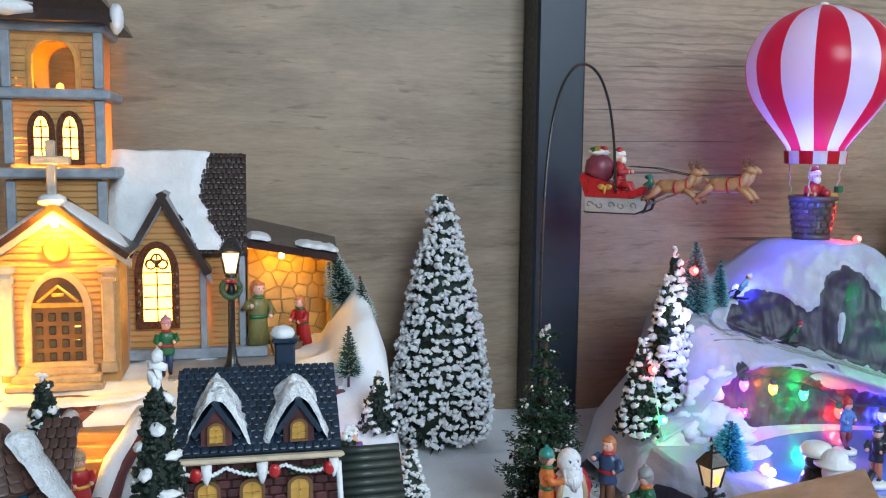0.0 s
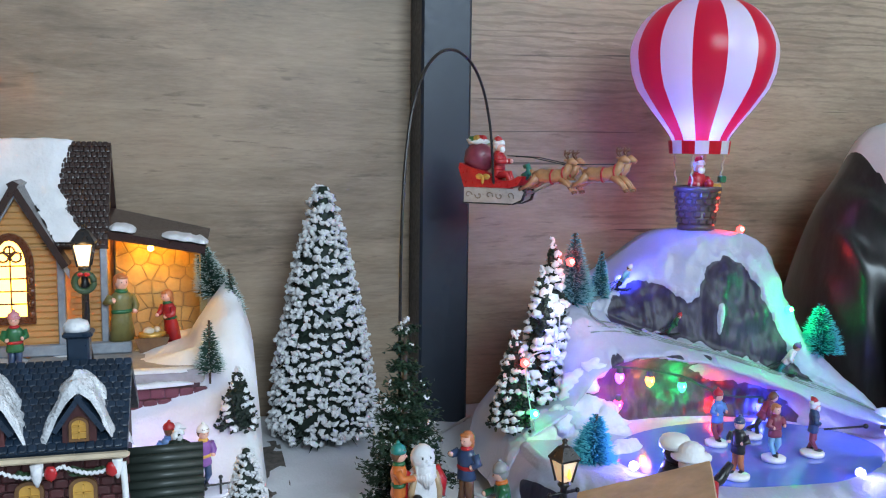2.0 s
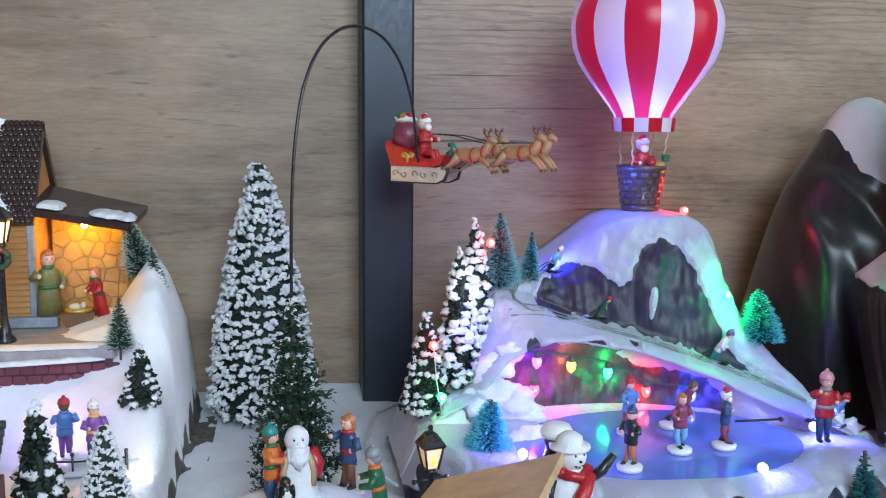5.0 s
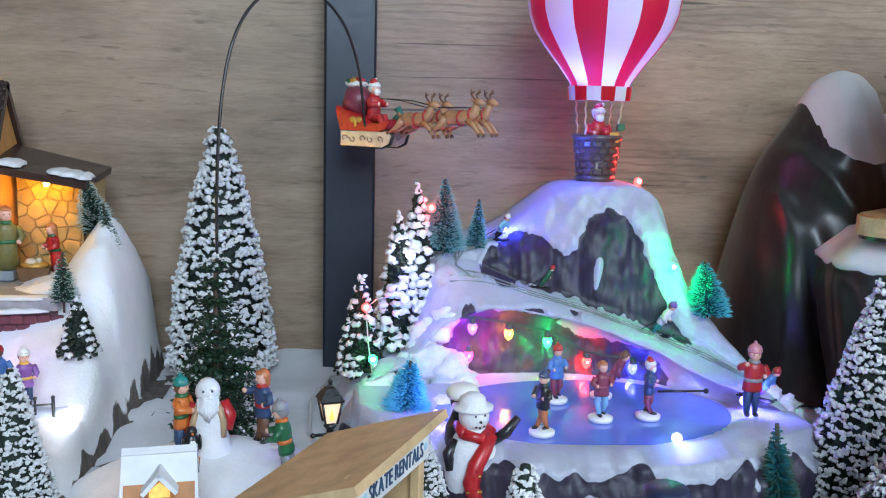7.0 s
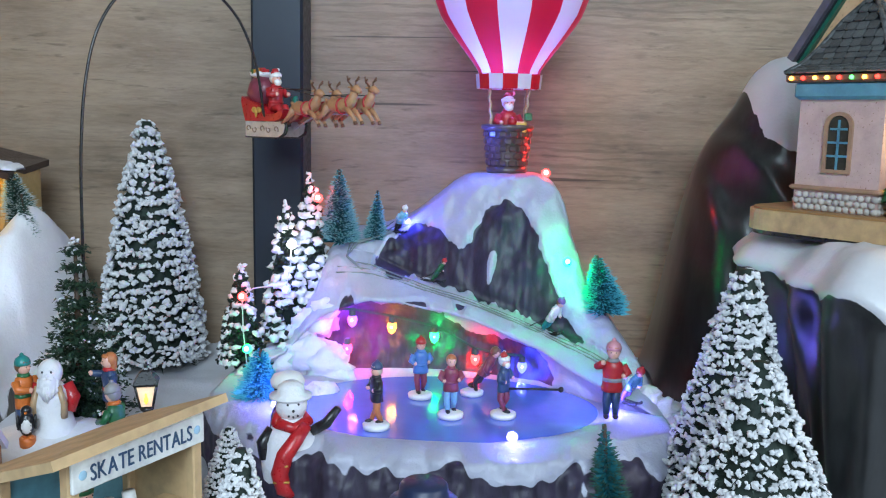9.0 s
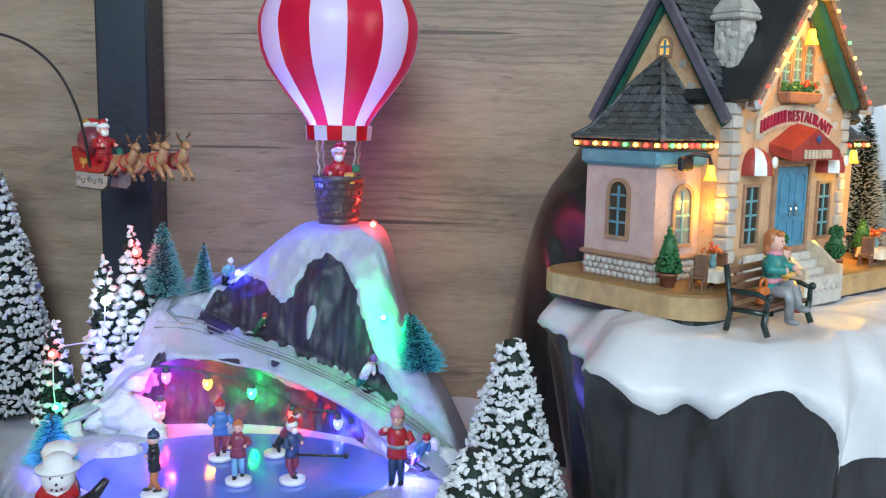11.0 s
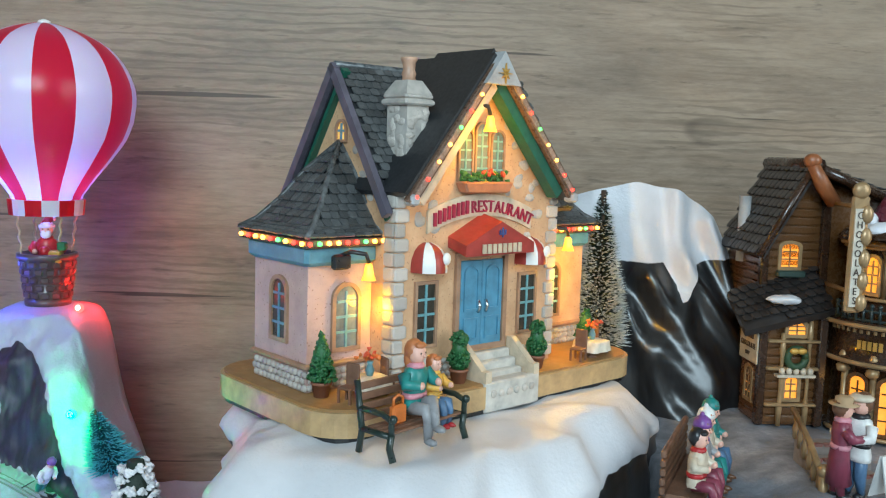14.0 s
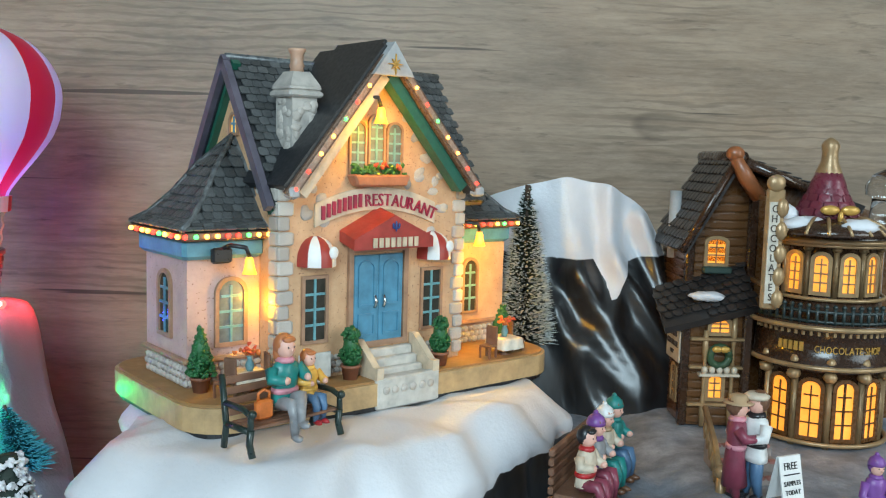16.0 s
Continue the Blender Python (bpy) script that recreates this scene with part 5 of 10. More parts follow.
for k in range(5):
    clump(fl, (rnd.choice((-0.005, 0.009, -0.001)) + rnd.uniform(-0.002, 0.002), F - 0.0075, 0.132 + rnd.uniform(-0.002, 0.002)), 0.0022, rnd)
LEAF = paint("leaf_green", (0.05, 0.17, 0.03), 0.5)
part("plant", s, LEAF, rest)
part("bouquet", fl, paint("orange_red_flowers", (0.7, 0.09, 0.03), 0.5), rest)
# bowed name board and awnings
RB = 0.092
s = Shape()
pts = [(0.041 * k / 12, RB * (math.cos(0.041 * k / 12 / RB) - 1)) for k in range(-12, 13)]
s.prism([(x, z - 0.0062) for x, z in pts] + [(x, z + 0.0062) for x, z in reversed(pts)], -0.0015, 0.001)
board = part("name_board", moved(s, pose(0.0005, F, 0.1145)), PALE_WOOD, rest, "cream board, bowed, with dark red lettering")
CRIMSON = paint("crimson_letters", (0.36, 0.015, 0.05), 0.4)
part("lettering", moved(lettering("RESTAURANT", 0.0098, RB, squeeze=0.82, space=0.6), pose(0.0168, F - 0.002, 0.109, 0, 10, 0)), CRIMSON, board)
s = Shape()
for k in range(8):
    x = -0.037 + 0.0034 * k
    s.box((x + 0.0012, F - 0.0019, 0.1143 + RB * (math.cos((x) / RB) - 1)), (0.0021, 0.0012, 0.0074))
part("lettering", s, CRIMSON, board)
AWN = paint("awning_red", (0.36, 0.04, 0.03), 0.45)
s = Shape()
p = [(-0.025, 0.088), (0.029, 0.088), (0.029, 0.094), (0.002, 0.1065), (-0.025, 0.094)]
k = len(p)
s.add([(x, F - 0.016, z - 0.0005) for x, z in p] + [(0.002 + (x - 0.002) * 0.96, F + 0.001, z + 0.0035) for x, z in p], [tuple(range(k)), tuple(range(2 * k - 1, k - 1, -1))] + [((i + 1) % k, i, k + i, k + (i + 1) % k) for i in range(k)])
aw = part("door_awning", s, AWN, rest, "red canvas awning with cream lettering")
s = Shape()
for i in range(8):
    s.box((-0.012 + i * 0.004, F - 0.0168, 0.0912), (0.0026, 0.0008, 0.0052))
part("lettering", s, PALE_WOOD, aw)
s = Shape()
for x, z, w, h in ((0, 0.0, 0.0016, 0.0062), (-0.002, 0.0004, 0.0014, 0.003), (0.002, 0.0004, 0.0014, 0.003), (0, -0.001, 0.006, 0.001)):
    s.ball((0.002 + x, F - 0.0168, 0.1 + z), (w / 2, 0.0006, h / 2), 0, 8, 5)
part("emblem", s, paint("navy_emblem", (0.03, 0.06, 0.2), 0.4), aw)
for x in (-0.0395, 0.041):
    s = Shape()
    n = 10
    for f in (0.02, 0.15, 0.35, 0.7, 1.0, 1.2):
        e = math.sqrt(max(0, 1 - (1 - min(1.0, f)) ** 2))
        for k in range(n + 1):
            a = math.pi * k / n
            s.v.append((x - 0.011 * math.cos(a) * e, F - 0.0125 * math.sin(a) * e, 0.0815 + (0.0135 * (1 - f) ** 0.9 if f <= 1 else -0.0026)))
    for r in range(5):
        for k in range(n):
            s.f.append((r * (n + 1) + k, r * (n + 1) + k + 1, (r + 1) * (n + 1) + k + 1, (r + 1) * (n + 1) + k))
            s.m.append(1 if k in (2, 3, 6, 7) else 0)
            s.s.append(True)
    wa = part("window_awning", s, [AWN, WHITE], rest, "small red and white half-round awning")
    part("emblem", Shape().ball((x + 0.0045, F - 0.0115, 0.0865), (0.003, 0.0012, 0.0035), 0, 10, 6), WHITE, wa)
# field stones let into the stucco
rnd = random.Random(77)
for x, z in ((-0.04, 0.127), (-0.03, 0.141), (-0.036, 0.115), (0.03, 0.129), (0.041, 0.118), (0.027, 0.149), (0.046, 0.127), (-0.022, 0.157), (0.021, 0.165), (0.012, 0.178), (-0.008, 0.176), (-0.045, 0.106), (0.049, 0.108), (0.035, 0.137)):
    piece("field_stone", STONE_MESHES[rnd.randrange(5)], rest, pose(x, F, z, 0, rnd.uniform(-30, 30), 0), (rnd.uniform(0.0065, 0.009), 0.003, rnd.uniform(0.0045, 0.006)))
for y, z in ((0.035, 0.118), (0.042, 0.13), (0.049, 0.143), (0.04, 0.122), (0.078, 0.135), (0.084, 0.122), (0.05, 0.155)):
    piece("field_stone", STONE_MESHES[rnd.randrange(5)], rest, pose(-0.06, y, z, 0, 0, -90), (rnd.uniform(0.0065, 0.009), 0.003, rnd.uniform(0.0045, 0.006)))
# lamps of the house
for x, y, z, g in ((-0.077, 0.013, 0.0835, 1.0), (0.082, 0.014, 0.091, 1.0), (-0.0065, -0.001, 0.1625, 1.0)):
    arm = part("wall_lamp", Shape().tube([(x - 0.012, y + 0.012, z + 0.004), (x - 0.008, y + 0.005, z + 0.0075), (x - 0.002, y, z + 0.0065), (x, y, z + 0.002)], 0.0012, n=6).box((x - 0.011, y + 0.009, z + 0.002), (0.011, 0.004, 0.008), bevel=0.001), BLACK, rest)
    part("shade", Shape().lathe([(0.0016, 0.0015), (0.0022, 0.0), (0.0026, -0.0035), (0.0039, -0.0072)], (x, y, z), 12), mat("bell_glow", (0.9, 0.55, 0.12), 0.4, emit=(1.0, 0.40, 0.02), power=1.5), arm, "glowing amber bell shade")
# string bulbs along the wing rails
for k in range(10):
    q = (-0.108 + 0.0058 * k, 0.0208, 0.0955)
    part("bulb", Shape().ball(q, (0.0014, 0.0014, 0.0013), 0, 8, 5), BEADS[(0, 2, 1, 1, 0, 0, 2, 1, 1, 1)[k]], rest)
for k in range(9):
    part("bulb", Shape().ball((-0.1102, 0.025 + 0.0075 * k, 0.0955), (0.0014, 0.0014, 0.0013), 0, 8, 5), BEADS[(1, 0, 1, 2, 0, 1, 1, 0, 1)[k]], rest)
for k in range(11):
    part("bulb", Shape().ball((0.068 + 0.0062 * k, 0.0288, 0.0955), (0.0014, 0.0014, 0.0013), 0, 8, 5), BEADS[(0, 2, 1, 0, 1, 0, 0, 1, 2, 0, 1)[k]], rest)


def on_terrace(x, y, z=0.0):
    """A place of the restaurant's own plan in the world."""
    return tuple(rest.matrix_basis @ Vector((x, y, z)))


for x, y, z, w in ((-0.0635, 0.016, 0.06, 0.07), (0.083, 0.006, 0.07, 0.17), (-0.0065, -0.012, 0.15, 0.08)):
    bulb_light("house_lamp_glow", on_terrace(x, y, z), w, (1.0, 0.47, 0.01), 0.003)

# ---- large trees ----
flocked_tree("tall dark fir flocked all over with white snow, before the wall", (0.1665, 0.757, 0.0), 0.2175, 0.045, 11, 0.0088, 0.97, bend=1.75, tip=0.09)
flocked_tree("dark fir flocked with snow beside the black mountain", (0.5995, 0.4646, 0.0), 0.147, 0.047, 12, 0.0056, 0.93, bend=1.05, tip=0.1)
flocked_tree("broad snow-flocked fir at the front of the display", (0.578, 0.365, 0.0), 0.122, 0.05, 13, 0.0052, 0.95, bend=1.35, tip=0.08)


# ---- figurines: each one plain cast figure ----
PAL = {}


def hue(name, colour):
    if name not in PAL:
        PAL[name] = paint(name + "_figure_paint", colour, 0.4)
    return PAL[name]


CLOTH = {
    "orange": (0.62, 0.16, 0.03), "navy": (0.03, 0.06, 0.14), "teal": (0.02, 0.22, 0.2), "green": (0.02, 0.13, 0.05), "red": (0.45, 0.02, 0.025), "blue": (0.08, 0.2, 0.5),
    "brown": (0.16, 0.07, 0.035), "grey": (0.28, 0.28, 0.29), "cream": (0.62, 0.52, 0.4), "purple": (0.2, 0.07, 0.3), "black": (0.015, 0.015, 0.018), "white": (0.78, 0.77, 0.75), "maroon": (0.22, 0.04, 0.07),
    "denim": (0.08, 0.16, 0.28), "yellow": (0.75, 0.42, 0.08), "pink": (0.6, 0.25, 0.3), "ginger": (0.5, 0.17, 0.06), "olive": (0.17, 0.15, 0.05), "tan": (0.45, 0.3, 0.17), "skyblue": (0.2, 0.42, 0.62)}


def cloth(c):
    return hue(c, CLOTH[c])


def figure(label, place, h, turn, coat, legs, hat="", hair="brown", long_coat=False, scarf="", arms=((0.5, -0.4), (0.5, -0.4)), stride=0.2, sit=False, cross=False, long_hair=False, boots="black", parent=None, hat_kind="knit", base="", group="", lean=0.0):
    """A small cast figure that faces -y: legs, coat, arms, head, hair and hat in one mesh. arms: (forward, up) of each hand."""
    mats = [cloth(coat), cloth(legs), SKIN, cloth(hair), cloth(hat or hair), cloth(boots), cloth(scarf or coat), WHITE, BLACK]
    s = Shape()
    s.t = pose(0, 0, 0, 0, 0, 0) if not lean else pose(0, 0, 0, lean, 0, 0)
    u = h / 7.0                                   # one head
    hip = 3.0 * u if not sit else 0.9 * u
    for sx in (-1, 1):
        sw = stride * u * sx
        if sit and cross and sx > 0:
            s.tube([(0.42 * u, 0.1 * u, hip), (0.15 * u, -1.3 * u, hip + 0.5 * u), (-0.2 * u, -1.75 * u, hip - 0.05 * u), (-0.42 * u, -2.15 * u, hip - 0.85 * u)], [0.5 * u, 0.44 * u, 0.36 * u, 0.25 * u], 1)
            s.ball((-0.45 * u, -2.4 * u, hip - 0.85 * u), (0.26 * u, 0.55 * u, 0.24 * u), 5, 8, 5)
        elif sit:
            s.tube([(sx * 0.42 * u, 0.1 * u, hip), (sx * 0.45 * u, -1.35 * u, hip + 0.12 * u), (sx * 0.42 * u, -1.55 * u, hip - 0.55 * u), (sx * 0.42 * u, -1.5 * u, hip - 1.75 * u)], [0.5 * u, 0.44 * u, 0.38 * u, 0.26 * u], 1)
            s.ball((sx * 0.42 * u, -1.72 * u, hip - 1.85 * u), (0.28 * u, 0.55 * u, 0.24 * u), 5, 8, 5)
        else:
            s.tube([(sx * 0.36 * u, 0, hip + 0.4 * u), (sx * 0.42 * u, -sw * 0.5, hip * 0.52), (sx * 0.44 * u, sw, 0.3 * u)], [0.5 * u, 0.4 * u, 0.28 * u], 1)
            s.ball((sx * 0.45 * u, sw - 0.22 * u, 0.2 * u), (0.3 * u, 0.58 * u, 0.24 * u), 5, 8, 5)
    low = hip - (0.1 if sit else (1.9 * u / u if long_coat else 0.35)) * u
    s.lathe([((1.25 if long_coat else 0.98) * u, low), (1.0 * u, hip), (0.86 * u, hip + 0.9 * u), (1.02 * u, hip + 1.9 * u), (0.85 * u, hip + 2.4 * u), (0.38 * u, hip + 2.75 * u)], (0, 0, 0), 14, 0, (1, 0.72))
    s.lathe([(0.55 * u, hip + 2.5 * u), (0.62 * u, hip + 2.65 * u), (0.5 * u, hip + 2.85 * u)], (0, 0, 0), 12, 6)
    for sx, (fw, up) in zip((-1, 1), arms):
        sh = Vector((sx * 0.95 * u, 0, hip + 2.15 * u))
        hand = Vector((sx * (1.15 - 0.45 * max(0, fw)) * u, -fw * 1.6 * u, hip + (1.1 + up * 1.6) * u))
        el = (sh + hand) / 2 + Vector((sx * 0.4 * u, 0.25 * u, -0.3 * u))
        s.tube([sh, el, hand], [0.42 * u, 0.38 * u, 0.3 * u], 0)
        s.ball(hand, 0.26 * u, 2, 8, 5)
    hz = hip + 3.45 * u
    s.ball((0, -0.04 * u, hz), (0.6 * u, 0.64 * u, 0.74 * u), 2, 12, 8)
    s.ball((0, 0.16 * u, hz + 0.12 * u), (0.68 * u, 0.64 * u, 0.76 * u), 3, 12, 8)
    for sx in (-1, 1):
        s.ball((sx * 0.23 * u, -0.62 * u, hz + 0.06 * u), (0.055 * u, 0.04 * u, 0.075 * u), 8, 6, 4)
    s.ball((0, -0.68 * u, hz - 0.12 * u), (0.1 * u, 0.1 * u, 0.12 * u), 2, 6, 4)
    s.ball((0, -0.35 * u, hz + 0.5 * u), (0.5 * u, 0.3 * u, 0.22 * u), 3, 10, 6, 0.12, 3)
    s.lathe([(0.93 * u, hip + 0.62 * u), (0.96 * u, hip + 0.8 * u), (0.9 * u, hip + 0.98 * u)], (0, 0, 0), 14, 6, (1, 0.74))
    for i, q in enumerate(s.v):                   # folds of the cast clothes
        w = Vector(q) / u
        fold = 0.11 * noise.noise(Vector((w.x * 2.4, w.y * 2.4, w.z * 0.8 + h * 900))) + 0.05 * noise.noise(w * 3.6)
        if w.z < hip / u + 2.4:
            s.v[i] = (q[0] + u * fold * (1 if q[0] > 0 else -1), q[1] + u * fold * (1 if q[1] > 0 else -1), q[2])
    if long_hair:
        s.ball((0, 0.34 * u, hz - 0.35 * u), (0.62 * u, 0.42 * u, 0.85 * u), 3, 12, 8)
    if hat_kind == "knit" and hat:
        s.lathe([(0.72 * u, hz + 0.2 * u), (0.74 * u, hz + 0.42 * u), (0.6 * u, hz + 0.8 * u), (0.2 * u, hz + 1.1 * u)], (0, 0.05 * u, 0), 12, 4)
        s.ball((0, 0.1 * u, hz + 1.15 * u), 0.2 * u, 4, 8, 5)
    elif hat_kind == "santa" and hat:
        s.lathe([(0.74 * u, hz + 0.15 * u), (0.76 * u, hz + 0.42 * u)], (0, 0.05 * u, 0), 12, 7)
        s.tube([(0, 0.05 * u, hz + 0.42 * u), (0.1 * u, 0.2 * u, hz + 0.85 * u), (0.5 * u, 0.35 * u, hz + 1.05 * u)], [0.62 * u, 0.42 * u, 0.14 * u], 4)
        s.ball((0.6 * u, 0.38 * u, hz + 1.0 * u), 0.22 * u, 7, 8, 5)
        s.ball((0, -0.42 * u, hz - 0.42 * u), (0.5 * u, 0.34 * u, 0.5 * u), 7, 10, 6)
    elif hat_kind == "brim" and hat:
        s.lathe([(1.05 * u, hz + 0.32 * u), (1.05 * u, hz + 0.4 * u), (0.66 * u, hz + 0.45 * u), (0.6 * u, hz + 0.85 * u), (0.3 * u, hz + 0.95 * u)], (0, 0, 0), 14, 4)
    elif hat_kind == "flat" and hat:
        s.lathe([(0.74 * u, hz + 0.3 * u), (0.86 * u, hz + 0.5 * u), (0.55 * u, hz + 0.72 * u)], (0, -0.1 * u, 0), 12, 4)
    if base:
        s.t = Matrix()
        s.lathe([(1.6 * u, -0.7 * u), (1.65 * u, -0.2 * u), (1.2 * u, 0.0), (0.5 * u, 0.12 * u)], (0, 0, 0), 18, 7)
    if parent:
        ob = part(label, s, mats, parent)
        ob.matrix_basis = pose(*place, 0, 0, turn)
        return ob
    return solo("figurine", s, mats, label, "figurine", place, turn, group)


def wpart(name, shape, mats, parent, label="", kind=""):
    """A part whose shape is given in the world's own measures."""
    ob = part(name, shape, mats, parent, label, kind)
    ob.matrix_parent_inverse = parent.matrix_basis.inverted()
    return ob


# ---- church with grotto, terrace and pond ----
SIDING = paint("yellow_siding", (0.66, 0.36, 0.125), 0.5)
_through = SIDING.node_tree.nodes.new("ShaderNodeBsdfTranslucent")          # thin cast walls that let the lamps inside show
_through.inputs["Color"].default_value = (0.95, 0.55, 0.18, 1)
_both = SIDING.node_tree.nodes.new("ShaderNodeMixShader")
_both.inputs[0].default_value = 0.3
SIDING.node_tree.links.new(SIDING.node_tree.nodes["Principled BSDF"].outputs[0], _both.inputs[1])
SIDING.node_tree.links.new(_through.outputs[0], _both.inputs[2])
SIDING.node_tree.links.new(_both.outputs[0], SIDING.node_tree.nodes["Material Output"].inputs["Surface"])
TRIM = paint("grey_blue_trim", (0.27, 0.30, 0.35), 0.5)
BROWN_ROOF = paint("brown_shingle", (0.034, 0.018, 0.016), 0.34, coat=0.3)
DOORWOOD = paint("church_door_wood", (0.15, 0.07, 0.025), 0.45)
HILLSNOW = two_tone_material("village_snow", (0.10, 0.085, 0.075), (0.80, 0.80, 0.83), 0.6, 0.5, sparkle=0.3)
church = thing("church", "yellow clapboard toy church with lit windows, snowy roofs and grotto", "building", (-0.06, 0.66, 0))
SIDE_BOARD = Shape().box((0, 0, 0), (1, 1, 1), bevel=0.2).mesh("board", SIDING)


def boards(x0, x1, y, z0, z1, step=0.0046, span=None):
    """Clapboards over a front; span(z) may narrow them towards a gable."""
    z = z0
    while z < z1 - 0.002:
        a, b = span(z + step / 2) if span else (x0, x1)
        if b - a > 0.004:
            ob = piece("board", SIDE_BOARD, church, pose((a + b) / 2, y, z + step / 2, -9), (b - a, 0.0018, step * 0.98))
            ob.matrix_parent_inverse = church.matrix_basis.inverted()
        z += step


def flagstones(name, parent, area, place, material, nu, nw, seed, keep=lambda u, w: True, gap=0.00035, deep=0.0012):
    """Flat irregular stones fitted to each other over an area (u0, u1, w0, w1); place(u, w, d) sets a spot d proud of the wall."""
    rnd = random.Random(seed)
    u0, u1, w0, w1 = area
    du, dw = (u1 - u0) / nu, (w1 - w0) / nw
    seeds = [Vector((u0 + du * (i + 0.5 + 0.5 * (j % 2) - 0.25 + rnd.uniform(-0.33, 0.33)), w0 + dw * (j + 0.5 + rnd.uniform(-0.33, 0.33)))) for j in range(nw) for i in range(nu)]
    for a in seeds:
        cell = [Vector(q) for q in ((u0, w0), (u1, w0), (u1, w1), (u0, w1))]
        for b in seeds:
            if b is a or (b - a).length > 3.2 * max(du, dw):
                continue
            n = (b - a).normalized()
            lim = (a + b).dot(n) / 2 - gap
            cut = []
            for p, q in zip(cell, cell[1:] + cell[:1]):
                fp, fq = p.dot(n) - lim, q.dot(n) - lim
                if fp <= 0:
                    cut.append(p)
                if (fp < 0) != (fq < 0) and abs(fp - fq) > 1e-12:
                    cut.append(p.lerp(q, fp / (fp - fq)))
            cell = cut
            if len(cell) < 3:
                break
        if len(cell) < 3 or not keep(a.x, a.y):
            continue
        d = deep * rnd.uniform(0.7, 1.2)
        mid = sum(cell, Vector((0, 0))) / len(cell)
        ring = [[place(*q, 0.0) for q in cell], [place(*q, d * 0.7) for q in cell], [place(*mid.lerp(q, 0.88), d) for q in cell]]
        n, s = len(cell), Shape()
        side = (Vector(ring[0][1]) - Vector(ring[0][0])).cross(Vector(ring[0][2]) - Vector(ring[0][0])).dot(Vector(place(*mid, 1)) - Vector(place(*mid, 0)))
        f = [(r * n + i, r * n + (i + 1) % n, (r + 1) * n + (i + 1) % n, (r + 1) * n + i) for r in range(2) for i in range(n)] + [tuple(range(2 * n, 3 * n))]
        s.add([q for r in ring for q in r], f if side > 0 else [q[::-1] for q in f], 0)
        wpart(name, s, material, parent)


# hill
s, cover = Shape(), []
NX, NY = 110, 120
HX0, HX1, HY0, HY1 = -0.27, 0.128, 0.475, 0.79


def hill_height(x, y):
    right = interp(x, [0.080, 0.094, 0.104, 0.110], [1, 0.97, 0.8, 0.0]) - 0.25 * max(0, (0.56 - y) * 6) * (x > 0.09)
    if x < -0.015:
        z = interp(y, [0.475, 0.49, 0.53, 0.56, 0.575, 0.6, 0.63], [0.0, 0.02, 0.03, 0.05, 0.085, 0.092, 0.094])
        low = interp(y, [0.475, 0.49, 0.53, 0.56, 0.60, 0.606, 0.63], [0.0, 0.018, 0.025, 0.036, 0.058, 0.09, 0.094])
        z = low + (z - low) * min(1.0, max(0.0, (x + 0.066) / 0.012))
    else:
        z = interp(y, [0.475, 0.488, 0.52, 0.578, 0.605, 0.632, 0.641, 0.648, 0.66], [0.0, 0.024, 0.033, 0.035, 0.044, 0.064, 0.07, 0.088, 0.094])
        rise = min(1, max(0, (x - 0.02) / 0.075))
        z += rise * interp(y, [0.56, 0.6, 0.64, 0.70, 0.76], [0.0, 0.024, 0.018, 0.02, 0.01])
    bump = 0.040 * max(0, 1 - math.hypot((x - 0.086) / 0.03, (y - 0.705) / 0.075)) ** 0.8
    return (z + bump) * max(0, right) * interp(y, [0.77, 0.79], [1, 0.4])


for j in range(NY + 1):
    for i in range(NX + 1):
        x, y = HX0 + (HX1 - HX0) * i / NX, HY0 + (HY1 - HY0) * j / NY
        z = hill_height(x, y)
        z += (lumpy((x, y, 0), 45, 0.003) + lumpy((x, y, 0), 130, 0.001)) * min(1, z * 30)
        s.v.append((x, y, max(0, z)))
        cover.append(min(1, max(0, 0.5 + (z - 0.007 - 0.012 * noise.noise(Vector((x * 60, y * 60, 0)))) * 50)))
s.f = [(j * (NX + 1) + i, j * (NX + 1) + i + 1, (j + 1) * (NX + 1) + i + 1, (j + 1) * (NX + 1) + i) for j in range(NY) for i in range(NX)]
s.m, s.s = [0] * len(s.f), [True] * len(s.f)
with_cover(wpart("hill", s, HILLSNOW, church, "glittering snow hill with drips over brown earth"), cover)
# retaining wall of red stone with a snowy coping, and the terrace
REDSTONE = mat("red_stone", (0.13, 0.028, 0.035), 0.55, vary=0.35, stains=160, grain=500, spread=0.2)
RED_BLOCK = Shape().box((0, 0, 0), (1, 1, 1), bevel=0.14).mesh("wall_stone", REDSTONE)
wpart("retaining_wall", Shape().box((0.006, 0.645, 0.06), (0.116, 0.012, 0.05)), paint("mortar", (0.1, 0.05, 0.055), 0.7), church)
rnd = random.Random(2)
for r in range(6):
    for i in range(12):
        ob = piece("wall_stone", RED_BLOCK, church, pose(-0.047 + 0.0097 * (i + 0.5 * (r % 2)), 0.6385, 0.041 + r * 0.0075), (0.0092, 0.003, 0.0069))
        ob.matrix_parent_inverse = church.matrix_basis.inverted()
wpart("terrace", Shape().prism([(-0.055, 0.636), (0.066, 0.634), (0.07, 0.655), (0.075, 0.77), (-0.055, 0.77)], 0.086, 0.0955, "z"), paint("terrace_grey", (0.33, 0.31, 0.30), 0.6), church)
wpart("coping_snow", snow_strip([(-0.052, 0.6385, 0.0945), (-0.02, 0.6375, 0.0945), (0.01, 0.6385, 0.0942), (0.04, 0.637, 0.0945), (0.066, 0.639, 0.0945)], 0.0055, 0.0028, 1), SNOW, church)
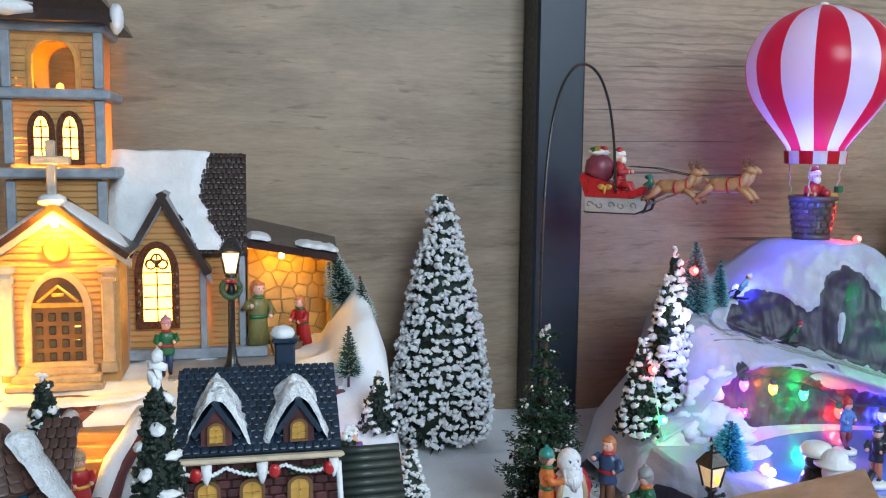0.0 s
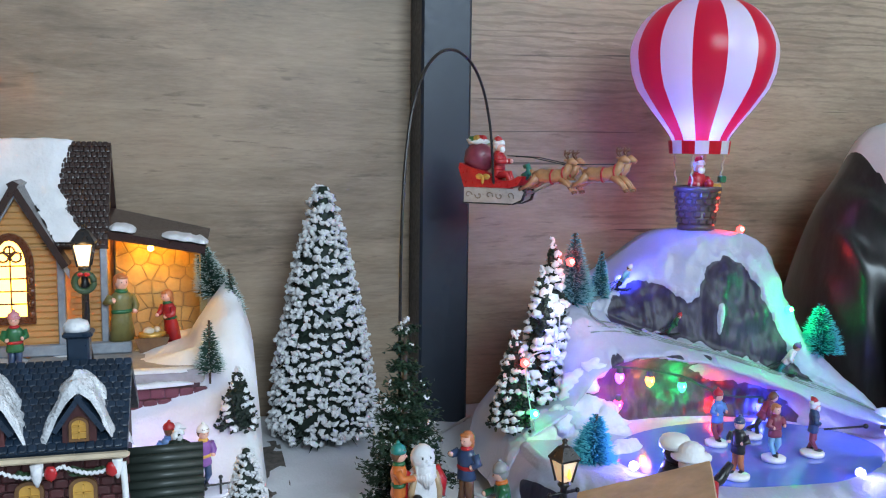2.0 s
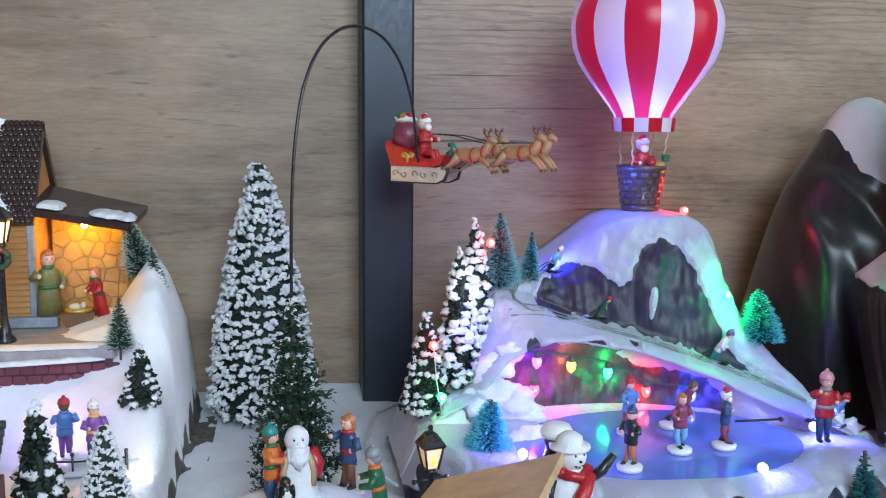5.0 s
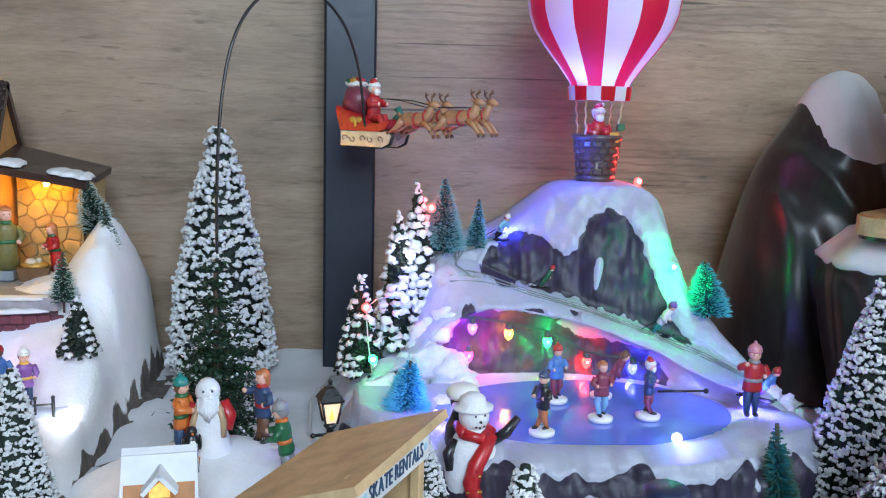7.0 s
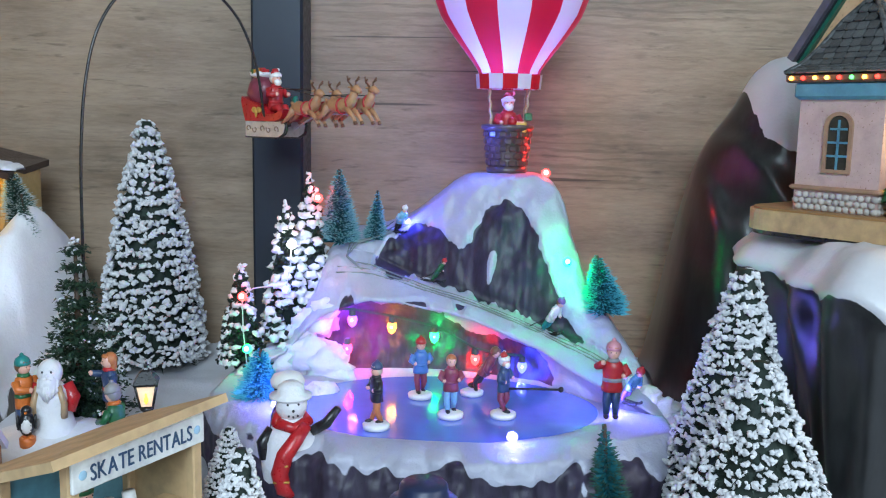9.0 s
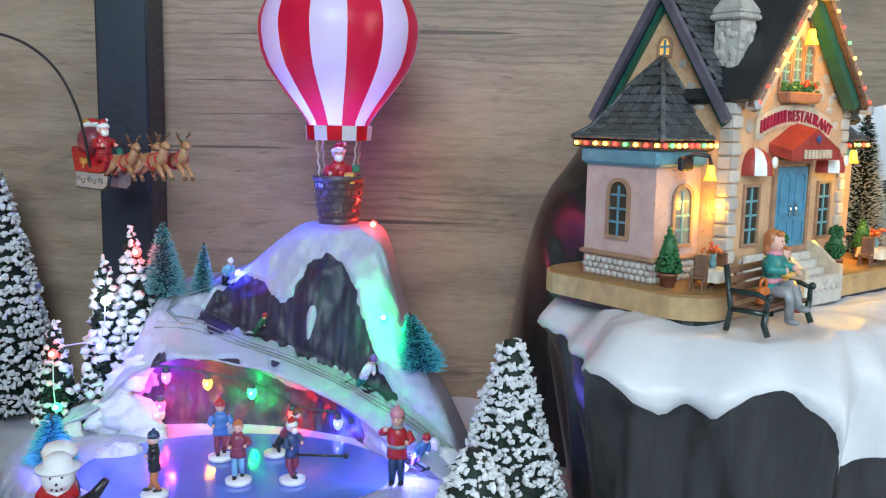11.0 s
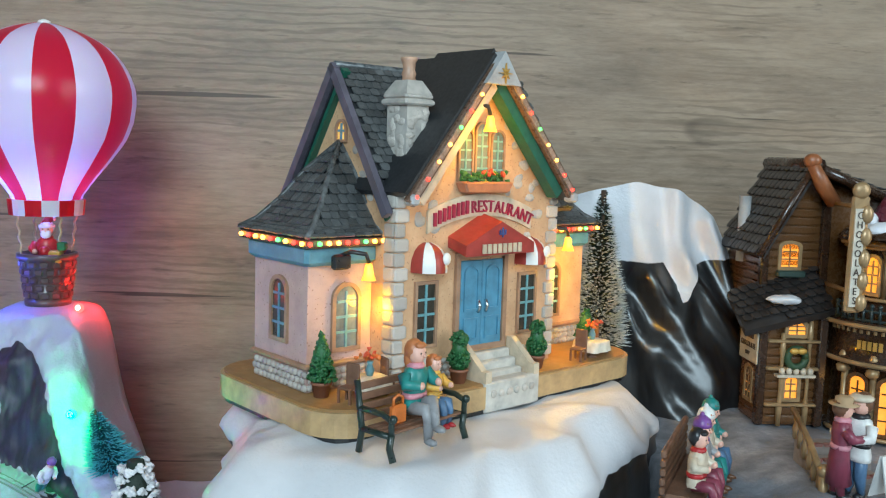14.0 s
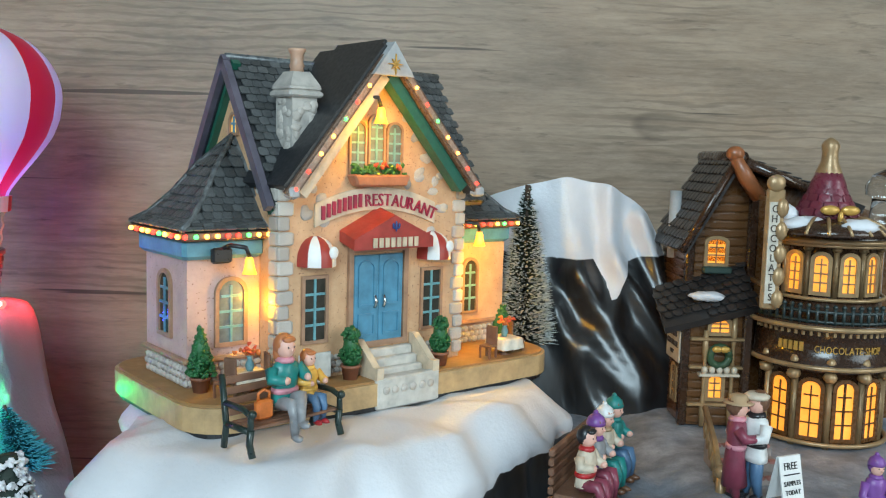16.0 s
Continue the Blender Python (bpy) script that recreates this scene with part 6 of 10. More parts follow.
wpart("wall_snow", snow_strip([(-0.05, 0.6345, 0.0825), (0.0, 0.634, 0.0835), (0.03, 0.634, 0.0845), (0.06, 0.635, 0.0855)], 0.0032, 0.0034, 2), SNOW, church)
wpart("retaining_wall", Shape().prism([(-0.158, 0.612), (-0.113, 0.6035), (-0.066, 0.612), (-0.066, 0.62), (-0.158, 0.62)], 0.05, 0.0915, "z"), MATS["mortar"], church)
flagstones("wall_stone", church, (-0.157, -0.067, 0.056, 0.0915), lambda u, w, d: (u, 0.6035 + 0.0085 * abs(u + 0.113) / 0.046 - d, w), REDSTONE, 9, 4, 23, gap=0.0002, deep=0.001)
wpart("wall_snow", snow_strip([(-0.155, 0.606, 0.0925), (-0.13, 0.602, 0.0915), (-0.105, 0.6, 0.0915), (-0.08, 0.603, 0.0925), (-0.066, 0.61, 0.0935)], 0.008, 0.0036, 9), SNOW, church)
# nave and its roof
wpart("nave_wall", Shape().prism([(0.708, 0.09), (0.782, 0.09), (0.782, 0.186), (0.745, 0.246), (0.708, 0.186)], -0.105, -0.004, "x"), SIDING, church)
wpart("nave_roof", slab_shape((-0.11, 0.699, 0.176), (0.0, 0.699, 0.176), (0.0, 0.745, 0.252), (-0.11, 0.745, 0.252), 0.005), BROWN_ROOF, church)
wpart("nave_roof", slab_shape((0.0, 0.791, 0.176), (-0.11, 0.791, 0.176), (-0.11, 0.745, 0.252), (0.0, 0.745, 0.252), 0.005), BROWN_ROOF, church)
ROOF_TILE = Shape().box((0, 0, 0), (1, 1, 1), bevel=0.16).mesh("roof_tile", BROWN_ROOF)
q0, q1 = Vector((0, 0.699, 0.176)), Vector((0, 0.745, 0.252))
rnd = random.Random(12)
for r in range(19):
    for i in range(9):
        c = q0.lerp(q1, (r + 0.5) / 19)
        ob = piece("roof_tile", ROOF_TILE, church, pose(-0.0352 + 0.0039 * (i + 0.5 * (r % 2)), c.y - 0.001, c.z + 0.0006, 62 + rnd.uniform(-7, 3), rnd.uniform(-4, 4), rnd.uniform(-4, 4)), (0.0035, 0.0043, 0.0019))
        ob.matrix_parent_inverse = church.matrix_basis.inverted()
s = Shape()
NXs, NYs = 34, 34
top = []
for j in range(NYs + 1):
    for i in range(NXs + 1):
        f, e = j / NYs, i / NXs
        x1 = interp(f, [0, 0.12, 0.3, 0.55, 0.8, 1], [-0.014, -0.0165, -0.024, -0.034, -0.030, -0.0253]) - 0.005 * noise.noise(Vector((f * 11, 0, 0))) - 0.002 * noise.noise(Vector((f * 31, 3, 0)))
        x = -0.105 + (x1 + 0.105) * e
        c = q0.lerp(q1, min(1.0, f * 1.02))
        k = min(1, min(e, 1 - e) * 9, min(f + 0.1, 1.05 - f) * 9)
        top.append((x, c.y - 0.004 * k, c.z + 0.0045 * k + lumpy((x, c.y, c.z), 60, 0.0015)))


def clear_of_gable(p):
    """Whether a spot of the nave's roof lies above the gable wing's own roof."""
    return p[2] > 0.2225 - abs(p[0] + 0.0615) * 1.757


s.add(top, [(j * (NXs + 1) + i, j * (NXs + 1) + i + 1, (j + 1) * (NXs + 1) + i + 1, (j + 1) * (NXs + 1) + i) for j in range(NYs) for i in range(NXs) if clear_of_gable(top[(j + 1) * (NXs + 1) + i + (1 if i < NXs / 2 else 0)])], 0, True)
wpart("roof_snow", s, SNOW, church)
# gable wing
G0, G1, GA, GZ, GE = -0.092, -0.031, -0.0615, 0.2185, 0.168
wpart("wing_wall", Shape().prism([(G0, 0.092), (G1, 0.092), (G1, GE), (GA, GZ), (G0, GE)], 0.7005, 0.74), SIDING, church)
boards(G0, G1, 0.7, 0.1, GZ - 0.006, span=lambda z: (G0, G1) if z < GE else (G0 + (GA - G0) * (z - GE) / (GZ - GE), G1 + (GA - G1) * (z - GE) / (GZ - GE)))
wpart("wing_base", Shape().box((-0.04, 0.698, 0.1), (0.11, 0.01, 0.008), bevel=0.001), TRIM, church)
for sx, ex, ez in ((-1, -0.0965, 0.163), (1, -0.0265, 0.163)):
    a, b = Vector((GA, 0.692, 0.2245)), Vector((ex, 0.692, ez))
    if sx > 0:
        wpart("wing_roof", slab_shape((b.x, 0.69, b.z), (b.x, 0.745, b.z), (a.x, 0.745, a.z), (a.x, 0.69, a.z), 0.005), BROWN_ROOF, church)
    else:
        wpart("wing_roof", slab_shape((a.x, 0.6893, a.z), (a.x, 0.745, a.z), (b.x, 0.745, b.z), (b.x, 0.6893, b.z), 0.005), BROWN_ROOF, church)
    wpart("bargeboard", Shape().prism([(a.x, a.z - 0.005), (b.x, b.z - 0.004), (b.x, b.z - 0.010), (a.x, a.z - 0.0125)][::sx], 0.693, 0.697), TRIM, church)
for x in (G0 + 0.002, G1 - 0.002):
    wpart("corner_board", Shape().box((x, 0.6985, 0.134), (0.005, 0.005, 0.07), bevel=0.0006), TRIM, church)
CHURCH_GLASS = mat("church_glow", (0.9, 0.7, 0.3), 0.4, emit=(1.0, 0.47, 0.06), power=7.5, vary=0.2, stains=140)
LEAD = paint("brown_tracery", (0.11, 0.032, 0.012), 0.28, coat=0.4)


def church_window(m, w, h, arch, cols=2, rows=5, frame=LEAD):
    win = window(church, m, w, h, arch, cols, rows, frame, LEAD, CHURCH_GLASS, 0.0042, 0.001)
    for o in (win, *win.children):
        if o.parent is church:
            o.matrix_parent_inverse = church.matrix_basis.inverted()
    return win


church_window(pose(-0.0665, 0.6975, 0.1215), 0.029, 0.064, 0.022, 2, 6)
wpart("carved_frame", moved(frame_shape(0.032, 0.0665, 0.0235, 0.0022, -0.0028, 0.0006, 12), pose(-0.0665, 0.6975, 0.1202)), LEAD, church, "carved dark brown window surround")
for i in range(9):
    wpart("carved_leaf", Shape().ball((-0.0665 + 0.0138 * (-1 if i % 2 else 1), 0.695, 0.127 + i * 0.0042), (0.0022, 0.0016, 0.0034), 0, 8, 5, 0.15, i), LEAD, church)
for k in range(3):
    wpart("tracery_foil", Shape().tube([(-0.0665 + 0.0036 * math.cos(a) + (k - 1) * 0.0042, 0.6955, 0.1735 - 0.0042 * abs(k - 1) + 0.0036 * math.sin(a)) for a in [i * math.pi / 6 for i in range(13)]], 0.0008, 0, 6), LEAD, church)
# right bit of wall beside the lamp
wpart("corner_board", Shape().box((-0.004, 0.706, 0.14), (0.005, 0.006, 0.09), bevel=0.0006), TRIM, church)
boards(-0.028, -0.006, 0.7075, 0.1, 0.18)
# tower
TX0, TX1, TY0, TY1 = -0.168, -0.1, 0.69, 0.752
wpart("tower_wall", Shape().box(((TX0 + TX1) / 2, (TY0 + TY1) / 2, 0.19), (TX1 - TX0 - 0.006, TY1 - TY0 - 0.006, 0.2)), SIDING, church)
for z0, z1 in ((0.1, 0.231), (0.244, 0.29)):
    boards(TX0 + 0.006, TX1 - 0.006, TY0 + 0.0022, z0, z1)
s = Shape()
hole = arch_outline(0.029, 0.036, 0.0145, 12)
hole = [(x - 0.1335, z + 0.297) for x, z in hole]
for yy in (TY0 + 0.0025, TY1 - 0.0065):
    x0, x1, z0, z1 = TX0 + 0.003, TX1 - 0.003, 0.292, 0.343
    sh = Shape()
    inner = [hole[0]] + [hole[1]] + hole[2:]
    k = len(inner)
    rim = []
    cx, cz = -0.1335, 0.318
    for hx, hz in inner:
        dx, dz = hx - cx, hz - cz
        f = min((x1 - cx) / abs(dx) if abs(dx) > 1e-6 else 99, (z1 - cz if dz > 0 else cz - z0) / abs(dz) if abs(dz) > 1e-6 else 99)
        rim.append((min(x1, max(x0, cx + dx * f)), min(z1, max(z0, cz + dz * f))))
    sh.v = [(x, y, z) for y in (yy, yy + 0.004) for ring in (inner, rim) for x, z in ring]
    for n in range(k):
        m = (n + 1) % k
        sh.f += [(n, m, k + m, k + n), (2 * k + m, 2 * k + n, 3 * k + n, 3 * k + m), (m, n, 2 * k + n, 2 * k + m)]
    sh.m, sh.s = [0] * len(sh.f), [False] * len(sh.f)
    wpart("belfry_front" if yy < 0.7 else "belfry_back", sh, SIDING, church, "belfry wall with an arched opening")
for k in range(9):
    z = 0.297 + k * 0.0052
    half = 0.0185 if z < 0.324 else (0.0175 if z < 0.333 else 0.0)
    for a, b in (((TX0 + 0.006, -0.1335 - half), (-0.1335 + half, TX1 - 0.006)) if half else ((TX0 + 0.006, TX1 - 0.006),)):
        ob = wpart("siding_board", Shape().box(((a + b) / 2, TY0 + 0.0022, z), (b - a, 0.0013, 0.0047), bevel=0.0003), SIDING, church)
for xx in (TX0 + 0.005, TX1 - 0.005):
    wpart("belfry_side", Shape().box((xx, (TY0 + TY1) / 2, 0.3175), (0.004, TY1 - TY0 - 0.01, 0.05)), SIDING, church)
wpart("belfry_arch", moved(frame_shape(0.035, 0.041, 0.0175, 0.003, -0.002, 0.001, 12), pose(-0.1335, TY0 + 0.003, 0.2945)), paint("ochre_arch", (0.55, 0.26, 0.06), 0.4), church)
for x in (TX0 + 0.003, TX1 - 0.003):
    for z0, z1 in ((0.094, 0.232), (0.244, 0.29), (0.298, 0.344)):
        wpart("corner_board", Shape().box((x, TY0 + 0.002, (z0 + z1) / 2), (0.0065, 0.0065, z1 - z0), bevel=0.0008), TRIM, church)
for z, g in ((0.2375, 0.008), (0.294, 0.005), (0.3415, 0.003)):
    wpart("cornice", Shape().box(((TX0 + TX1) / 2, (TY0 + TY1) / 2, z), (TX1 - TX0 + g * 2, TY1 - TY0 + g * 2, 0.0075), bevel=0.0015), TRIM, church)
s = Shape()
CX, CY = (TX0 + TX1) / 2, (TY0 + TY1) / 2
for r, z in ((0.047, 0.344), (0.043, 0.352), (0.034, 0.362), (0.026, 0.378), (0.012, 0.42), (0.002, 0.45)):
    s.v += [(CX + sx * r, CY + sy * r, z) for sx, sy in ((-1, -1), (1, -1), (1, 1), (-1, 1))]
s.f = [(r * 4 + i, r * 4 + (i + 1) % 4, r * 4 + 4 + (i + 1) % 4, r * 4 + 4 + i) for r in range(5) for i in range(4)] + [(3, 2, 1, 0)]
s.m, s.s = [0] * len(s.f), [False] * len(s.f)
wpart("spire", s, BROWN_ROOF, church)
wpart("spire_snow", Shape().ball((CX - 0.03, CY - 0.044, 0.352), (0.022, 0.008, 0.006), 0, 12, 6, 0.2, 3), SNOW, church)
wpart("spire_snow", Shape().ball((CX + 0.046, CY - 0.04, 0.347), (0.005, 0.008, 0.011), 0, 10, 6, 0.15, 4), SNOW, church)
for x in (-0.143, -0.1235):
    church_window(pose(x, TY0 + 0.0015, 0.2435), 0.0185, 0.039, 0.014, 2, 4)
wpart("bell_lamp", Shape().ball((-0.131, 0.7, 0.2995), 0.0028, 0, 10, 6), WARM, church)
# porch
TANW = paint("tan_siding_trim", (0.46, 0.32, 0.18), 0.5)
PX, PY = -0.1265, 0.645
PW = 0.0385
wpart("porch_wall", Shape().prism([(PX - PW, 0.092), (PX + PW, 0.092), (PX + PW, 0.18), (PX, 0.2115), (PX - PW, 0.18)], PY + 0.001, 0.69), SIDING, church)
boards(0, 0, PY, 0.106, 0.206, span=lambda z: (PX - PW, PX + PW) if z < 0.18 else (PX - PW * (0.2115 - z) / 0.0315, PX + PW * (0.2115 - z) / 0.0315))
for k in range(18):
    wpart("siding_board", Shape().box((PX + PW + 0.0006, 0.667, 0.097 + k * 0.0046), (0.0014, 0.04, 0.0044)), SIDING, church)
for sx in (-1, 1):
    a, b = (PX, 0.2195), (PX + sx * 0.0485, 0.184)
    yf = PY - 0.009 - 0.0002 * sx
    q = [(b[0], yf, b[1]), (b[0], 0.69, b[1]), (a[0], 0.69, a[1]), (a[0], yf, a[1])]
    wpart("porch_roof", slab_shape(*(q if sx > 0 else [q[3], q[2], q[1], q[0]]), 0.0045), BROWN_ROOF, church)
    wpart("porch_board", Shape().prism([(a[0], a[1] - 0.005), (b[0], b[1] - 0.004), (b[0], b[1] - 0.0095), (a[0], a[1] - 0.012)][::sx], PY - 0.006, PY - 0.002), TRIM, church)
    wpart("porch_snow", snow_strip([(a[0], PY + 0.014, a[1] + 0.0005), ((a[0] + b[0]) / 2, PY + 0.012, (a[1] + b[1]) / 2 + 0.0005), (b[0] - sx * 0.004, PY + 0.01, b[1] + 0.003)], 0.017, 0.0036, 3 + sx), SNOW, church)
    col = wpart("pilaster", Shape().box((PX + sx * (PW - 0.006), PY - 0.0025, 0.137), (0.0085, 0.005, 0.07), bevel=0.0008).box((PX + sx * (PW - 0.006), PY - 0.003, 0.1735), (0.0125, 0.008, 0.005), bevel=0.001).box((PX + sx * (PW - 0.006), PY - 0.003, 0.1665), (0.011, 0.007, 0.003)).box((PX + sx * (PW - 0.006), PY - 0.003, 0.105), (0.0115, 0.008, 0.008), bevel=0.001), TRIM if sx < 0 else TANW, church)
wpart("door_surround", moved(frame_shape(0.044, 0.068, 0.03, 0.0045, -0.004, 0.001, 14), pose(PX, PY, 0.105)), TANW, church)
dr = wpart("church_door", Shape().prism([(x + PX, z + 0.106) for x, z in arch_outline(0.036, 0.062, 0.026, 12)], PY - 0.0016, PY - 0.0004), DOORWOOD, church, "brown panelled double door under a carved arch")
for i in range(4):
    for j in range(4):
        ob = part("panel", Shape().box((PX - 0.0125 + i * 0.0083, PY - 0.002, 0.113 + j * 0.0092), (0.0048, 0.0016, 0.0058), bevel=0.0006), GLASS_DARK, dr)
ob = part("fan_tracery", Shape().tube([(PX - 0.013, PY - 0.0025, 0.151), (PX, PY - 0.0025, 0.162), (PX + 0.013, PY - 0.0025, 0.151)], 0.0012, n=6).lathe([(0.004, -0.001), (0.004, 0.001)], (PX, PY - 0.002, 0.156), 10).box((PX, PY - 0.0025, 0.149), (0.033, 0.0025, 0.003)), GOLD, dr)
s = Shape()
s.t = pose(PX, PY - 0.0015, 0.187, 90)
s.lathe([(0.0085, -0.001), (0.009, 0.001), (0.0065, 0.0015), (0.006, 0.0005), (0.003, 0.002), (0.001, 0.0022)], n=20)
wpart("rosette", s, GOLD, church)
for k in range(3):
    wpart("step", Shape().box((PX, PY - 0.006 - k * 0.006, 0.1045 - k * 0.0042), (0.05 + k * 0.006, 0.012, 0.0045), bevel=0.0008), TANW, church)
s = Shape().box((PX - 0.001, PY - 0.004, 0.24), (0.006, 0.004, 0.042), bevel=0.0008).box((PX - 0.001, PY - 0.004, 0.2475), (0.025, 0.0048, 0.0058), bevel=0.0008)
wpart("cross", s, paint("cross_stone", (0.42, 0.38, 0.33), 0.6), church)
wpart("cross_snow", Shape().ball((PX - 0.001, PY - 0.004, 0.2205), (0.0095, 0.006, 0.0045), 0, 12, 6, 0.1), SNOW, church)
# grotto
GROT = mat("grotto_stone", (0.40, 0.28, 0.11), 0.6, vary=0.3, stains=90, grain=400, spread=0.14)
wpart("grotto_wall", Shape().prism([(0.0, 0.094), (0.066, 0.094), (0.066, 0.178), (0.0, 0.192)], 0.754, 0.765), paint("grotto_mortar", (0.26, 0.19, 0.09), 0.7), church)
flagstones("grotto_stone", church, (0.0, 0.066, 0.096, 0.188), lambda u, w, d: (u, 0.7536 - d, w), GROT, 6, 8, 21, lambda u, w: w < 0.192 - 0.21 * u)
flagstones("grotto_stone", church, (0.706, 0.754, 0.096, 0.172), lambda u, w, d: (0.066 - d, u, w), GROT, 4, 7, 22)
wpart("grotto_side", Shape().box((0.0685, 0.735, 0.135), (0.004, 0.045, 0.082)), GROT, church)
wpart("grotto_roof", slab_shape((-0.004, 0.703, 0.187), (0.07, 0.703, 0.174), (0.074, 0.768, 0.182), (-0.004, 0.768, 0.2), 0.006), BROWN_ROOF, church)
for f0, f1 in ((0.0, 0.26), (0.52, 1.0)):
    wpart("grotto_snow", snow_strip([(0.072 * (f0 + (f1 - f0) * t), 0.72, 0.1885 - 0.0125 * (f0 + (f1 - f0) * t)) for t in (0, 0.33, 0.66, 1)], 0.019, 0.0042, f0 * 7), SNOW, church)
wpart("grotto_lamp", Shape().ball((0.0276, 0.7415, 0.169), 0.0026, 0, 12, 8), mat("white_hot_lamp", (1, 0.9, 0.6), 0.4, emit=(1.0, 0.62, 0.15), power=14.0), church)
bulb_light("grotto_glow", (0.0276, 0.733, 0.166), 0.10, (1.0, 0.46, 0.03), 0.003)
wpart("porch_lamp", Shape().ball((PX, PY - 0.004, 0.2045), 0.0026, 0, 12, 8), MATS["white_hot_lamp"], church)
bulb_light("porch_glow", (PX, PY - 0.014, 0.2035), 0.62, (1.0, 0.40, 0.015), 0.003)
# Added lamp with no bulb, out of view, that brightens the porch front.
bulb_light("porch_foot_glow", (-0.178, 0.618, 0.125), 0.42, (1.0, 0.45, 0.03), 0.003)
bulb_light("tower_lamp_glow", (-0.142, 0.7, 0.258), 0.3, (1.0, 0.5, 0.12), 0.006)
bulb_light("nave_lamp_glow", (-0.0615, 0.722, 0.165), 0.9, (1.0, 0.5, 0.12), 0.006)
bulb_light("belfry_glow", (-0.131, 0.706, 0.304), 0.22, (1.0, 0.4, 0.03), 0.003)
figure("standing nativity figure in a long olive robe", (0.008, 0.703, 0.0955), 0.057, 30, "olive", "olive", hair="ginger", long_coat=True, long_hair=True, scarf="green", arms=((0.3, 0.5), (0.4, -0.2)))
figure("kneeling nativity figure in red with a green veil", (0.045, 0.712, 0.0955), 0.044, -55, "red", "red", hair="ginger", long_coat=True, long_hair=True, scarf="green", lean=8, arms=((0.7, 0.1), (0.7, 0.1)))
solo("manger", Shape().prism([(-0.009, 0.0), (0.009, 0.0), (0.0125, 0.011), (-0.0125, 0.011)], -0.006, 0.006).ball((0, 0, 0.012), (0.011, 0.0065, 0.0035), 1, 12, 6, 0.2, 2).ball((-0.002, -0.002, 0.0155), (0.0045, 0.003, 0.003), 2).ball((0.004, -0.002, 0.0165), 0.0025, 2), [DOORWOOD, GOLD, cloth("cream")], "small wooden manger filled with golden straw", "manger", (0.029, 0.7, 0.0955), 8)
figure("small carol singer in a green coat and pink hat", (-0.057, 0.652, 0.0945), 0.04, 10, "green", "navy", hat="pink", scarf="red", arms=((0.7, 0.1), (0.7, 0.2)))


def street_lamp(label, place, h, wreath_at=0.62, turn=0.0):
    t = thing("street_lamp", label, "street lamp", place, turn)
    k = h / 0.1
    part("post", Shape().lathe([(0.0075 * k, 0), (0.007 * k, 0.003 * k), (0.0045 * k, 0.006 * k), (0.0035 * k, 0.012 * k), (0.0026 * k, 0.018 * k), (0.0024 * k, 0.055 * k), (0.0036 * k, 0.057 * k), (0.0024 * k, 0.06 * k), (0.0024 * k, 0.066 * k), (0.0045 * k, 0.0685 * k), (0.003 * k, 0.0705 * k)], n=14), BLACK, t)
    if h < 0.09:
        part("crossbar", Shape().tube([(-0.011 * k, 0, 0.0625 * k), (0.011 * k, 0, 0.0625 * k)], 0.0012 * k).ball((-0.0115 * k, 0, 0.0625 * k), 0.0018 * k).ball((0.0115 * k, 0, 0.0625 * k), 0.0018 * k), BLACK, t)
    lan = part("lantern_frame", Shape(), BLACK, t)
    s = Shape()
    for i in range(4):
        a = math.pi / 4 + i * math.pi / 2
        s.tube([(0.0055 * k * math.cos(a), 0.0055 * k * math.sin(a), 0.0705 * k), (0.0092 * k * math.cos(a), 0.0092 * k * math.sin(a), 0.0855 * k)], 0.0008 * k, n=6)
    s.t = pose(0, 0, 0, 0, 0, 45)
    s.lathe([(0.0105 * k, 0.0855 * k), (0.0112 * k, 0.087 * k), (0.0045 * k, 0.0945 * k), (0.002 * k, 0.0955 * k), (0.0014 * k, 0.0965 * k), (0.002 * k, 0.0985 * k), (0.0006 * k, 0.1 * k)], n=4, smooth=False)
    lan.data = s.mesh("lantern_frame", BLACK)
    s = Shape()
    s.t = pose(0, 0, 0, 0, 0, 45)
    s.lathe([(0.0046 * k, 0.071 * k), (0.0084 * k, 0.085 * k)], n=4, smooth=False)
    part("glass", s, mat("lantern_glass" if h > 0.09 else "dim_lantern_glass", (0.85, 0.72, 0.55), 0.3, emit=(1.0, 0.62, 0.25), power=2.0 if h > 0.09 else 0.35), lan, "frosted panes lit warm")
    if h < 0.09:
        part("flame", Shape().lathe([(0.0004 * k, 0.0735 * k), (0.0014 * k, 0.0755 * k), (0.0011 * k, 0.0775 * k), (0.0002 * k, 0.081 * k)], (0, -0.0058 * k, 0), 10), mat("orange_flame", (1.0, 0.5, 0.1), 0.5, emit=(1.0, 0.33, 0.03), power=2.5), lan)
    part("wreath", Shape().tube([(0.0062 * k * math.cos(a), -0.0035 * k, wreath_at * h + 0.0062 * k * math.sin(a)) for a in [i * math.pi / 8 for i in range(17)]], 0.0022 * k, 0, 7), MATS.get("wreath_green") or paint("wreath_green", (0.03, 0.07, 0.03), 0.6), t, "green wreath with a red bow")
    part("bow", Shape().ball((-0.002 * k, -0.0058 * k, wreath_at * h + 0.0055 * k), (0.0022 * k, 0.001 * k, 0.0014 * k)).ball((0.002 * k, -0.0058 * k, wreath_at * h + 0.0055 * k), (0.0022 * k, 0.001 * k, 0.0014 * k)), RED, t)
    return t


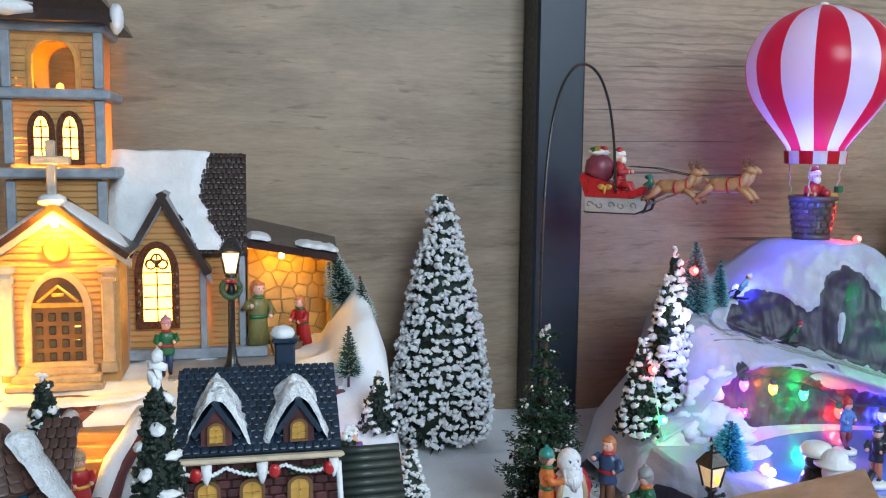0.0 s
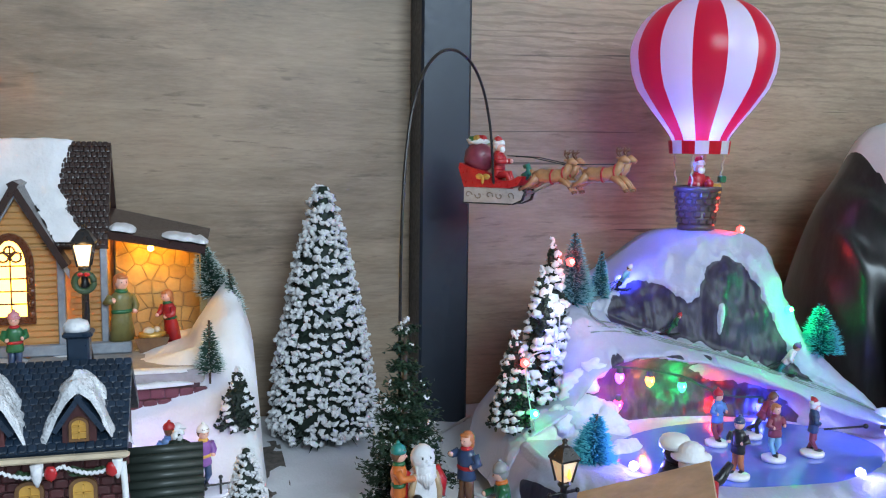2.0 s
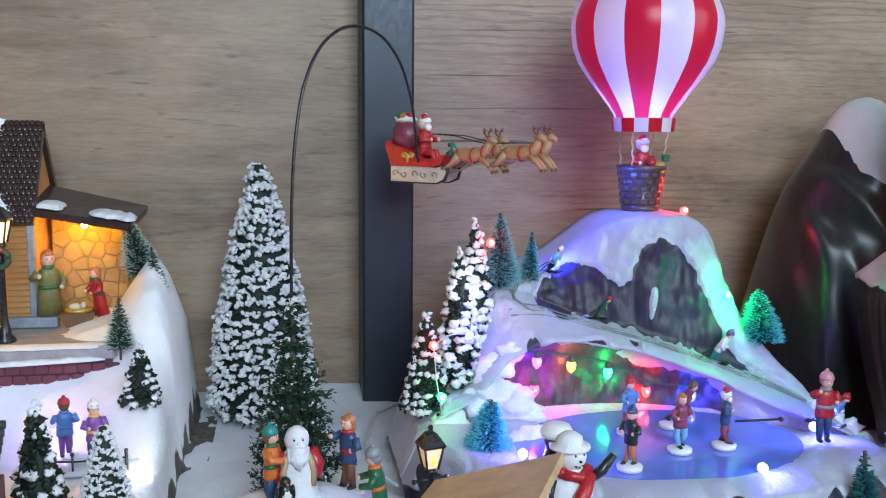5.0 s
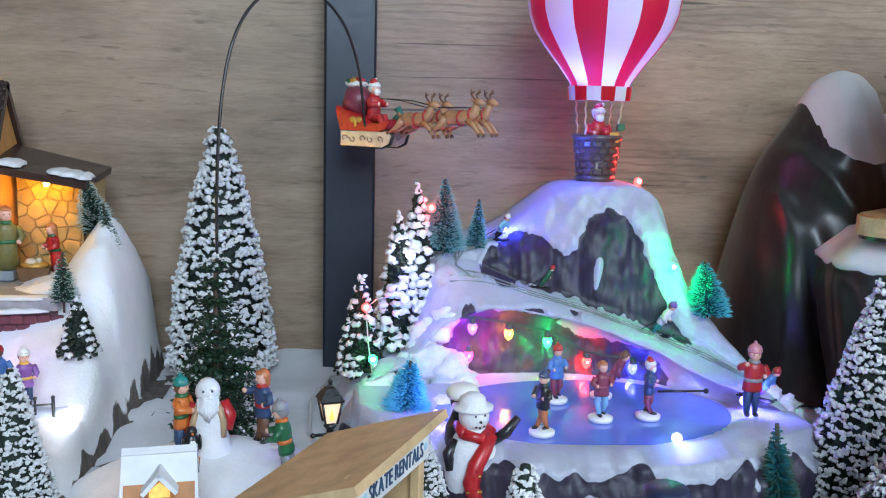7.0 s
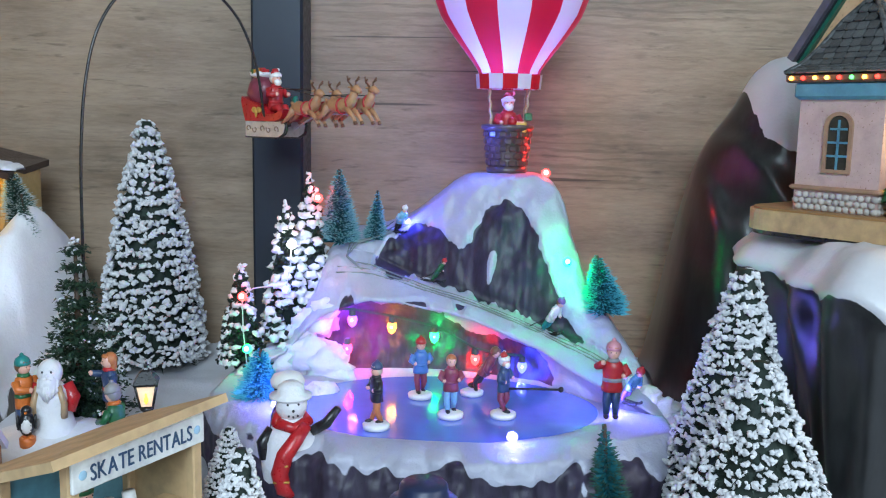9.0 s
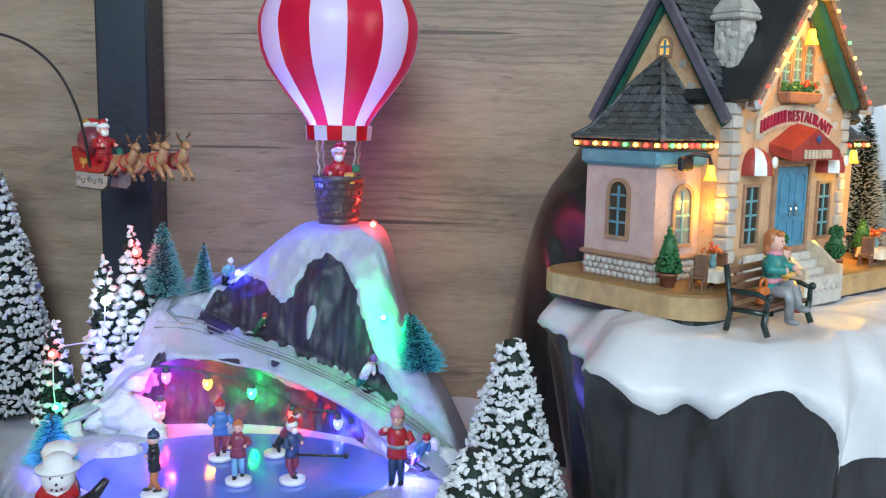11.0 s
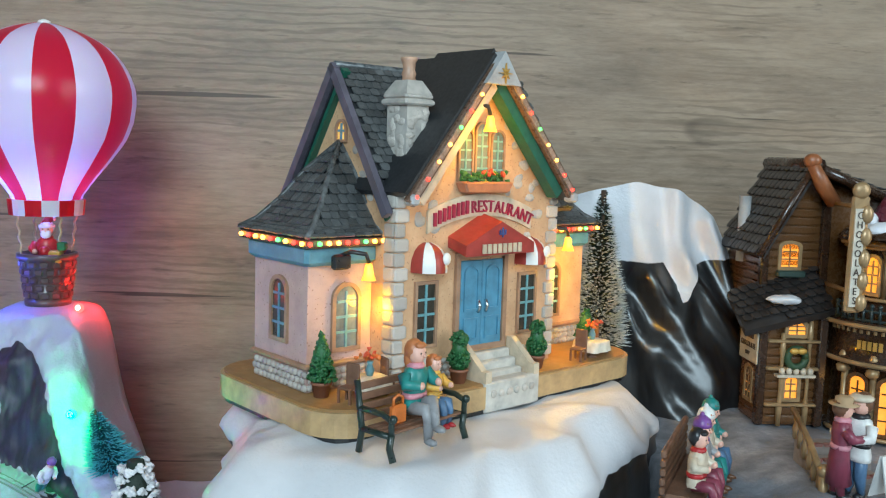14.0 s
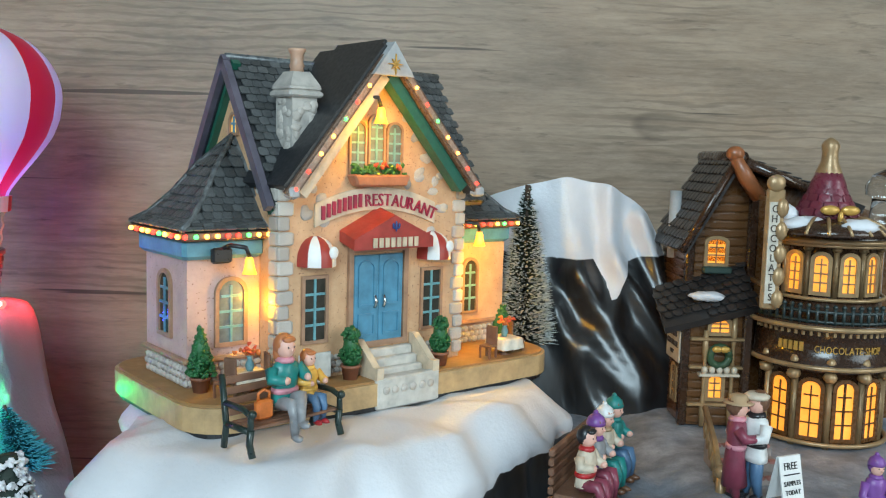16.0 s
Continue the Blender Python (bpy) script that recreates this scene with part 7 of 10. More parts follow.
street_lamp("tall black lamp post with a wreath and a glowing lantern", (-0.0115, 0.655, 0.0945), 0.103, 0.6)
bulb_light("lantern_glow", (-0.0115, 0.643, 0.182), 0.006, (1.0, 0.6, 0.2), 0.003)
FROST = mat("frosted_tip", (0.42, 0.5, 0.48), 0.7, vary=0.2)
BRUSH = mat("brush_green", (0.03, 0.085, 0.06), 0.7, vary=0.3)
brush_tree("dark green bottle-brush fir dusted with snow by the grotto", (0.078, 0.712, 0.128), 0.052, 0.019, 1, BRUSH, FROST, 800, (-0.25, 0))
brush_tree("thin green bottle-brush fir on the snow hill", (0.091, 0.69, 0.118), 0.04, 0.012, 2, BRUSH, FROST, 350, (-0.12, 0))
brush_tree("sparse green wire fir on the snow slope", (0.071, 0.633, 0.088), 0.042, 0.0135, 3, BRUSH, FROST, 420)
resin_tree("christmas_tree", "small glossy green fir with painted snow on the slope", (0.089, 0.603, 0.06), 0.042, 0.014, 4, tiers=8, light_snow=0.5)
# pond of the church hill, fence and skaters
wpart("pond", Shape().lathe([(0.036, 0.0), (0.0365, 0.0012), (0.001, 0.0014)], (0.056, 0.568, 0.0355), 40, 0, (1, 0.75)), mat("white_ice", (0.6, 0.62, 0.72), 0.15, vary=0.1, coat=0.5), church)
fence = thing("fence", "low black iron fence at the edge of the snowy pond", "fence", (0.06, 0.545, 0.03))
for i in range(6):
    wpart("post", Shape().tube([(0.034 + 0.0105 * i, 0.552 - 0.004 * math.sin(i / 5 * 3.1), 0.022), (0.034 + 0.0105 * i, 0.552 - 0.004 * math.sin(i / 5 * 3.1), 0.047)], 0.0008 if i % 5 else 0.0012, n=6).ball((0.034 + 0.0105 * i, 0.552 - 0.004 * math.sin(i / 5 * 3.1), 0.0475), 0.0014), BLACK, fence)
for z in (0.031, 0.043):
    wpart("rail", Shape().tube([(0.034 + 0.0105 * i, 0.552 - 0.004 * math.sin(i / 5 * 3.1), z) for i in range(6)], 0.0007, n=6), BLACK, fence)
figure("small skater in a blue coat and red hat", (0.045, 0.575, 0.0372), 0.037, 200, "blue", "purple", hat="red", arms=((0.2, 0.1), (0.6, 0.2)), stride=0.4)
figure("small skater in violet with a yellow scarf", (0.066, 0.562, 0.0372), 0.038, 30, "purple", "navy", hat="white", scarf="yellow", arms=((0.5, 0.2), (0.2, -0.2)), stride=0.6)
solo("pond_light", Shape().lathe([(0.003, 0.0), (0.003, 0.006), (0.0015, 0.0085)], n=12), mat("white_led", (1, 1, 1), 0.3, emit=(0.85, 0.92, 1.0), power=40.0), "small bright white lamp at the pond's edge", "lamp", (0.0975, 0.548, 0.028))
bulb_light("pond_glow", (0.094, 0.544, 0.046), 0.012, (0.85, 0.9, 1.0), 0.003)
bulb_light("pond_violet_glow", (0.035, 0.585, 0.055), 0.04, (0.5, 0.35, 1.0), 0.004)
# stairs down from the church
stairs = thing("staircase", "amber lit stone stairs between snowy red walls", "stairs", (-0.095, 0.58, 0.03))
for k in range(6):
    wpart("step", Shape().box((-0.0935 - 0.002 * k, 0.595 - 0.009 * k, 0.069 - 0.0062 * k), (0.036, 0.014, 0.012), bevel=0.0015), paint("amber_stone", (0.35, 0.17, 0.06), 0.5), stairs)
for sx in (-1, 1):
    wpart("side_wall", Shape().tube([(-0.091 + sx * 0.022, 0.603, 0.078), (-0.098 + sx * 0.022, 0.58, 0.067), (-0.105 + sx * 0.022, 0.565, 0.057), (-0.11 + sx * 0.022, 0.545, 0.04)], [0.0075, 0.008, 0.009, 0.01], 0, 10), REDSTONE, stairs)
    wpart("wall_snow", Shape().tube([(-0.0905 + sx * 0.022, 0.602, 0.0835), (-0.0975 + sx * 0.022, 0.579, 0.0725), (-0.1045 + sx * 0.022, 0.564, 0.063), (-0.1095 + sx * 0.022, 0.544, 0.046)], [0.005, 0.0055, 0.006, 0.006], 0, 10), SNOW, stairs)
figure("red-coated figurine holding a yellow gift by the stairs", (-0.0905, 0.5, 0.052), 0.037, 25, "red", "maroon", hat="tan", hair="brown", long_coat=True, scarf="yellow", arms=((0.7, 0.1), (0.7, 0.1)), base="disc")
bulb_light("stair_glow", (-0.096, 0.568, 0.078), 0.05, (1.0, 0.5, 0.08), 0.003)
resin_tree("christmas_tree", "small fir under heavy painted snow by the stairs", (-0.116, 0.54, 0.055), 0.07, 0.017, 6, tiers=10, light_snow=0.85)

# ---- near houses at the church's foot ----
MAROON = mat("maroon_brick", (0.075, 0.018, 0.02), 0.5, vary=0.4, stains=150, grain=500, spread=0.25)
NAVY_TILE = paint("navy_tile", (0.010, 0.022, 0.042), 0.33, spread=0.3)
GLITTER = mat("glittered_snow", (0.72, 0.73, 0.77), 0.5, vary=0.2, grain=900, stains=300, bump=1.0, depth=0.0012, speck=(0.92, 0.93, 0.95))
DIM_PANE = mat("dim_gold_pane", (0.42, 0.26, 0.06), 0.35, emit=(1.0, 0.5, 0.08), power=0.12, vary=0.35, stains=140)
bh = thing("brick_house", "maroon brick toy house with navy roof and lit snowy dormers", "building", (0.005, 0.39, 0))
BX0, BX1, BF, BB = -0.026, 0.036, 0.364, 0.42
wpart("house_wall", Shape().prism([(BF, 0.0), (BB, 0.0), (BB, 0.13), ((BF + BB) / 2, 0.155), (BF, 0.13)], BX0 + 0.001, BX1 - 0.001, "x"), paint("dark_mortar", (0.04, 0.014, 0.014), 0.7), bh)
BRICK = Shape().box((0, 0, 0), (1, 1, 1), bevel=0.14).mesh("brick", MAROON)
for r in range(14):
    for i in range(11):
        ob = piece("brick", BRICK, bh, pose(BX0 + 0.0028 + 0.0057 * (i + 0.3 * (r % 2)), BF - 0.0002, 0.077 + r * 0.0038), (0.0053, 0.0024, 0.0034))
        ob.matrix_parent_inverse = bh.matrix_basis.inverted()
wpart("roof", slab_shape((BX0 - 0.003, BF - 0.006, 0.1335), (BX1 + 0.002, BF - 0.006, 0.1335), (BX1 + 0.002, 0.392, 0.1605), (BX0 - 0.003, 0.392, 0.1605), 0.004), NAVY_TILE, bh)
wpart("roof", slab_shape((BX1 + 0.002, 0.426, 0.1335), (BX0 - 0.003, 0.426, 0.1335), (BX0 - 0.003, 0.392, 0.1605), (BX1 + 0.002, 0.392, 0.1605), 0.004), NAVY_TILE, bh)
NTILE = Shape().box((0, 0, 0), (1, 1, 1), bevel=0.16).mesh("roof_tile", NAVY_TILE)
rnd = random.Random(19)
for r in range(14):
    f = (r + 0.5) / 14
    for i in range(19):
        ob = piece("roof_tile", NTILE, bh, pose(BX0 - 0.0015 + 0.00345 * (i + 0.5 * (r % 2)), BF - 0.006 + 0.034 * f, 0.1335 + 0.027 * f + 0.0006, 41 + rnd.uniform(-4, 3), rnd.uniform(-3, 3)), (0.0032, 0.0034, 0.0013))
        ob.matrix_parent_inverse = bh.matrix_basis.inverted()
wpart("eave_board", Shape().box((0.005, BF - 0.007, 0.1312), (0.068, 0.004, 0.0022), bevel=0.0008), PALE_WOOD, bh)
for x, z0 in ((-0.0125, 0.138), (0.0205, 0.138)):
    dm = wpart("dormer", Shape().prism([(x - 0.0062, z0 - 0.003), (x + 0.0062, z0 - 0.003), (x + 0.0062, z0 + 0.006), (x, z0 + 0.0145), (x - 0.0062, z0 + 0.006)], BF - 0.004, 0.388), MAROON, bh)
    for sx in (-1, 1):
        yf = BF - 0.006 - 0.0002 * sx
        q = [(x + sx * 0.0098, yf, z0 + 0.0035), (x + sx * 0.0098, 0.39, z0 + 0.0035), (x, 0.39, z0 + 0.0175), (x, yf, z0 + 0.0175)]
        ob = part("dormer_roof", slab_shape(*(q if sx > 0 else q[::-1]), 0.002), NAVY_TILE, dm)
    side = 1 if x < 0 else -1

    def over(u, v, x=x, z0=z0, side=side):
        w = (u * 2 - 1) * (0.0126 + 0.006 * v) + 0.0012 * side
        return (x + w * (1 + 0.08 * math.sin(v * 9 + x * 300)), BF - 0.0045 + 0.0285 * v, z0 + 0.0176 - 0.0135 * (math.sqrt(w * w + 0.00005) - 0.00707) / 0.00501)
    part("dormer_snow", snow_blanket(over, (side * 0.12, -0.45, 1), 0.006, x * 900, 34, 24), GLITTER, dm)
    w = window(dm, pose(x, BF - 0.0044, z0 - 0.001), 0.0072, 0.0095, 0.003, 2, 3, DOORWOOD, GOLD, DIM_PANE, 0.0009, 0.0005)
for x in (-0.0165, 0.0015, 0.021):
    w = window(bh, pose(x, BF - 0.0016, 0.099), 0.0105, 0.0225, 0.004, 2, 4, DOORWOOD, GOLD, DIM_PANE, 0.0014, 0.0006)
    w.matrix_parent_inverse = bh.matrix_basis.inverted()
s = Shape()
for a in range(3):
    x0, x1 = (-0.027, -0.009, 0.0145)[a], (-0.009, 0.0145, 0.0365)[a]
    s.tube([(x0 + (x1 - x0) * f, BF - 0.0085, 0.1285 - 0.0035 * math.sin(f * math.pi) + 0.0004 * math.sin(f * 75)) for f in [i / 40 for i in range(41)]], 0.0007, 0, 7)
s.tube([(0.0365, BF - 0.0085, 0.1285), (0.0375, BF - 0.0085, 0.11), (0.037, BF - 0.0085, 0.085)], 0.0013, 0, 7)
wpart("garland", s, SNOW, bh, "white rope garland under the eave")
rnd = random.Random(5)
s = Shape()
for a in range(3):
    x0, x1 = (-0.022, -0.003, 0.0165)[a], (-0.011, 0.0095, 0.0305)[a]
    for k in range(46):
        f = rnd.random()
        clump(s, (x0 + (x1 - x0) * f, BF - 0.0035 + rnd.gauss(0, 0.0005), 0.1252 - 0.0016 * math.sin(f * math.pi) + rnd.gauss(0, 0.0006)), 0.0011, rnd)
wpart("fir_garland", s, MATS["wreath_green"], bh, "dark green fir garland over the windows", "stuff")
for x in (-0.0205, 0.0325, 0.0105):
    wpart("red_bow", Shape().ball((x, BF - 0.0095, 0.1262), (0.0024, 0.0014, 0.003), 0, 9, 6, 0.12, 3), RED, bh)
for x, k in ((0.0055, 0.72), (0.0345, 0.6), (-0.0165, 0.66)):
    wpart("icicle", Shape().lathe([(0.0034 * k, 0.002), (0.003 * k, -0.002), (0.0022 * k, -0.006 * k), (0.0008 * k, -0.0095 * k)], (x, BF - 0.0088, 0.128), 9), SNOW, bh)
ch = wpart("chimney", Shape().box((0.0165, 0.3985, 0.159), (0.009, 0.009, 0.025), bevel=0.0008).box((0.0165, 0.3985, 0.1715), (0.012, 0.012, 0.0025), bevel=0.0008), NAVY_TILE, bh)
part("chimney_snow", Shape().ball((0.0155, 0.3985, 0.1745), (0.0058, 0.0055, 0.0034), 0, 10, 6, 0.1), SNOW, ch)
# log store beside it
log = thing("log_shelter", "dark log roofed shelter with snow beside the brick house", "shelter", (0.052, 0.38, 0))
for k in range(9):
    wpart("log", Shape().tube([(0.036, 0.362 + k * 0.0026, 0.1005 + k * 0.0028), (0.0665, 0.364 + k * 0.0026, 0.1005 + k * 0.0028)], 0.0021, n=8), paint("log_green_black", (0.022, 0.03, 0.025), 0.5), log)
wpart("shelter_wall", Shape().box((0.051, 0.376, 0.05), (0.027, 0.02, 0.1)), MAROON, log)
wpart("snow_bank", snow_strip([(0.034, 0.355, 0.096), (0.046, 0.354, 0.093), (0.058, 0.353, 0.085), (0.07, 0.352, 0.074)], 0.009, 0.006, 5), SNOW, log)
# gazebo
gz = thing("gazebo", "round blue toy gazebo with a brown scalloped cone roof", "gazebo", (-0.0885, 0.372, 0))
wpart("drum", Shape().lathe([(0.0165, 0.0), (0.0165, 0.125)], (-0.0885, 0.372, 0), 24), paint("blue_drum", (0.02, 0.14, 0.25), 0.4), gz)
wpart("roof_core", Shape().lathe([(0.0215, 0.122), (0.02, 0.125), (0.004, 0.1465), (0.0035, 0.15), (0.0005, 0.152)], (-0.0885, 0.372, 0), 24), paint("choc_tile", (0.07, 0.035, 0.028), 0.45, spread=0.25), gz)
CT = Shape().box((0, 0, 0), (1, 1, 1), bevel=0.2).mesh("roof_tile", MATS["choc_tile"])
for r in range(7):
    f = r / 7
    R = 0.0205 - 0.0165 * f
    n = max(6, int(22 * R / 0.0205))
    for i in range(n):
        a = 2 * math.pi * (i + 0.5 * (r % 2)) / n
        ob = piece("roof_tile", CT, gz, Matrix.Translation((-0.0885 + R * math.cos(a), 0.372 + R * math.sin(a), 0.1255 + 0.0215 * f)) @ pose(0, 0, 0, 0, 0, math.degrees(a) + 90) @ pose(0, 0, 0, 52), (2 * math.pi * R / n * 0.94, 0.0044, 0.0013))
        ob.matrix_parent_inverse = gz.matrix_basis.inverted()
wpart("roof_snow", snow_strip([(-0.078, 0.368, 0.1445), (-0.071, 0.364, 0.135), (-0.063, 0.362, 0.123), (-0.054, 0.361, 0.108), (-0.05, 0.36, 0.096)], 0.006, 0.0045, 6, 9, 12), GLITTER, gz)
wpart("garland", Shape().tube([(-0.0885 + 0.0172 * math.cos(a), 0.372 + 0.0172 * math.sin(a), 0.117 + 0.003 * math.sin(a * 5)) for a in [i * math.pi / 20 for i in range(41)]], 0.0012, 0, 7), WHITE, gz)
wpart("eave_wing", slab_shape((-0.073, 0.36, 0.115), (-0.058, 0.36, 0.115), (-0.058, 0.39, 0.1425), (-0.071, 0.39, 0.1425), 0.004), MATS["choc_tile"], gz)
for r in range(8):
    for i in range(4):
        ob = piece("roof_tile", CT, gz, pose(-0.0708 + 0.0036 * (i + 0.4 * (r % 2)), 0.3615 + 0.0036 * r, 0.1185 + 0.0033 * r, 40), (0.0034, 0.005, 0.0014))
        ob.matrix_parent_inverse = gz.matrix_basis.inverted()
gz.location.x -= 0.0125
resin_tree("christmas_tree", "tall dark glossy fir with thick white snow on its boughs", (-0.0335, 0.343, 0.0), 0.176, 0.0265, 7, tiers=19, light_snow=0.0, tufts=44, fine=0.42, dabs=90)
resin_tree("christmas_tree", "snow-laden fir with tiny gold lights near the brick house", (0.0535, 0.478, 0.0), 0.102, 0.0225, 8, tiers=14, light_snow=0.6)
flocked_tree("small fir flocked with white snow before the pond", (0.0885, 0.476, 0.0), 0.089, 0.022, 14, 0.004, 0.93, bend=1.3, tip=0.1)


# ---- things on the ski mountain ----
def led(name, colour, power):
    return mat(name, tuple(0.03 + 0.7 * c for c in colour), 0.3, emit=tuple(0.97 * c + 0.03 for c in colour), power=power)


LEDS = {"red": (1.0, 0.015, 0.01), "green": (0.0, 1.0, 0.16), "blue": (0.05, 0.07, 1.0), "violet": (0.25, 0.04, 1.0), "amber": (1.0, 0.3, 0.01), "pink": (1.0, 0.01, 0.13), "white": (1.0, 0.8, 0.45), "ice": (0.17, 0.16, 1.0)}


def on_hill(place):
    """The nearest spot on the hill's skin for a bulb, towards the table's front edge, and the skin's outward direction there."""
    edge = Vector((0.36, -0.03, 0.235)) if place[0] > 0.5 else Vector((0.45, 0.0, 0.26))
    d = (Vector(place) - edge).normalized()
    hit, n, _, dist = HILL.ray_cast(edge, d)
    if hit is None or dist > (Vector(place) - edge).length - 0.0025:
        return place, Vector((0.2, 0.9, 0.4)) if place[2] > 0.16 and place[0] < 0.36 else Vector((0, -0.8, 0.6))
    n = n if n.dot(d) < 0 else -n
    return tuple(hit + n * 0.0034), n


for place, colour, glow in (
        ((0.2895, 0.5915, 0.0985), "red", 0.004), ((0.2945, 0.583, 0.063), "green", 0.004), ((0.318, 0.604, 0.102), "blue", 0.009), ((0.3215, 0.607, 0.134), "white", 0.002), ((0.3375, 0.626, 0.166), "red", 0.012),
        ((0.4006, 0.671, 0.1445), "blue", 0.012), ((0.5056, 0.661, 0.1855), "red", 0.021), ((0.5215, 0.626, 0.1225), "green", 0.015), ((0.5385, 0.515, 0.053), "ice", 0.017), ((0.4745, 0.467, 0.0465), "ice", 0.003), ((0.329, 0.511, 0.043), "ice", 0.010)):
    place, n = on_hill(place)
    s = Shape().lathe([(0.0014, -0.003), (0.003, -0.0016), (0.0034, 0.0), (0.0028, 0.002), (0.0006, 0.0034)], n=12)
    b = wpart("bulb", moved(s, Matrix.Translation(place)), led(colour + "_led", LEDS[colour], 7.0), ski)
    part("hot_tip", Shape().ball(Vector(place) + Vector((0, -0.0022, 0.0006)), 0.0019, 0, 12, 8), led(colour + "_hot", LEDS[colour], 60.0), b)
    bulb_light(colour + "_led_glow", Vector(place) + (n * 0.013 + Vector((0, -0.003, 0)) if place[2] < 0.18 else Vector((0.012, 0.028, 0.016))), glow * (13 if colour == "ice" else 7.5 if place[0] > 0.345 else 3.0), LEDS[colour], 0.003)
SOCKET = paint("dark_socket", (0.05, 0.07, 0.06), 0.5)
for place, colour, glow in (((0.3666, 0.596, 0.086), "violet", 0.022), ((0.3944, 0.601, 0.0805), "amber", 0.010), ((0.4248, 0.606, 0.073), "green", 0.011), ((0.3638, 0.5915, 0.0665), "pink", 0.016), ((0.4545, 0.603, 0.058), "red", 0.014), ((0.4878, 0.595, 0.0555), "blue", 0.016)):
    s = Shape().lathe([(0.0008, 0.0012), (0.003, -0.0006), (0.0036, -0.003), (0.0026, -0.0066), (0.0006, -0.0085)], n=12)
    b = wpart("lantern_bulb", moved(s, Matrix.Translation(place)), led(colour + "_lamp", LEDS[colour], 6.0), ski)
    part("hot_tip", Shape().ball((place[0], place[1] - 0.0022, place[2] - 0.003), 0.0015, 0, 10, 6), led(colour + "_hot", LEDS[colour], 60.0), b)
    part("socket", moved(Shape().lathe([(0.0012, 0.004), (0.0022, 0.0035), (0.0026, 0.0), (0.0022, -0.001)], n=10), Matrix.Translation(place)), SOCKET, b)
    bulb_light(colour + "_lamp_glow", (place[0], place[1] + 0.0045, place[2] - 0.005), glow * 3.6, LEDS[colour], 0.003)
pts = [(0.355, 0.593, 0.091), (0.3666, 0.596, 0.0905), (0.381, 0.599, 0.0875), (0.3944, 0.601, 0.085), (0.41, 0.604, 0.081), (0.4248, 0.606, 0.0775), (0.44, 0.605, 0.07), (0.4545, 0.603, 0.0625), (0.47, 0.6, 0.06), (0.4878, 0.595, 0.06)]
s = Shape().tube(pts, 0.0009, 0, 6)
rnd = random.Random(4)
for k in range(150):
    i = rnd.randrange(len(pts) - 1)
    q = Vector(pts[i]).lerp(Vector(pts[i + 1]), rnd.random())
    e = q + Vector((rnd.uniform(-1, 1), rnd.uniform(-1, 1), rnd.uniform(-1, 1))).normalized() * 0.003
    s.add([q, q + Vector((0.0006, 0, 0.0004)), e], [(0, 1, 2), (2, 1, 0)])
wpart("garland", s, BRUSH, ski, "dark green tinsel garland")
wpart("light_wire", Shape().tube([(0.2945, 0.582, 0.05), (0.291, 0.5865, 0.075), (0.2895, 0.5905, 0.0985), (0.297, 0.592, 0.1045), (0.309, 0.598, 0.1055), (0.318, 0.603, 0.102), (0.321, 0.605, 0.12), (0.3215, 0.606, 0.134)], 0.0005, 0, 6), mat("clear_wire", (0.6, 0.6, 0.62), 0.3), ski)
# ski tracks: thin tubes laid on the run, the grooves' shade put into their grey-green colour
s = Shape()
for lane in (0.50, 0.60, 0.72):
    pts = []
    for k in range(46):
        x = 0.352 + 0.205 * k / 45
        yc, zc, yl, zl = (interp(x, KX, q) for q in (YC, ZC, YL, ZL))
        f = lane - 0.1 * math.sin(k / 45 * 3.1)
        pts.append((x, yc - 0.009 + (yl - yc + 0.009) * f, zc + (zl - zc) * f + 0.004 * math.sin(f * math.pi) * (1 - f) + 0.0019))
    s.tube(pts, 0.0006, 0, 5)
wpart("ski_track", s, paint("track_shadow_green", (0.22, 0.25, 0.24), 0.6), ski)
# upper tracks, again raised tubes in the painted groove shade
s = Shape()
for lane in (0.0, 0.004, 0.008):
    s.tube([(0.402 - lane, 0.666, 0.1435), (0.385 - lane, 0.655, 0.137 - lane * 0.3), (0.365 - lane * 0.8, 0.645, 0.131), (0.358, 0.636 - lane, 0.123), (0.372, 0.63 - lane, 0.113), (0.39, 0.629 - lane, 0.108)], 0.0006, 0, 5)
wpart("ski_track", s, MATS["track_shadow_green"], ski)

TEALB = mat("teal_bristle", (0.012, 0.14, 0.17), 0.6, vary=0.25)
BLUEB = mat("blue_bristle", (0.008, 0.22, 0.34), 0.6, vary=0.25)
BTIP = mat("pale_blue_tip", (0.10, 0.50, 0.58), 0.65, vary=0.2)
WTIP = mat("snow_tip", (0.20, 0.42, 0.46), 0.7, vary=0.2)
brush_tree("teal bottle-brush fir with snowy tips on the ski hill", (0.350, 0.6475, 0.129), 0.057, 0.0185, 31, TEALB, WTIP, 1800, base=0.03)
brush_tree("slim teal bottle-brush fir with snowy tips", (0.376, 0.657, 0.131), 0.039, 0.0105, 32, TEALB, WTIP, 900, (0.05, 0), base=0.03)
brush_tree("teal bottle-brush fir leaning from the hillside", (0.546, 0.603, 0.090), 0.043, 0.019, 33, TEALB, BTIP, 1500, (-0.2, -0.2), base=0.02)
brush_tree("bright blue bottle-brush bush with frosted tips beside the pond", (0.3125, 0.527, 0.008), 0.07, 0.0275, 34, BLUEB, BTIP, 5200, (0.06, 0), base=0.02)
brush_tree("dark green bottle-brush fir in front of the ski hill", (0.528, 0.437, 0.0), 0.066, 0.017, 35, TEALB, BRUSH, 1100, (-0.1, 0))
resin_tree("christmas_tree", "cast green fir heavy with snow and coloured bulbs", (0.2855, 0.603, 0.044), 0.074, 0.0185, 36, tiers=13, light_snow=0.7, dab=1.1)
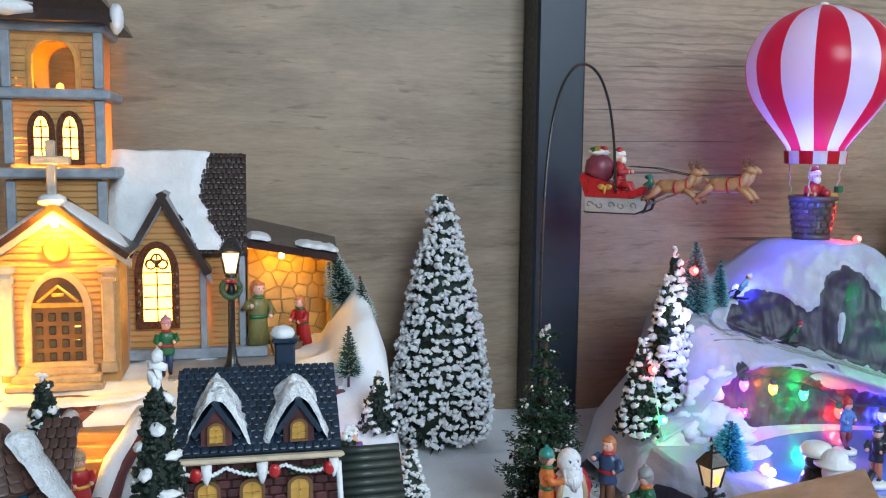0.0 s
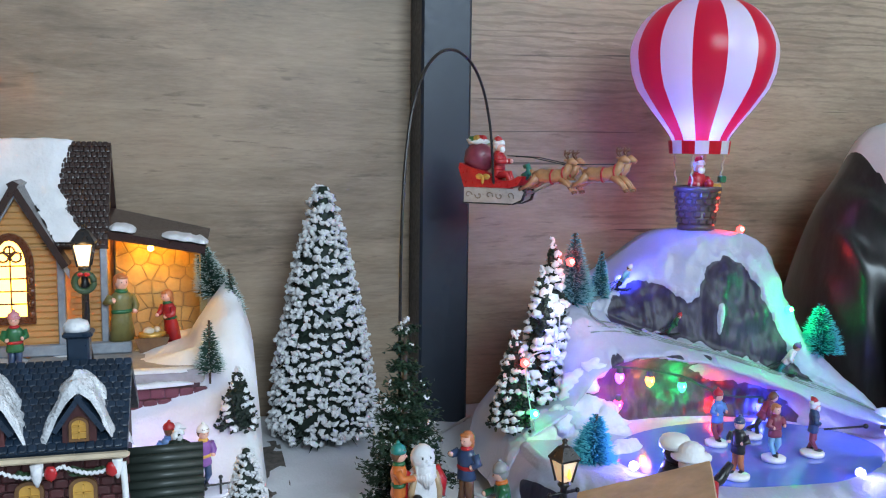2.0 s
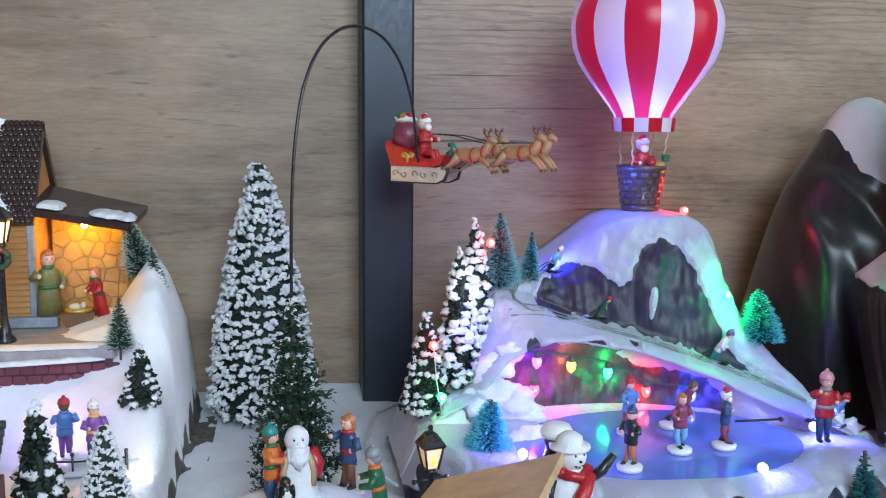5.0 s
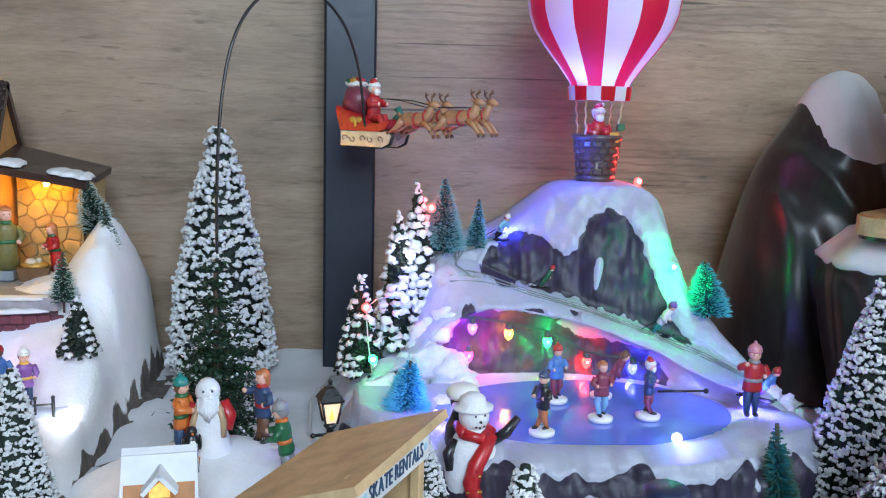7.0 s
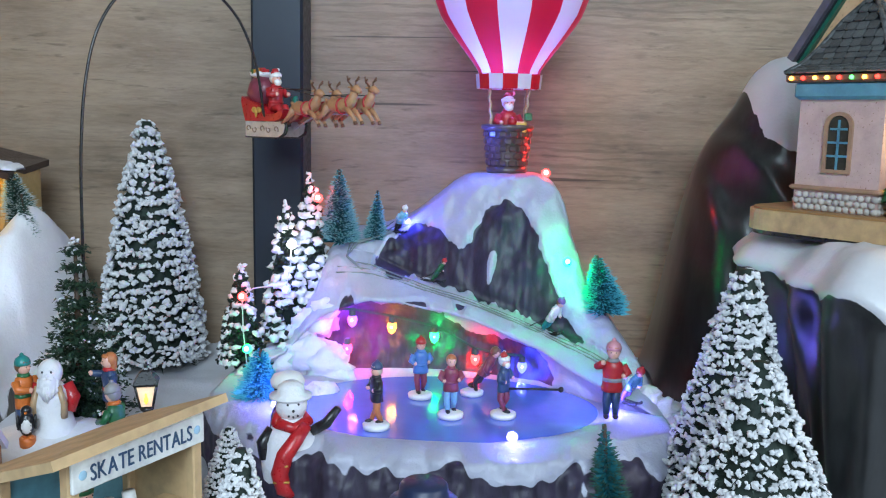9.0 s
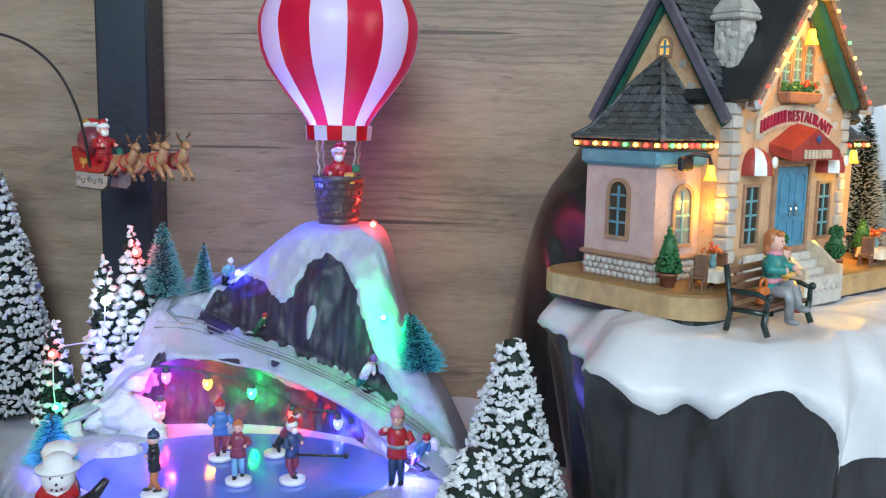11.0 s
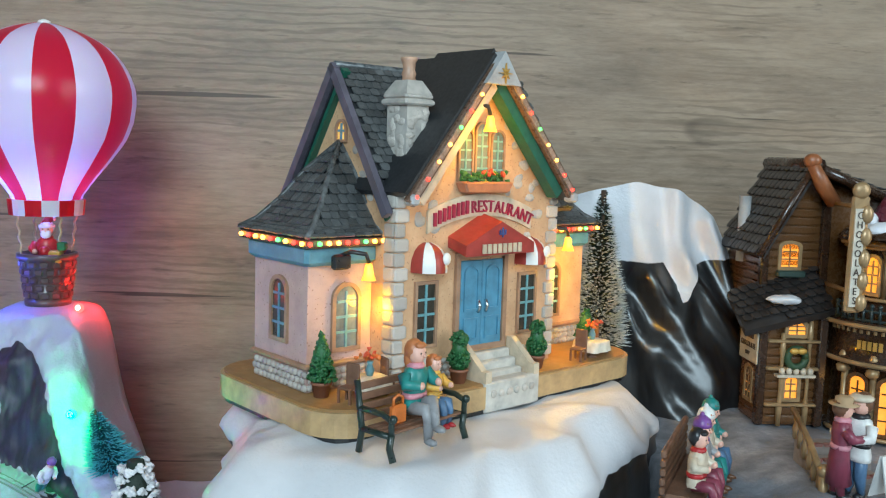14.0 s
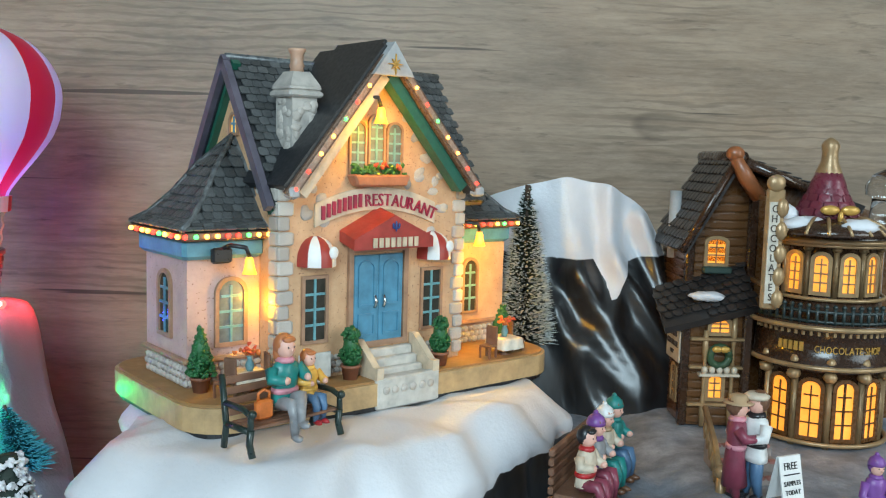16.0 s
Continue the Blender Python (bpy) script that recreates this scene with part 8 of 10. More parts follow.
resin_tree("christmas_tree", "tall cast fir white with snow and small bulbs", (0.314, 0.624, 0.055), 0.106, 0.0185, 37, tiers=15, light_snow=0.93, dab=1.25)
resin_tree("christmas_tree", "tall cast fir white with snow behind its twin", (0.329, 0.640, 0.07), 0.111, 0.0175, 38, tiers=15, light_snow=0.9, dab=1.25)
s = Shape()
for x, y, z, r in ((0.35, 0.588, 0.052, 0.017), (0.337, 0.592, 0.058, 0.018), (0.325, 0.594, 0.052, 0.016), (0.361, 0.584, 0.044, 0.009), (0.3, 0.585, 0.042, 0.014), (0.353, 0.553, 0.041, 0.011), (0.345, 0.55, 0.04, 0.012), (0.338, 0.603, 0.079, 0.013), (0.347, 0.597, 0.09, 0.009), (0.33, 0.6, 0.071, 0.01)):
    s.lump((x, y, z), (r, r * 0.8, r * 0.75), 0, x * 100, 0.45)
for x, y, z, r in ((0.566, 0.536, 0.05, 0.008), (0.575, 0.53, 0.044, 0.009), (0.556, 0.543, 0.056, 0.006), (0.578, 0.52, 0.036, 0.01)):
    s.lump((x, y, z), (r, r, r * 0.9), 0, x * 100, 0.45)
wpart("snow_lobes", s, SNOW, ski)


def skier(label, place, h, turn, coat, legs, hat):
    ob = figure(label, place, h, turn, coat, legs, hat=hat, hat_kind="knit", arms=((0.5, -0.2), (0.6, -0.1)), stride=0.3, lean=32)
    s = Shape()
    u = h / 7
    for sx in (-1, 1):
        s.tube([(sx * 0.5 * u, 3.2 * u, 0.02 * u), (sx * 0.5 * u, -3.0 * u, 0.02 * u), (sx * 0.5 * u, -3.7 * u, 0.5 * u)], 0.26 * u, 0, 6)
        s.tube([(sx * 1.2 * u, -1.0 * u, 2.6 * u), (sx * 1.9 * u, 2.2 * u, 0.6 * u)], 0.09 * u, 0, 5)
    sk = new("ski_set", s.mesh("ski_set", [BLACK]))
    sk.matrix_basis = pose(*place, 0, 0, turn)
    tagged(sk, "tiny black skis and poles under the skier", "skis")
    return ob


skier("tiny skier in white and blue at the top of the run", (0.392, 0.659, 0.1385), 0.023, 40, "skyblue", "black", "white")
skier("tiny skier in green with a red cap on the rock bend", (0.4215, 0.627, 0.1065), 0.019, 70, "green", "green", "red")
skier("tiny skier in white on the lower run", (0.501, 0.596, 0.0775), 0.029, 55, "white", "teal", "purple")
skier("tiny skier in blue at the foot of the run", (0.5445, 0.513, 0.0555), 0.026, 40, "blue", "purple", "red")
for label, x, y, coat, legs, hat, turn, hair, kind in (
        ("skater in a black jacket and rust trousers on a white disc", 0.395, 0.4835, "black", "ginger", "navy", -60, "cream", "knit"), ("skater in a blue jumper and red cap on a white disc", 0.418, 0.5445, "blue", "maroon", "red", 20, "brown", "knit"),
        ("skater in a red coat and pale jeans on a white disc", 0.4385, 0.507, "maroon", "skyblue", "", 10, "ginger", "knit"), ("skater in dark blue with a red cap on a white disc", 0.471, 0.51, "navy", "maroon", "red", 60, "white", "santa")):
    figure(label, (x, y, POND_Z + 0.0048), 0.0345, turn, coat, legs, hat=hat, hair=hair, hat_kind=kind, base="disc", stride=0.45, arms=((0.4, 0.0), (0.5, 0.1)), group="skaters on the blue pond")
figure("skater bending forward in dark red on a white disc", (0.452, 0.553, POND_Z + 0.0048), 0.033, 80, "maroon", "black", hat="", hair="brown", base="disc", lean=30, stride=0.6, group="skaters on the blue pond")
solo("hockey_stick", Shape().tube([(0, 0, 0), (0.03, -0.003, 0.001)], 0.0008, 0, 6).ball((0.031, -0.003, 0.001), 0.0018), BLACK, "thin black pole held by a skater", "pole", (0.474, 0.503, 0.064))
figure("figure in a red coat with white hem waving", (0.5355, 0.4995, 0.0485), 0.0445, -10, "red", "navy", hat="pink", hair="ginger", scarf="grey", long_coat=False, arms=((0.5, 0.9), (0.2, 0.1)), stride=0.1)
figure("passenger in a red suit with white trim in the balloon basket", (0.4765, 0.682, 0.19), 0.052, 10, "red", "red", hat="red", hair="white", hat_kind="santa", arms=((0.6, 0.2), (0.5, 0.1)))
s = Shape().box((0, 0, 0), (0.01, 0.008, 0.009), 0, bevel=0.001).box((0.006, -0.002, 0.008), (0.006, 0.006, 0.006), 1, bevel=0.0008).ball((-0.006, -0.002, 0.004), 0.004, 2)
solo("gift_sack", s, [GOLD, cloth("green"), RED], "small pile of wrapped presents in the basket", "presents", (0.4855, 0.672, 0.2195))

# ---- sleigh on its wire ----
PX0, PY0 = 0.191, 0.560
TH = radians(42)
R_AX = Vector((math.sin(TH), math.cos(TH), 0))
flyer = thing("flying_sleigh", "red and silver sleigh with reindeer hung from a curved wire", "sleigh", (PX0, PY0, 0))
arc = [(0.0, 0.0), (0.0, 0.15), (0.002, 0.21), (0.007, 0.25), (0.016, 0.28), (0.032, 0.303), (0.055, 0.3165), (0.08, 0.319), (0.104, 0.312), (0.124, 0.295), (0.137, 0.27), (0.143, 0.245), (0.146, 0.226), (0.152, 0.2225), (0.158, 0.2225)]
def rounded_line(pts, steps=7):
    """A smooth curve through points (Catmull-Rom)."""
    p = [Vector(q) for q in pts]
    p = [2 * p[0] - p[1], *p, 2 * p[-1] - p[-2]]
    out = []
    for a, b, c, d in zip(p, p[1:], p[2:], p[3:]):
        for k in range(steps):
            t = k / steps
            out.append(0.5 * (2 * b + (c - a) * t + (2 * a - 5 * b + 4 * c - d) * t * t + (3 * b - a - 3 * c + d) * t**3))
    return out + [p[-2]]


wpart("wire", Shape().tube(rounded_line([Vector((PX0, PY0, z)) + R_AX * r for r, z in arc]), 0.0011, 0, 8), BLACK, flyer, "bent black steel wire")
SL = Matrix.Translation(Vector((PX0, PY0, 0.2085)) + R_AX * 0.158) @ pose(0, 0, 0, 0, 0, -42)   # x ahead, y outwards
RUN = paint("silver_runner", (0.5, 0.5, 0.5), 0.35, metal=0.3)
s = Shape().prism([(-0.026, 0.012), (0.012, 0.012), (0.02, 0.014), (0.024, 0.021), (0.021, 0.0215), (0.014, 0.018), (0.002, 0.0175), (-0.004, 0.023), (-0.02, 0.0275), (-0.03, 0.031), (-0.031, 0.027)], -0.0115, 0.0115)
wpart("sleigh_body", moved(s, SL), RED, flyer)
for y in (-0.0095, 0.0095):
    s = Shape().prism([(-0.026, 0.0), (0.016, 0.0), (0.0225, 0.003), (0.025, 0.009), (0.0215, 0.0125), (0.018, 0.0122), (0.017, 0.0115), (-0.026, 0.0115)], y - 0.0015, y + 0.0015)
    rn = wpart("runner", moved(s, SL), RUN, flyer, "silver runner with scrollwork")
    part("runner_edge", moved(Shape().tube([(-0.027, y, 0.0), (0.016, y, 0.0), (0.0235, y, 0.003), (0.0258, y, 0.009), (0.0215, y, 0.0135)], 0.0013, 0, 6), SL), BLACK, rn)
    sc = Shape()
    yy = y - 0.0018 if y < 0 else y + 0.0018
    for i in range(5):
        sc.tube([(-0.022 + i * 0.009 + (0.0034 - 0.0004 * k) * math.cos(k * 0.75 + i * 3), yy, 0.0058 + (0.0034 - 0.0004 * k) * math.sin(k * 0.75 + i * 3)) for k in range(8)], 0.0005, 0, 5)
    part("scrollwork", moved(sc, SL), paint("scroll_taupe", (0.22, 0.18, 0.15)), rn)
wpart("front_scroll", moved(Shape().tube([(0.021, 0, 0.0205), (0.0255, 0, 0.025), (0.0235, 0, 0.0295), (0.0205, 0, 0.0285)], [0.0035, 0.003, 0.0025, 0.0015], 0, 8), SL), paint("scroll_green", (0.03, 0.2, 0.15)), flyer)
wpart("gilt_bow", moved(Shape().ball((-0.012, -0.0125, 0.0205), (0.0034, 0.001, 0.0024)).ball((-0.006, -0.0125, 0.0205), (0.0034, 0.001, 0.0024)).ball((-0.009, -0.013, 0.018), (0.0014, 0.001, 0.0034)).ball((-0.0305, -0.003, 0.024), (0.0012, 0.003, 0.004)), SL), GOLD, flyer)
s = Shape().ball((-0.018, 0, 0.035), (0.0125, 0.0115, 0.0125), 0, 14, 9, 0.06, 3).ball((-0.02, 0, 0.0475), (0.009, 0.0085, 0.0035), 1, 12, 6, 0.2, 2)
for k in range(7):
    s.box((-0.022 + 0.0035 * (k % 3), -0.005 + 0.003 * (k % 4), 0.0495 + 0.001 * (k % 2)), (0.005, 0.004, 0.005), 2 + k % 3, bevel=0.0006)
wpart("gift_sack", moved(s, SL), [cloth("maroon"), WHITE, cloth("green"), GOLD, cloth("red")], flyer, "wine-red sack brimming with presents")
fg = figure("driver", (0, 0, 0), 0.047, 0, "red", "red", hat="red", hair="white", hat_kind="santa", sit=True, arms=((0.8, 0.35), (0.8, 0.35)), parent=flyer)
fg.matrix_parent_inverse = flyer.matrix_basis.inverted()
fg.matrix_basis = SL @ pose(-0.001, 0, 0.0155, 0, 0, 90)
DEER = paint("deer_tan", (0.42, 0.21, 0.10), 0.45)
HOOF = cloth("brown")


def deer_shape():
    """A galloping deer that faces +x."""
    s = Shape()
    s.tube([(-0.0135, 0, 0.019), (-0.008, 0, 0.0195), (0.0, 0, 0.0185), (0.008, 0, 0.02), (0.0125, 0, 0.0235), (0.0145, 0, 0.0285)], [0.0035, 0.0052, 0.0048, 0.0052, 0.0035, 0.0026], 0, 10)
    s.tube([(0.013, 0, 0.0295), (0.0165, 0, 0.0305), (0.0205, 0, 0.0285)], [0.0028, 0.003, 0.0016], 0, 8)
    for sy in (-1, 1):
        s.tube([(0.0085, sy * 0.0026, 0.017), (0.015, sy * 0.003, 0.0125), (0.0185, sy * 0.003, 0.008)], [0.0026, 0.0016, 0.0012], 0, 7)
        s.tube([(0.0185, sy * 0.003, 0.008), (0.0195, sy * 0.003, 0.006)], 0.0015, 1, 7)
        s.tube([(-0.0105, sy * 0.0026, 0.0185), (-0.0165, sy * 0.003, 0.0125), (-0.0225, sy * 0.003, 0.009)], [0.0032, 0.002, 0.0012], 0, 7)
        s.tube([(-0.0225, sy * 0.003, 0.009), (-0.025, sy * 0.003, 0.008)], 0.0015, 1, 7)
        s.tube([(0.0135, sy * 0.0015, 0.032), (0.0115, sy * 0.0035, 0.0355), (0.013, sy * 0.0055, 0.039)], 0.0007, 1, 5)
        s.tube([(0.0115, sy * 0.0035, 0.0355), (0.0145, sy * 0.0045, 0.0375)], 0.0006, 1, 5)
        s.ball((0.0125, sy * 0.003, 0.0315), (0.0016, 0.0014, 0.0008))
    s.tube([(-0.0135, 0, 0.0205), (-0.017, 0, 0.0235)], [0.0022, 0.001], 0, 6)
    s.tube([(0.0105 + 0.0005 * math.cos(a), 0.0047 * math.cos(a), 0.0215 + 0.0047 * math.sin(a)) for a in [i * math.pi / 6 for i in range(13)]], 0.0008, 2, 5)
    s.tube([(0.001, 0.0053 * math.cos(a), 0.0185 + 0.0053 * math.sin(a)) for a in [i * math.pi / 6 for i in range(13)]], 0.0009, 2, 5)
    return s.mesh("reindeer", [DEER, HOOF, cloth("red")])


dm_ = deer_shape()
for x, y, z in ((0.046, -0.0075, -0.001), (0.047, 0.008, -0.001), (0.086, -0.0075, 0.0015), (0.087, 0.008, 0.0015)):
    ob = part("reindeer", dm_, None, flyer)
    ob.matrix_parent_inverse = flyer.matrix_basis.inverted()
    ob.matrix_basis = SL @ pose(x, y, z + 0.004)
for y in (-0.0075, 0.008):
    wpart("rein", moved(Shape().tube([(0.008, y * 0.5, 0.037), (0.03, y, 0.036), (0.056, y, 0.031), (0.096, y, 0.032)], 0.0004, 0, 5), SL), BLACK, flyer)
wpart("shaft", moved(Shape().tube([(0.022, 0, 0.006), (0.05, 0, 0.018), (0.095, 0, 0.019)], 0.0008, 0, 6), SL), GREY, flyer)
bough_tree("slim dark green fir dusted with snow at the wire's foot", (0.1915, 0.547, 0.0), 0.146, 0.034, 15)

# ---- snow mound with the children ----
s = Shape()
NR, NA = 14, 48
for k in range(NR + 1):
    for i in range(NA):
        a, f = 2 * math.pi * i / NA, k / NR
        R = 1 + 0.07 * math.sin(2 * a + 1) + 0.05 * math.sin(5 * a)
        x, y = 0.196 + 0.088 * f * R * math.cos(a), 0.507 + 0.064 * f * R * math.sin(a)
        s.v.append((x, y, 0.033 * (1 - f**1.9) + lumpy((x, y, 0), 50, 0.003) * (1 - f) - 0.003 * (k == NR)))
s.f = [(k * NA + i, (k + 1) * NA + i, (k + 1) * NA + (i + 1) % NA, k * NA + (i + 1) % NA) for k in range(NR) for i in range(NA)]
s.m, s.s = [0] * len(s.f), [True] * len(s.f)
solo("snow_mound", s, SNOW, "low smooth white plaster snow mound", "snow mound")
s = Shape().lathe([(0.0165, -0.004), (0.017, 0.002), (0.013, 0.006), (0.0115, 0.013), (0.0105, 0.022), (0.0095, 0.028), (0.006, 0.032)], n=20, squash=(1, 0.85))
s.ball((0, -0.001, 0.0385), (0.0075, 0.0075, 0.0085), 0, 14, 9)
s.ball((0, -0.0065, 0.031), (0.0058, 0.0045, 0.0085), 0, 12, 8, 0.06, 2)
s.ball((0, -0.0085, 0.0382), (0.0013, 0.0013, 0.0015), 0)
s.ball((0, -0.0082, 0.0357), (0.0013, 0.0006, 0.0006), 4, 8, 5)
for sx in (-1, 1):
    s.ball((sx * 0.0025, -0.0076, 0.0402), (0.0007, 0.0005, 0.0008), 3, 8, 5)
    s.ball((sx * 0.0025, -0.0078, 0.0416), (0.0014, 0.0007, 0.0005), 0, 8, 5)
    s.tube([(0, -0.0092, 0.0368), (sx * 0.0026, -0.009, 0.0362), (sx * 0.0044, -0.0078, 0.0345)], [0.0011, 0.001, 0.0004], 0, 6)
for k in range(9):
    a = (k - 4) / 4
    s.tube([(a * 0.0052, -0.0078 + 0.0028 * a * a, 0.0352), (a * 0.0048, -0.0106 + 0.003 * a * a, 0.0285), (a * 0.0026 + 0.0006 * math.sin(k * 2), -0.0098 + 0.001 * a * a, 0.0215 + 0.0035 * abs(a))], [0.0016, 0.0018, 0.0005], 0, 6)
for sx in (-1, 1):
    s.tube([(sx * 0.0085, 0.002, 0.0305), (sx * 0.0125, 0.001, 0.022), (sx * 0.0105, -0.002, 0.014)], [0.004, 0.0046, 0.0038], 1)
    s.tube([(sx * 0.0062, -0.006, 0.031), (sx * 0.009, -0.006, 0.02), (sx * 0.0085, -0.006, 0.011)], [0.0018, 0.0022, 0.0022], 2)
solo("figurine", s, [SNOW, RED, cloth("tan"), BLACK, cloth("pink")], "white snow figure with long beard and red coat", "figurine", (0.1925, 0.503, 0.0285), 8)
figure("child in an orange jacket and blue cap hugging the snow figure", (0.1775, 0.499, 0.0285), 0.046, 72, "orange", "navy", hat="teal", hair="brown", scarf="green", arms=((0.9, 0.3), (0.7, -0.1)))
figure("child in a navy jacket throwing up a hand", (0.224, 0.515, 0.029), 0.046, -55, "navy", "brown", hat="", hair="ginger", scarf="red", long_hair=True, base="disc", arms=((0.95, 0.75), (0.3, 0.0)))
figure("child in a green pullover with an orange scarf and grey cap", (0.2435, 0.486, 0.016), 0.047, -100, "green", "grey", hat="grey", hair="grey", scarf="orange", boots="brown", lean=9, arms=((1.0, 0.3), (0.9, 0.1)))
s = Shape().ball((0, 0, 0.0085), (0.0048, 0.0042, 0.0078), 0, 12, 8).ball((0, -0.0012, 0.008), (0.0036, 0.0036, 0.0058), 1, 10, 7).ball((0, 0, 0.0165), (0.0034, 0.0034, 0.0034), 0, 10, 7).ball((0, -0.0034, 0.0162), (0.0009, 0.0018, 0.0008), 2, 8, 5)
for sx in (-1, 1):
    s.ball((sx * 0.0022, -0.0022, 0.0008), (0.002, 0.003, 0.0012), 2, 8, 5).ball((sx * 0.0048, 0, 0.0095), (0.0012, 0.0026, 0.005), 0, 8, 5)
s.lathe([(0.0046, -0.006), (0.0048, 0.0), (0.003, 0.0008)], (0, 0, 0), 12, 2)
solo("penguin", s, [BLACK, WHITE, cloth("orange")], "small black and white toy penguin with orange feet", "penguin", (0.1855, 0.4845, 0.0315), 20)
street_lamp("short black lamp post with a square lantern by the snow mound", (0.2667, 0.4615, 0.0), 0.0865, 0.42, 15)
wire_pts = [(0.262, 0.57, 0.005), (0.25, 0.6, 0.004), (0.248, 0.66, 0.007), (0.262, 0.72, 0.008), (0.3, 0.76, 0.008)]
solo("power_cable", Shape().tube(wire_pts, 0.0013, 0, 7), mat("clear_cable", (0.55, 0.55, 0.56), 0.35), "thin pale cable lying on the snow fleece", "cable")

# ---- small birdhouse-like cottage ----
cot = thing("cottage", "orange wooden toy cottage with a thick white snow roof and dormer", "building", (0.1805, 0.4185, -0.005), 8)
part("cottage_wall", Shape().prism([(-0.01, 0.0), (0.014, 0.0), (0.014, 0.05), (0.003, 0.064), (-0.01, 0.045)], -0.0175, 0.0175, "x"), paint("orange_wood", (0.45, 0.17, 0.04), 0.5), cot)
part("roof_snow", slab_shape((-0.0195, -0.013, 0.038), (0.0195, -0.013, 0.038), (0.0185, 0.004, 0.0685), (-0.0185, 0.004, 0.0685), 0.004), SNOW, cot, "smooth white snow over the roof")
part("roof_snow", slab_shape((0.0195, 0.02, 0.05), (-0.0195, 0.02, 0.05), (-0.0185, 0.004, 0.0685), (0.0185, 0.004, 0.0685), 0.004), SNOW, cot)
dmr = part("dormer", Shape().prism([(-0.006, 0.047), (0.007, 0.047), (0.007, 0.052), (0.0005, 0.0585), (-0.006, 0.052)], -0.0125, 0.0), paint("orange_wood", (0.45, 0.17, 0.04)), cot)
part("dormer_pane", Shape().prism([(-0.0045, 0.0478), (0.0055, 0.0478), (0.0055, 0.0515), (0.0005, 0.0558), (-0.0045, 0.0515)], -0.0131, -0.0125), WARM_PANE, dmr)
for sx in (-1, 1):
    q = [(0.0005 + sx * 0.0092, -0.0145, 0.0505), (0.0005 + sx * 0.0092, 0.002, 0.0505), (0.0005, 0.002, 0.061), (0.0005, -0.0145, 0.061)]
    part("dormer_snow", slab_shape(*(q if sx > 0 else q[::-1]), 0.0022), SNOW, dmr)

# ---- skate rental hut ----
hut = thing("rental_hut", "open wooden skate rental hut with a white lettered sign", "hut", (0.2794, 0.333, 0.0), 62)
TANW = mat("tan_wood", (0.56, 0.38, 0.20), 0.6, vary=0.3, stains=60, grain=300)
part("roof", slab_shape((-0.014, -0.007, 0.0855), (0.0875, -0.007, 0.0875), (0.0875, 0.062, 0.063), (-0.014, 0.062, 0.061), 0.0045), TANW, hut)
for x in (0.002, 0.0745):
    part("post", Shape().box((x, 0.003, 0.041), (0.006, 0.006, 0.082), bevel=0.0008), TANW, hut)
    part("post", Shape().box((x, 0.05, 0.03), (0.006, 0.006, 0.06), bevel=0.0008), TANW, hut)
part("back_wall", Shape().box((0.038, 0.053, 0.03), (0.078, 0.003, 0.06)), paint("hut_teal", (0.10, 0.26, 0.33), 0.5), hut)
part("side_wall", Shape().prism([(0.003, 0.0), (0.053, 0.0), (0.053, 0.06), (0.003, 0.078)], 0.076, 0.079, "x"), TANW, hut)
part("counter", Shape().box((0.038, 0.012, 0.032), (0.07, 0.02, 0.004), bevel=0.0008), TANW, hut)
sg = part("sign", Shape().box((0.038, -0.0015, 0.0722), (0.0775, 0.0022, 0.0152), bevel=0.0006), paint("sign_white", (0.72, 0.72, 0.70), 0.5), hut, "worn white sign board with dark blue capitals")
part("lettering", moved(lettering("SKATE RENTALS", 0.0108, squeeze=0.72, space=0.75, deep=0.0003), pose(0.0385, -0.003, 0.0683)), paint("sign_navy", (0.03, 0.07, 0.14), 0.5), sg)
for x in (0.0045, 0.0715):
    part("snowflake", Shape().ball((x, -0.0028, 0.0722), (0.0022, 0.0003, 0.0022), 0, 10, 6), paint("flake_blue", (0.35, 0.55, 0.7)), sg)
figure("small green-capped attendant inside the hut", tuple(hut.matrix_basis @ Vector((0.03, 0.03, 0.0))), 0.05, 62, "green", "brown", hat="green", hair="brown")
for k in range(3):
    s = Shape().ball((0, 0, 0.005), (0.0035, 0.008, 0.003), 0, 10, 6).tube([(0, 0.004, 0.006), (0, 0.005, 0.014)], [0.0036, 0.0032], 0, 8).box((0, 0, 0.0008), (0.0006, 0.015, 0.0016), 1)
    solo("ice_skate", s, [WHITE, GREY], "white ice skate hanging in the rental hut", "skate", tuple(hut.matrix_basis @ Vector((0.016 + 0.014 * k, 0.008, 0.0345))), 40 + 30 * k, "skates on the hut counter")

# ---- snow figures and small trees in front of the ski hill ----
s = Shape().lathe([(0.012, 0.0), (0.0165, 0.01), (0.017, 0.022), (0.0135, 0.034), (0.0095, 0.042), (0.007, 0.046)], n=22, squash=(1, 0.9))
s.ball((0, -0.001, 0.0515), (0.009, 0.0088, 0.0095), 0, 16, 10)
s.lathe([(0.012, 0.0555), (0.0122, 0.057), (0.008, 0.058), (0.0075, 0.062), (0.004, 0.0645)], (0, 0.001, 0), 18, 0)
s.tube([(-0.0085, -0.006, 0.043), (0.0, -0.0105, 0.0405), (0.0085, -0.006, 0.043), (0.007, 0.006, 0.044), (-0.007, 0.006, 0.044), (-0.0085, -0.006, 0.043)], 0.0033, 1, 8)
s.tube([(0.007, -0.0105, 0.042), (0.001, -0.0145, 0.036), (-0.0055, -0.0165, 0.028), (-0.0085, -0.017, 0.018), (-0.0065, -0.0175, 0.009), (-0.001, -0.018, 0.006)], [0.0034, 0.0042, 0.0048, 0.005, 0.0046, 0.0034], 1, 10)
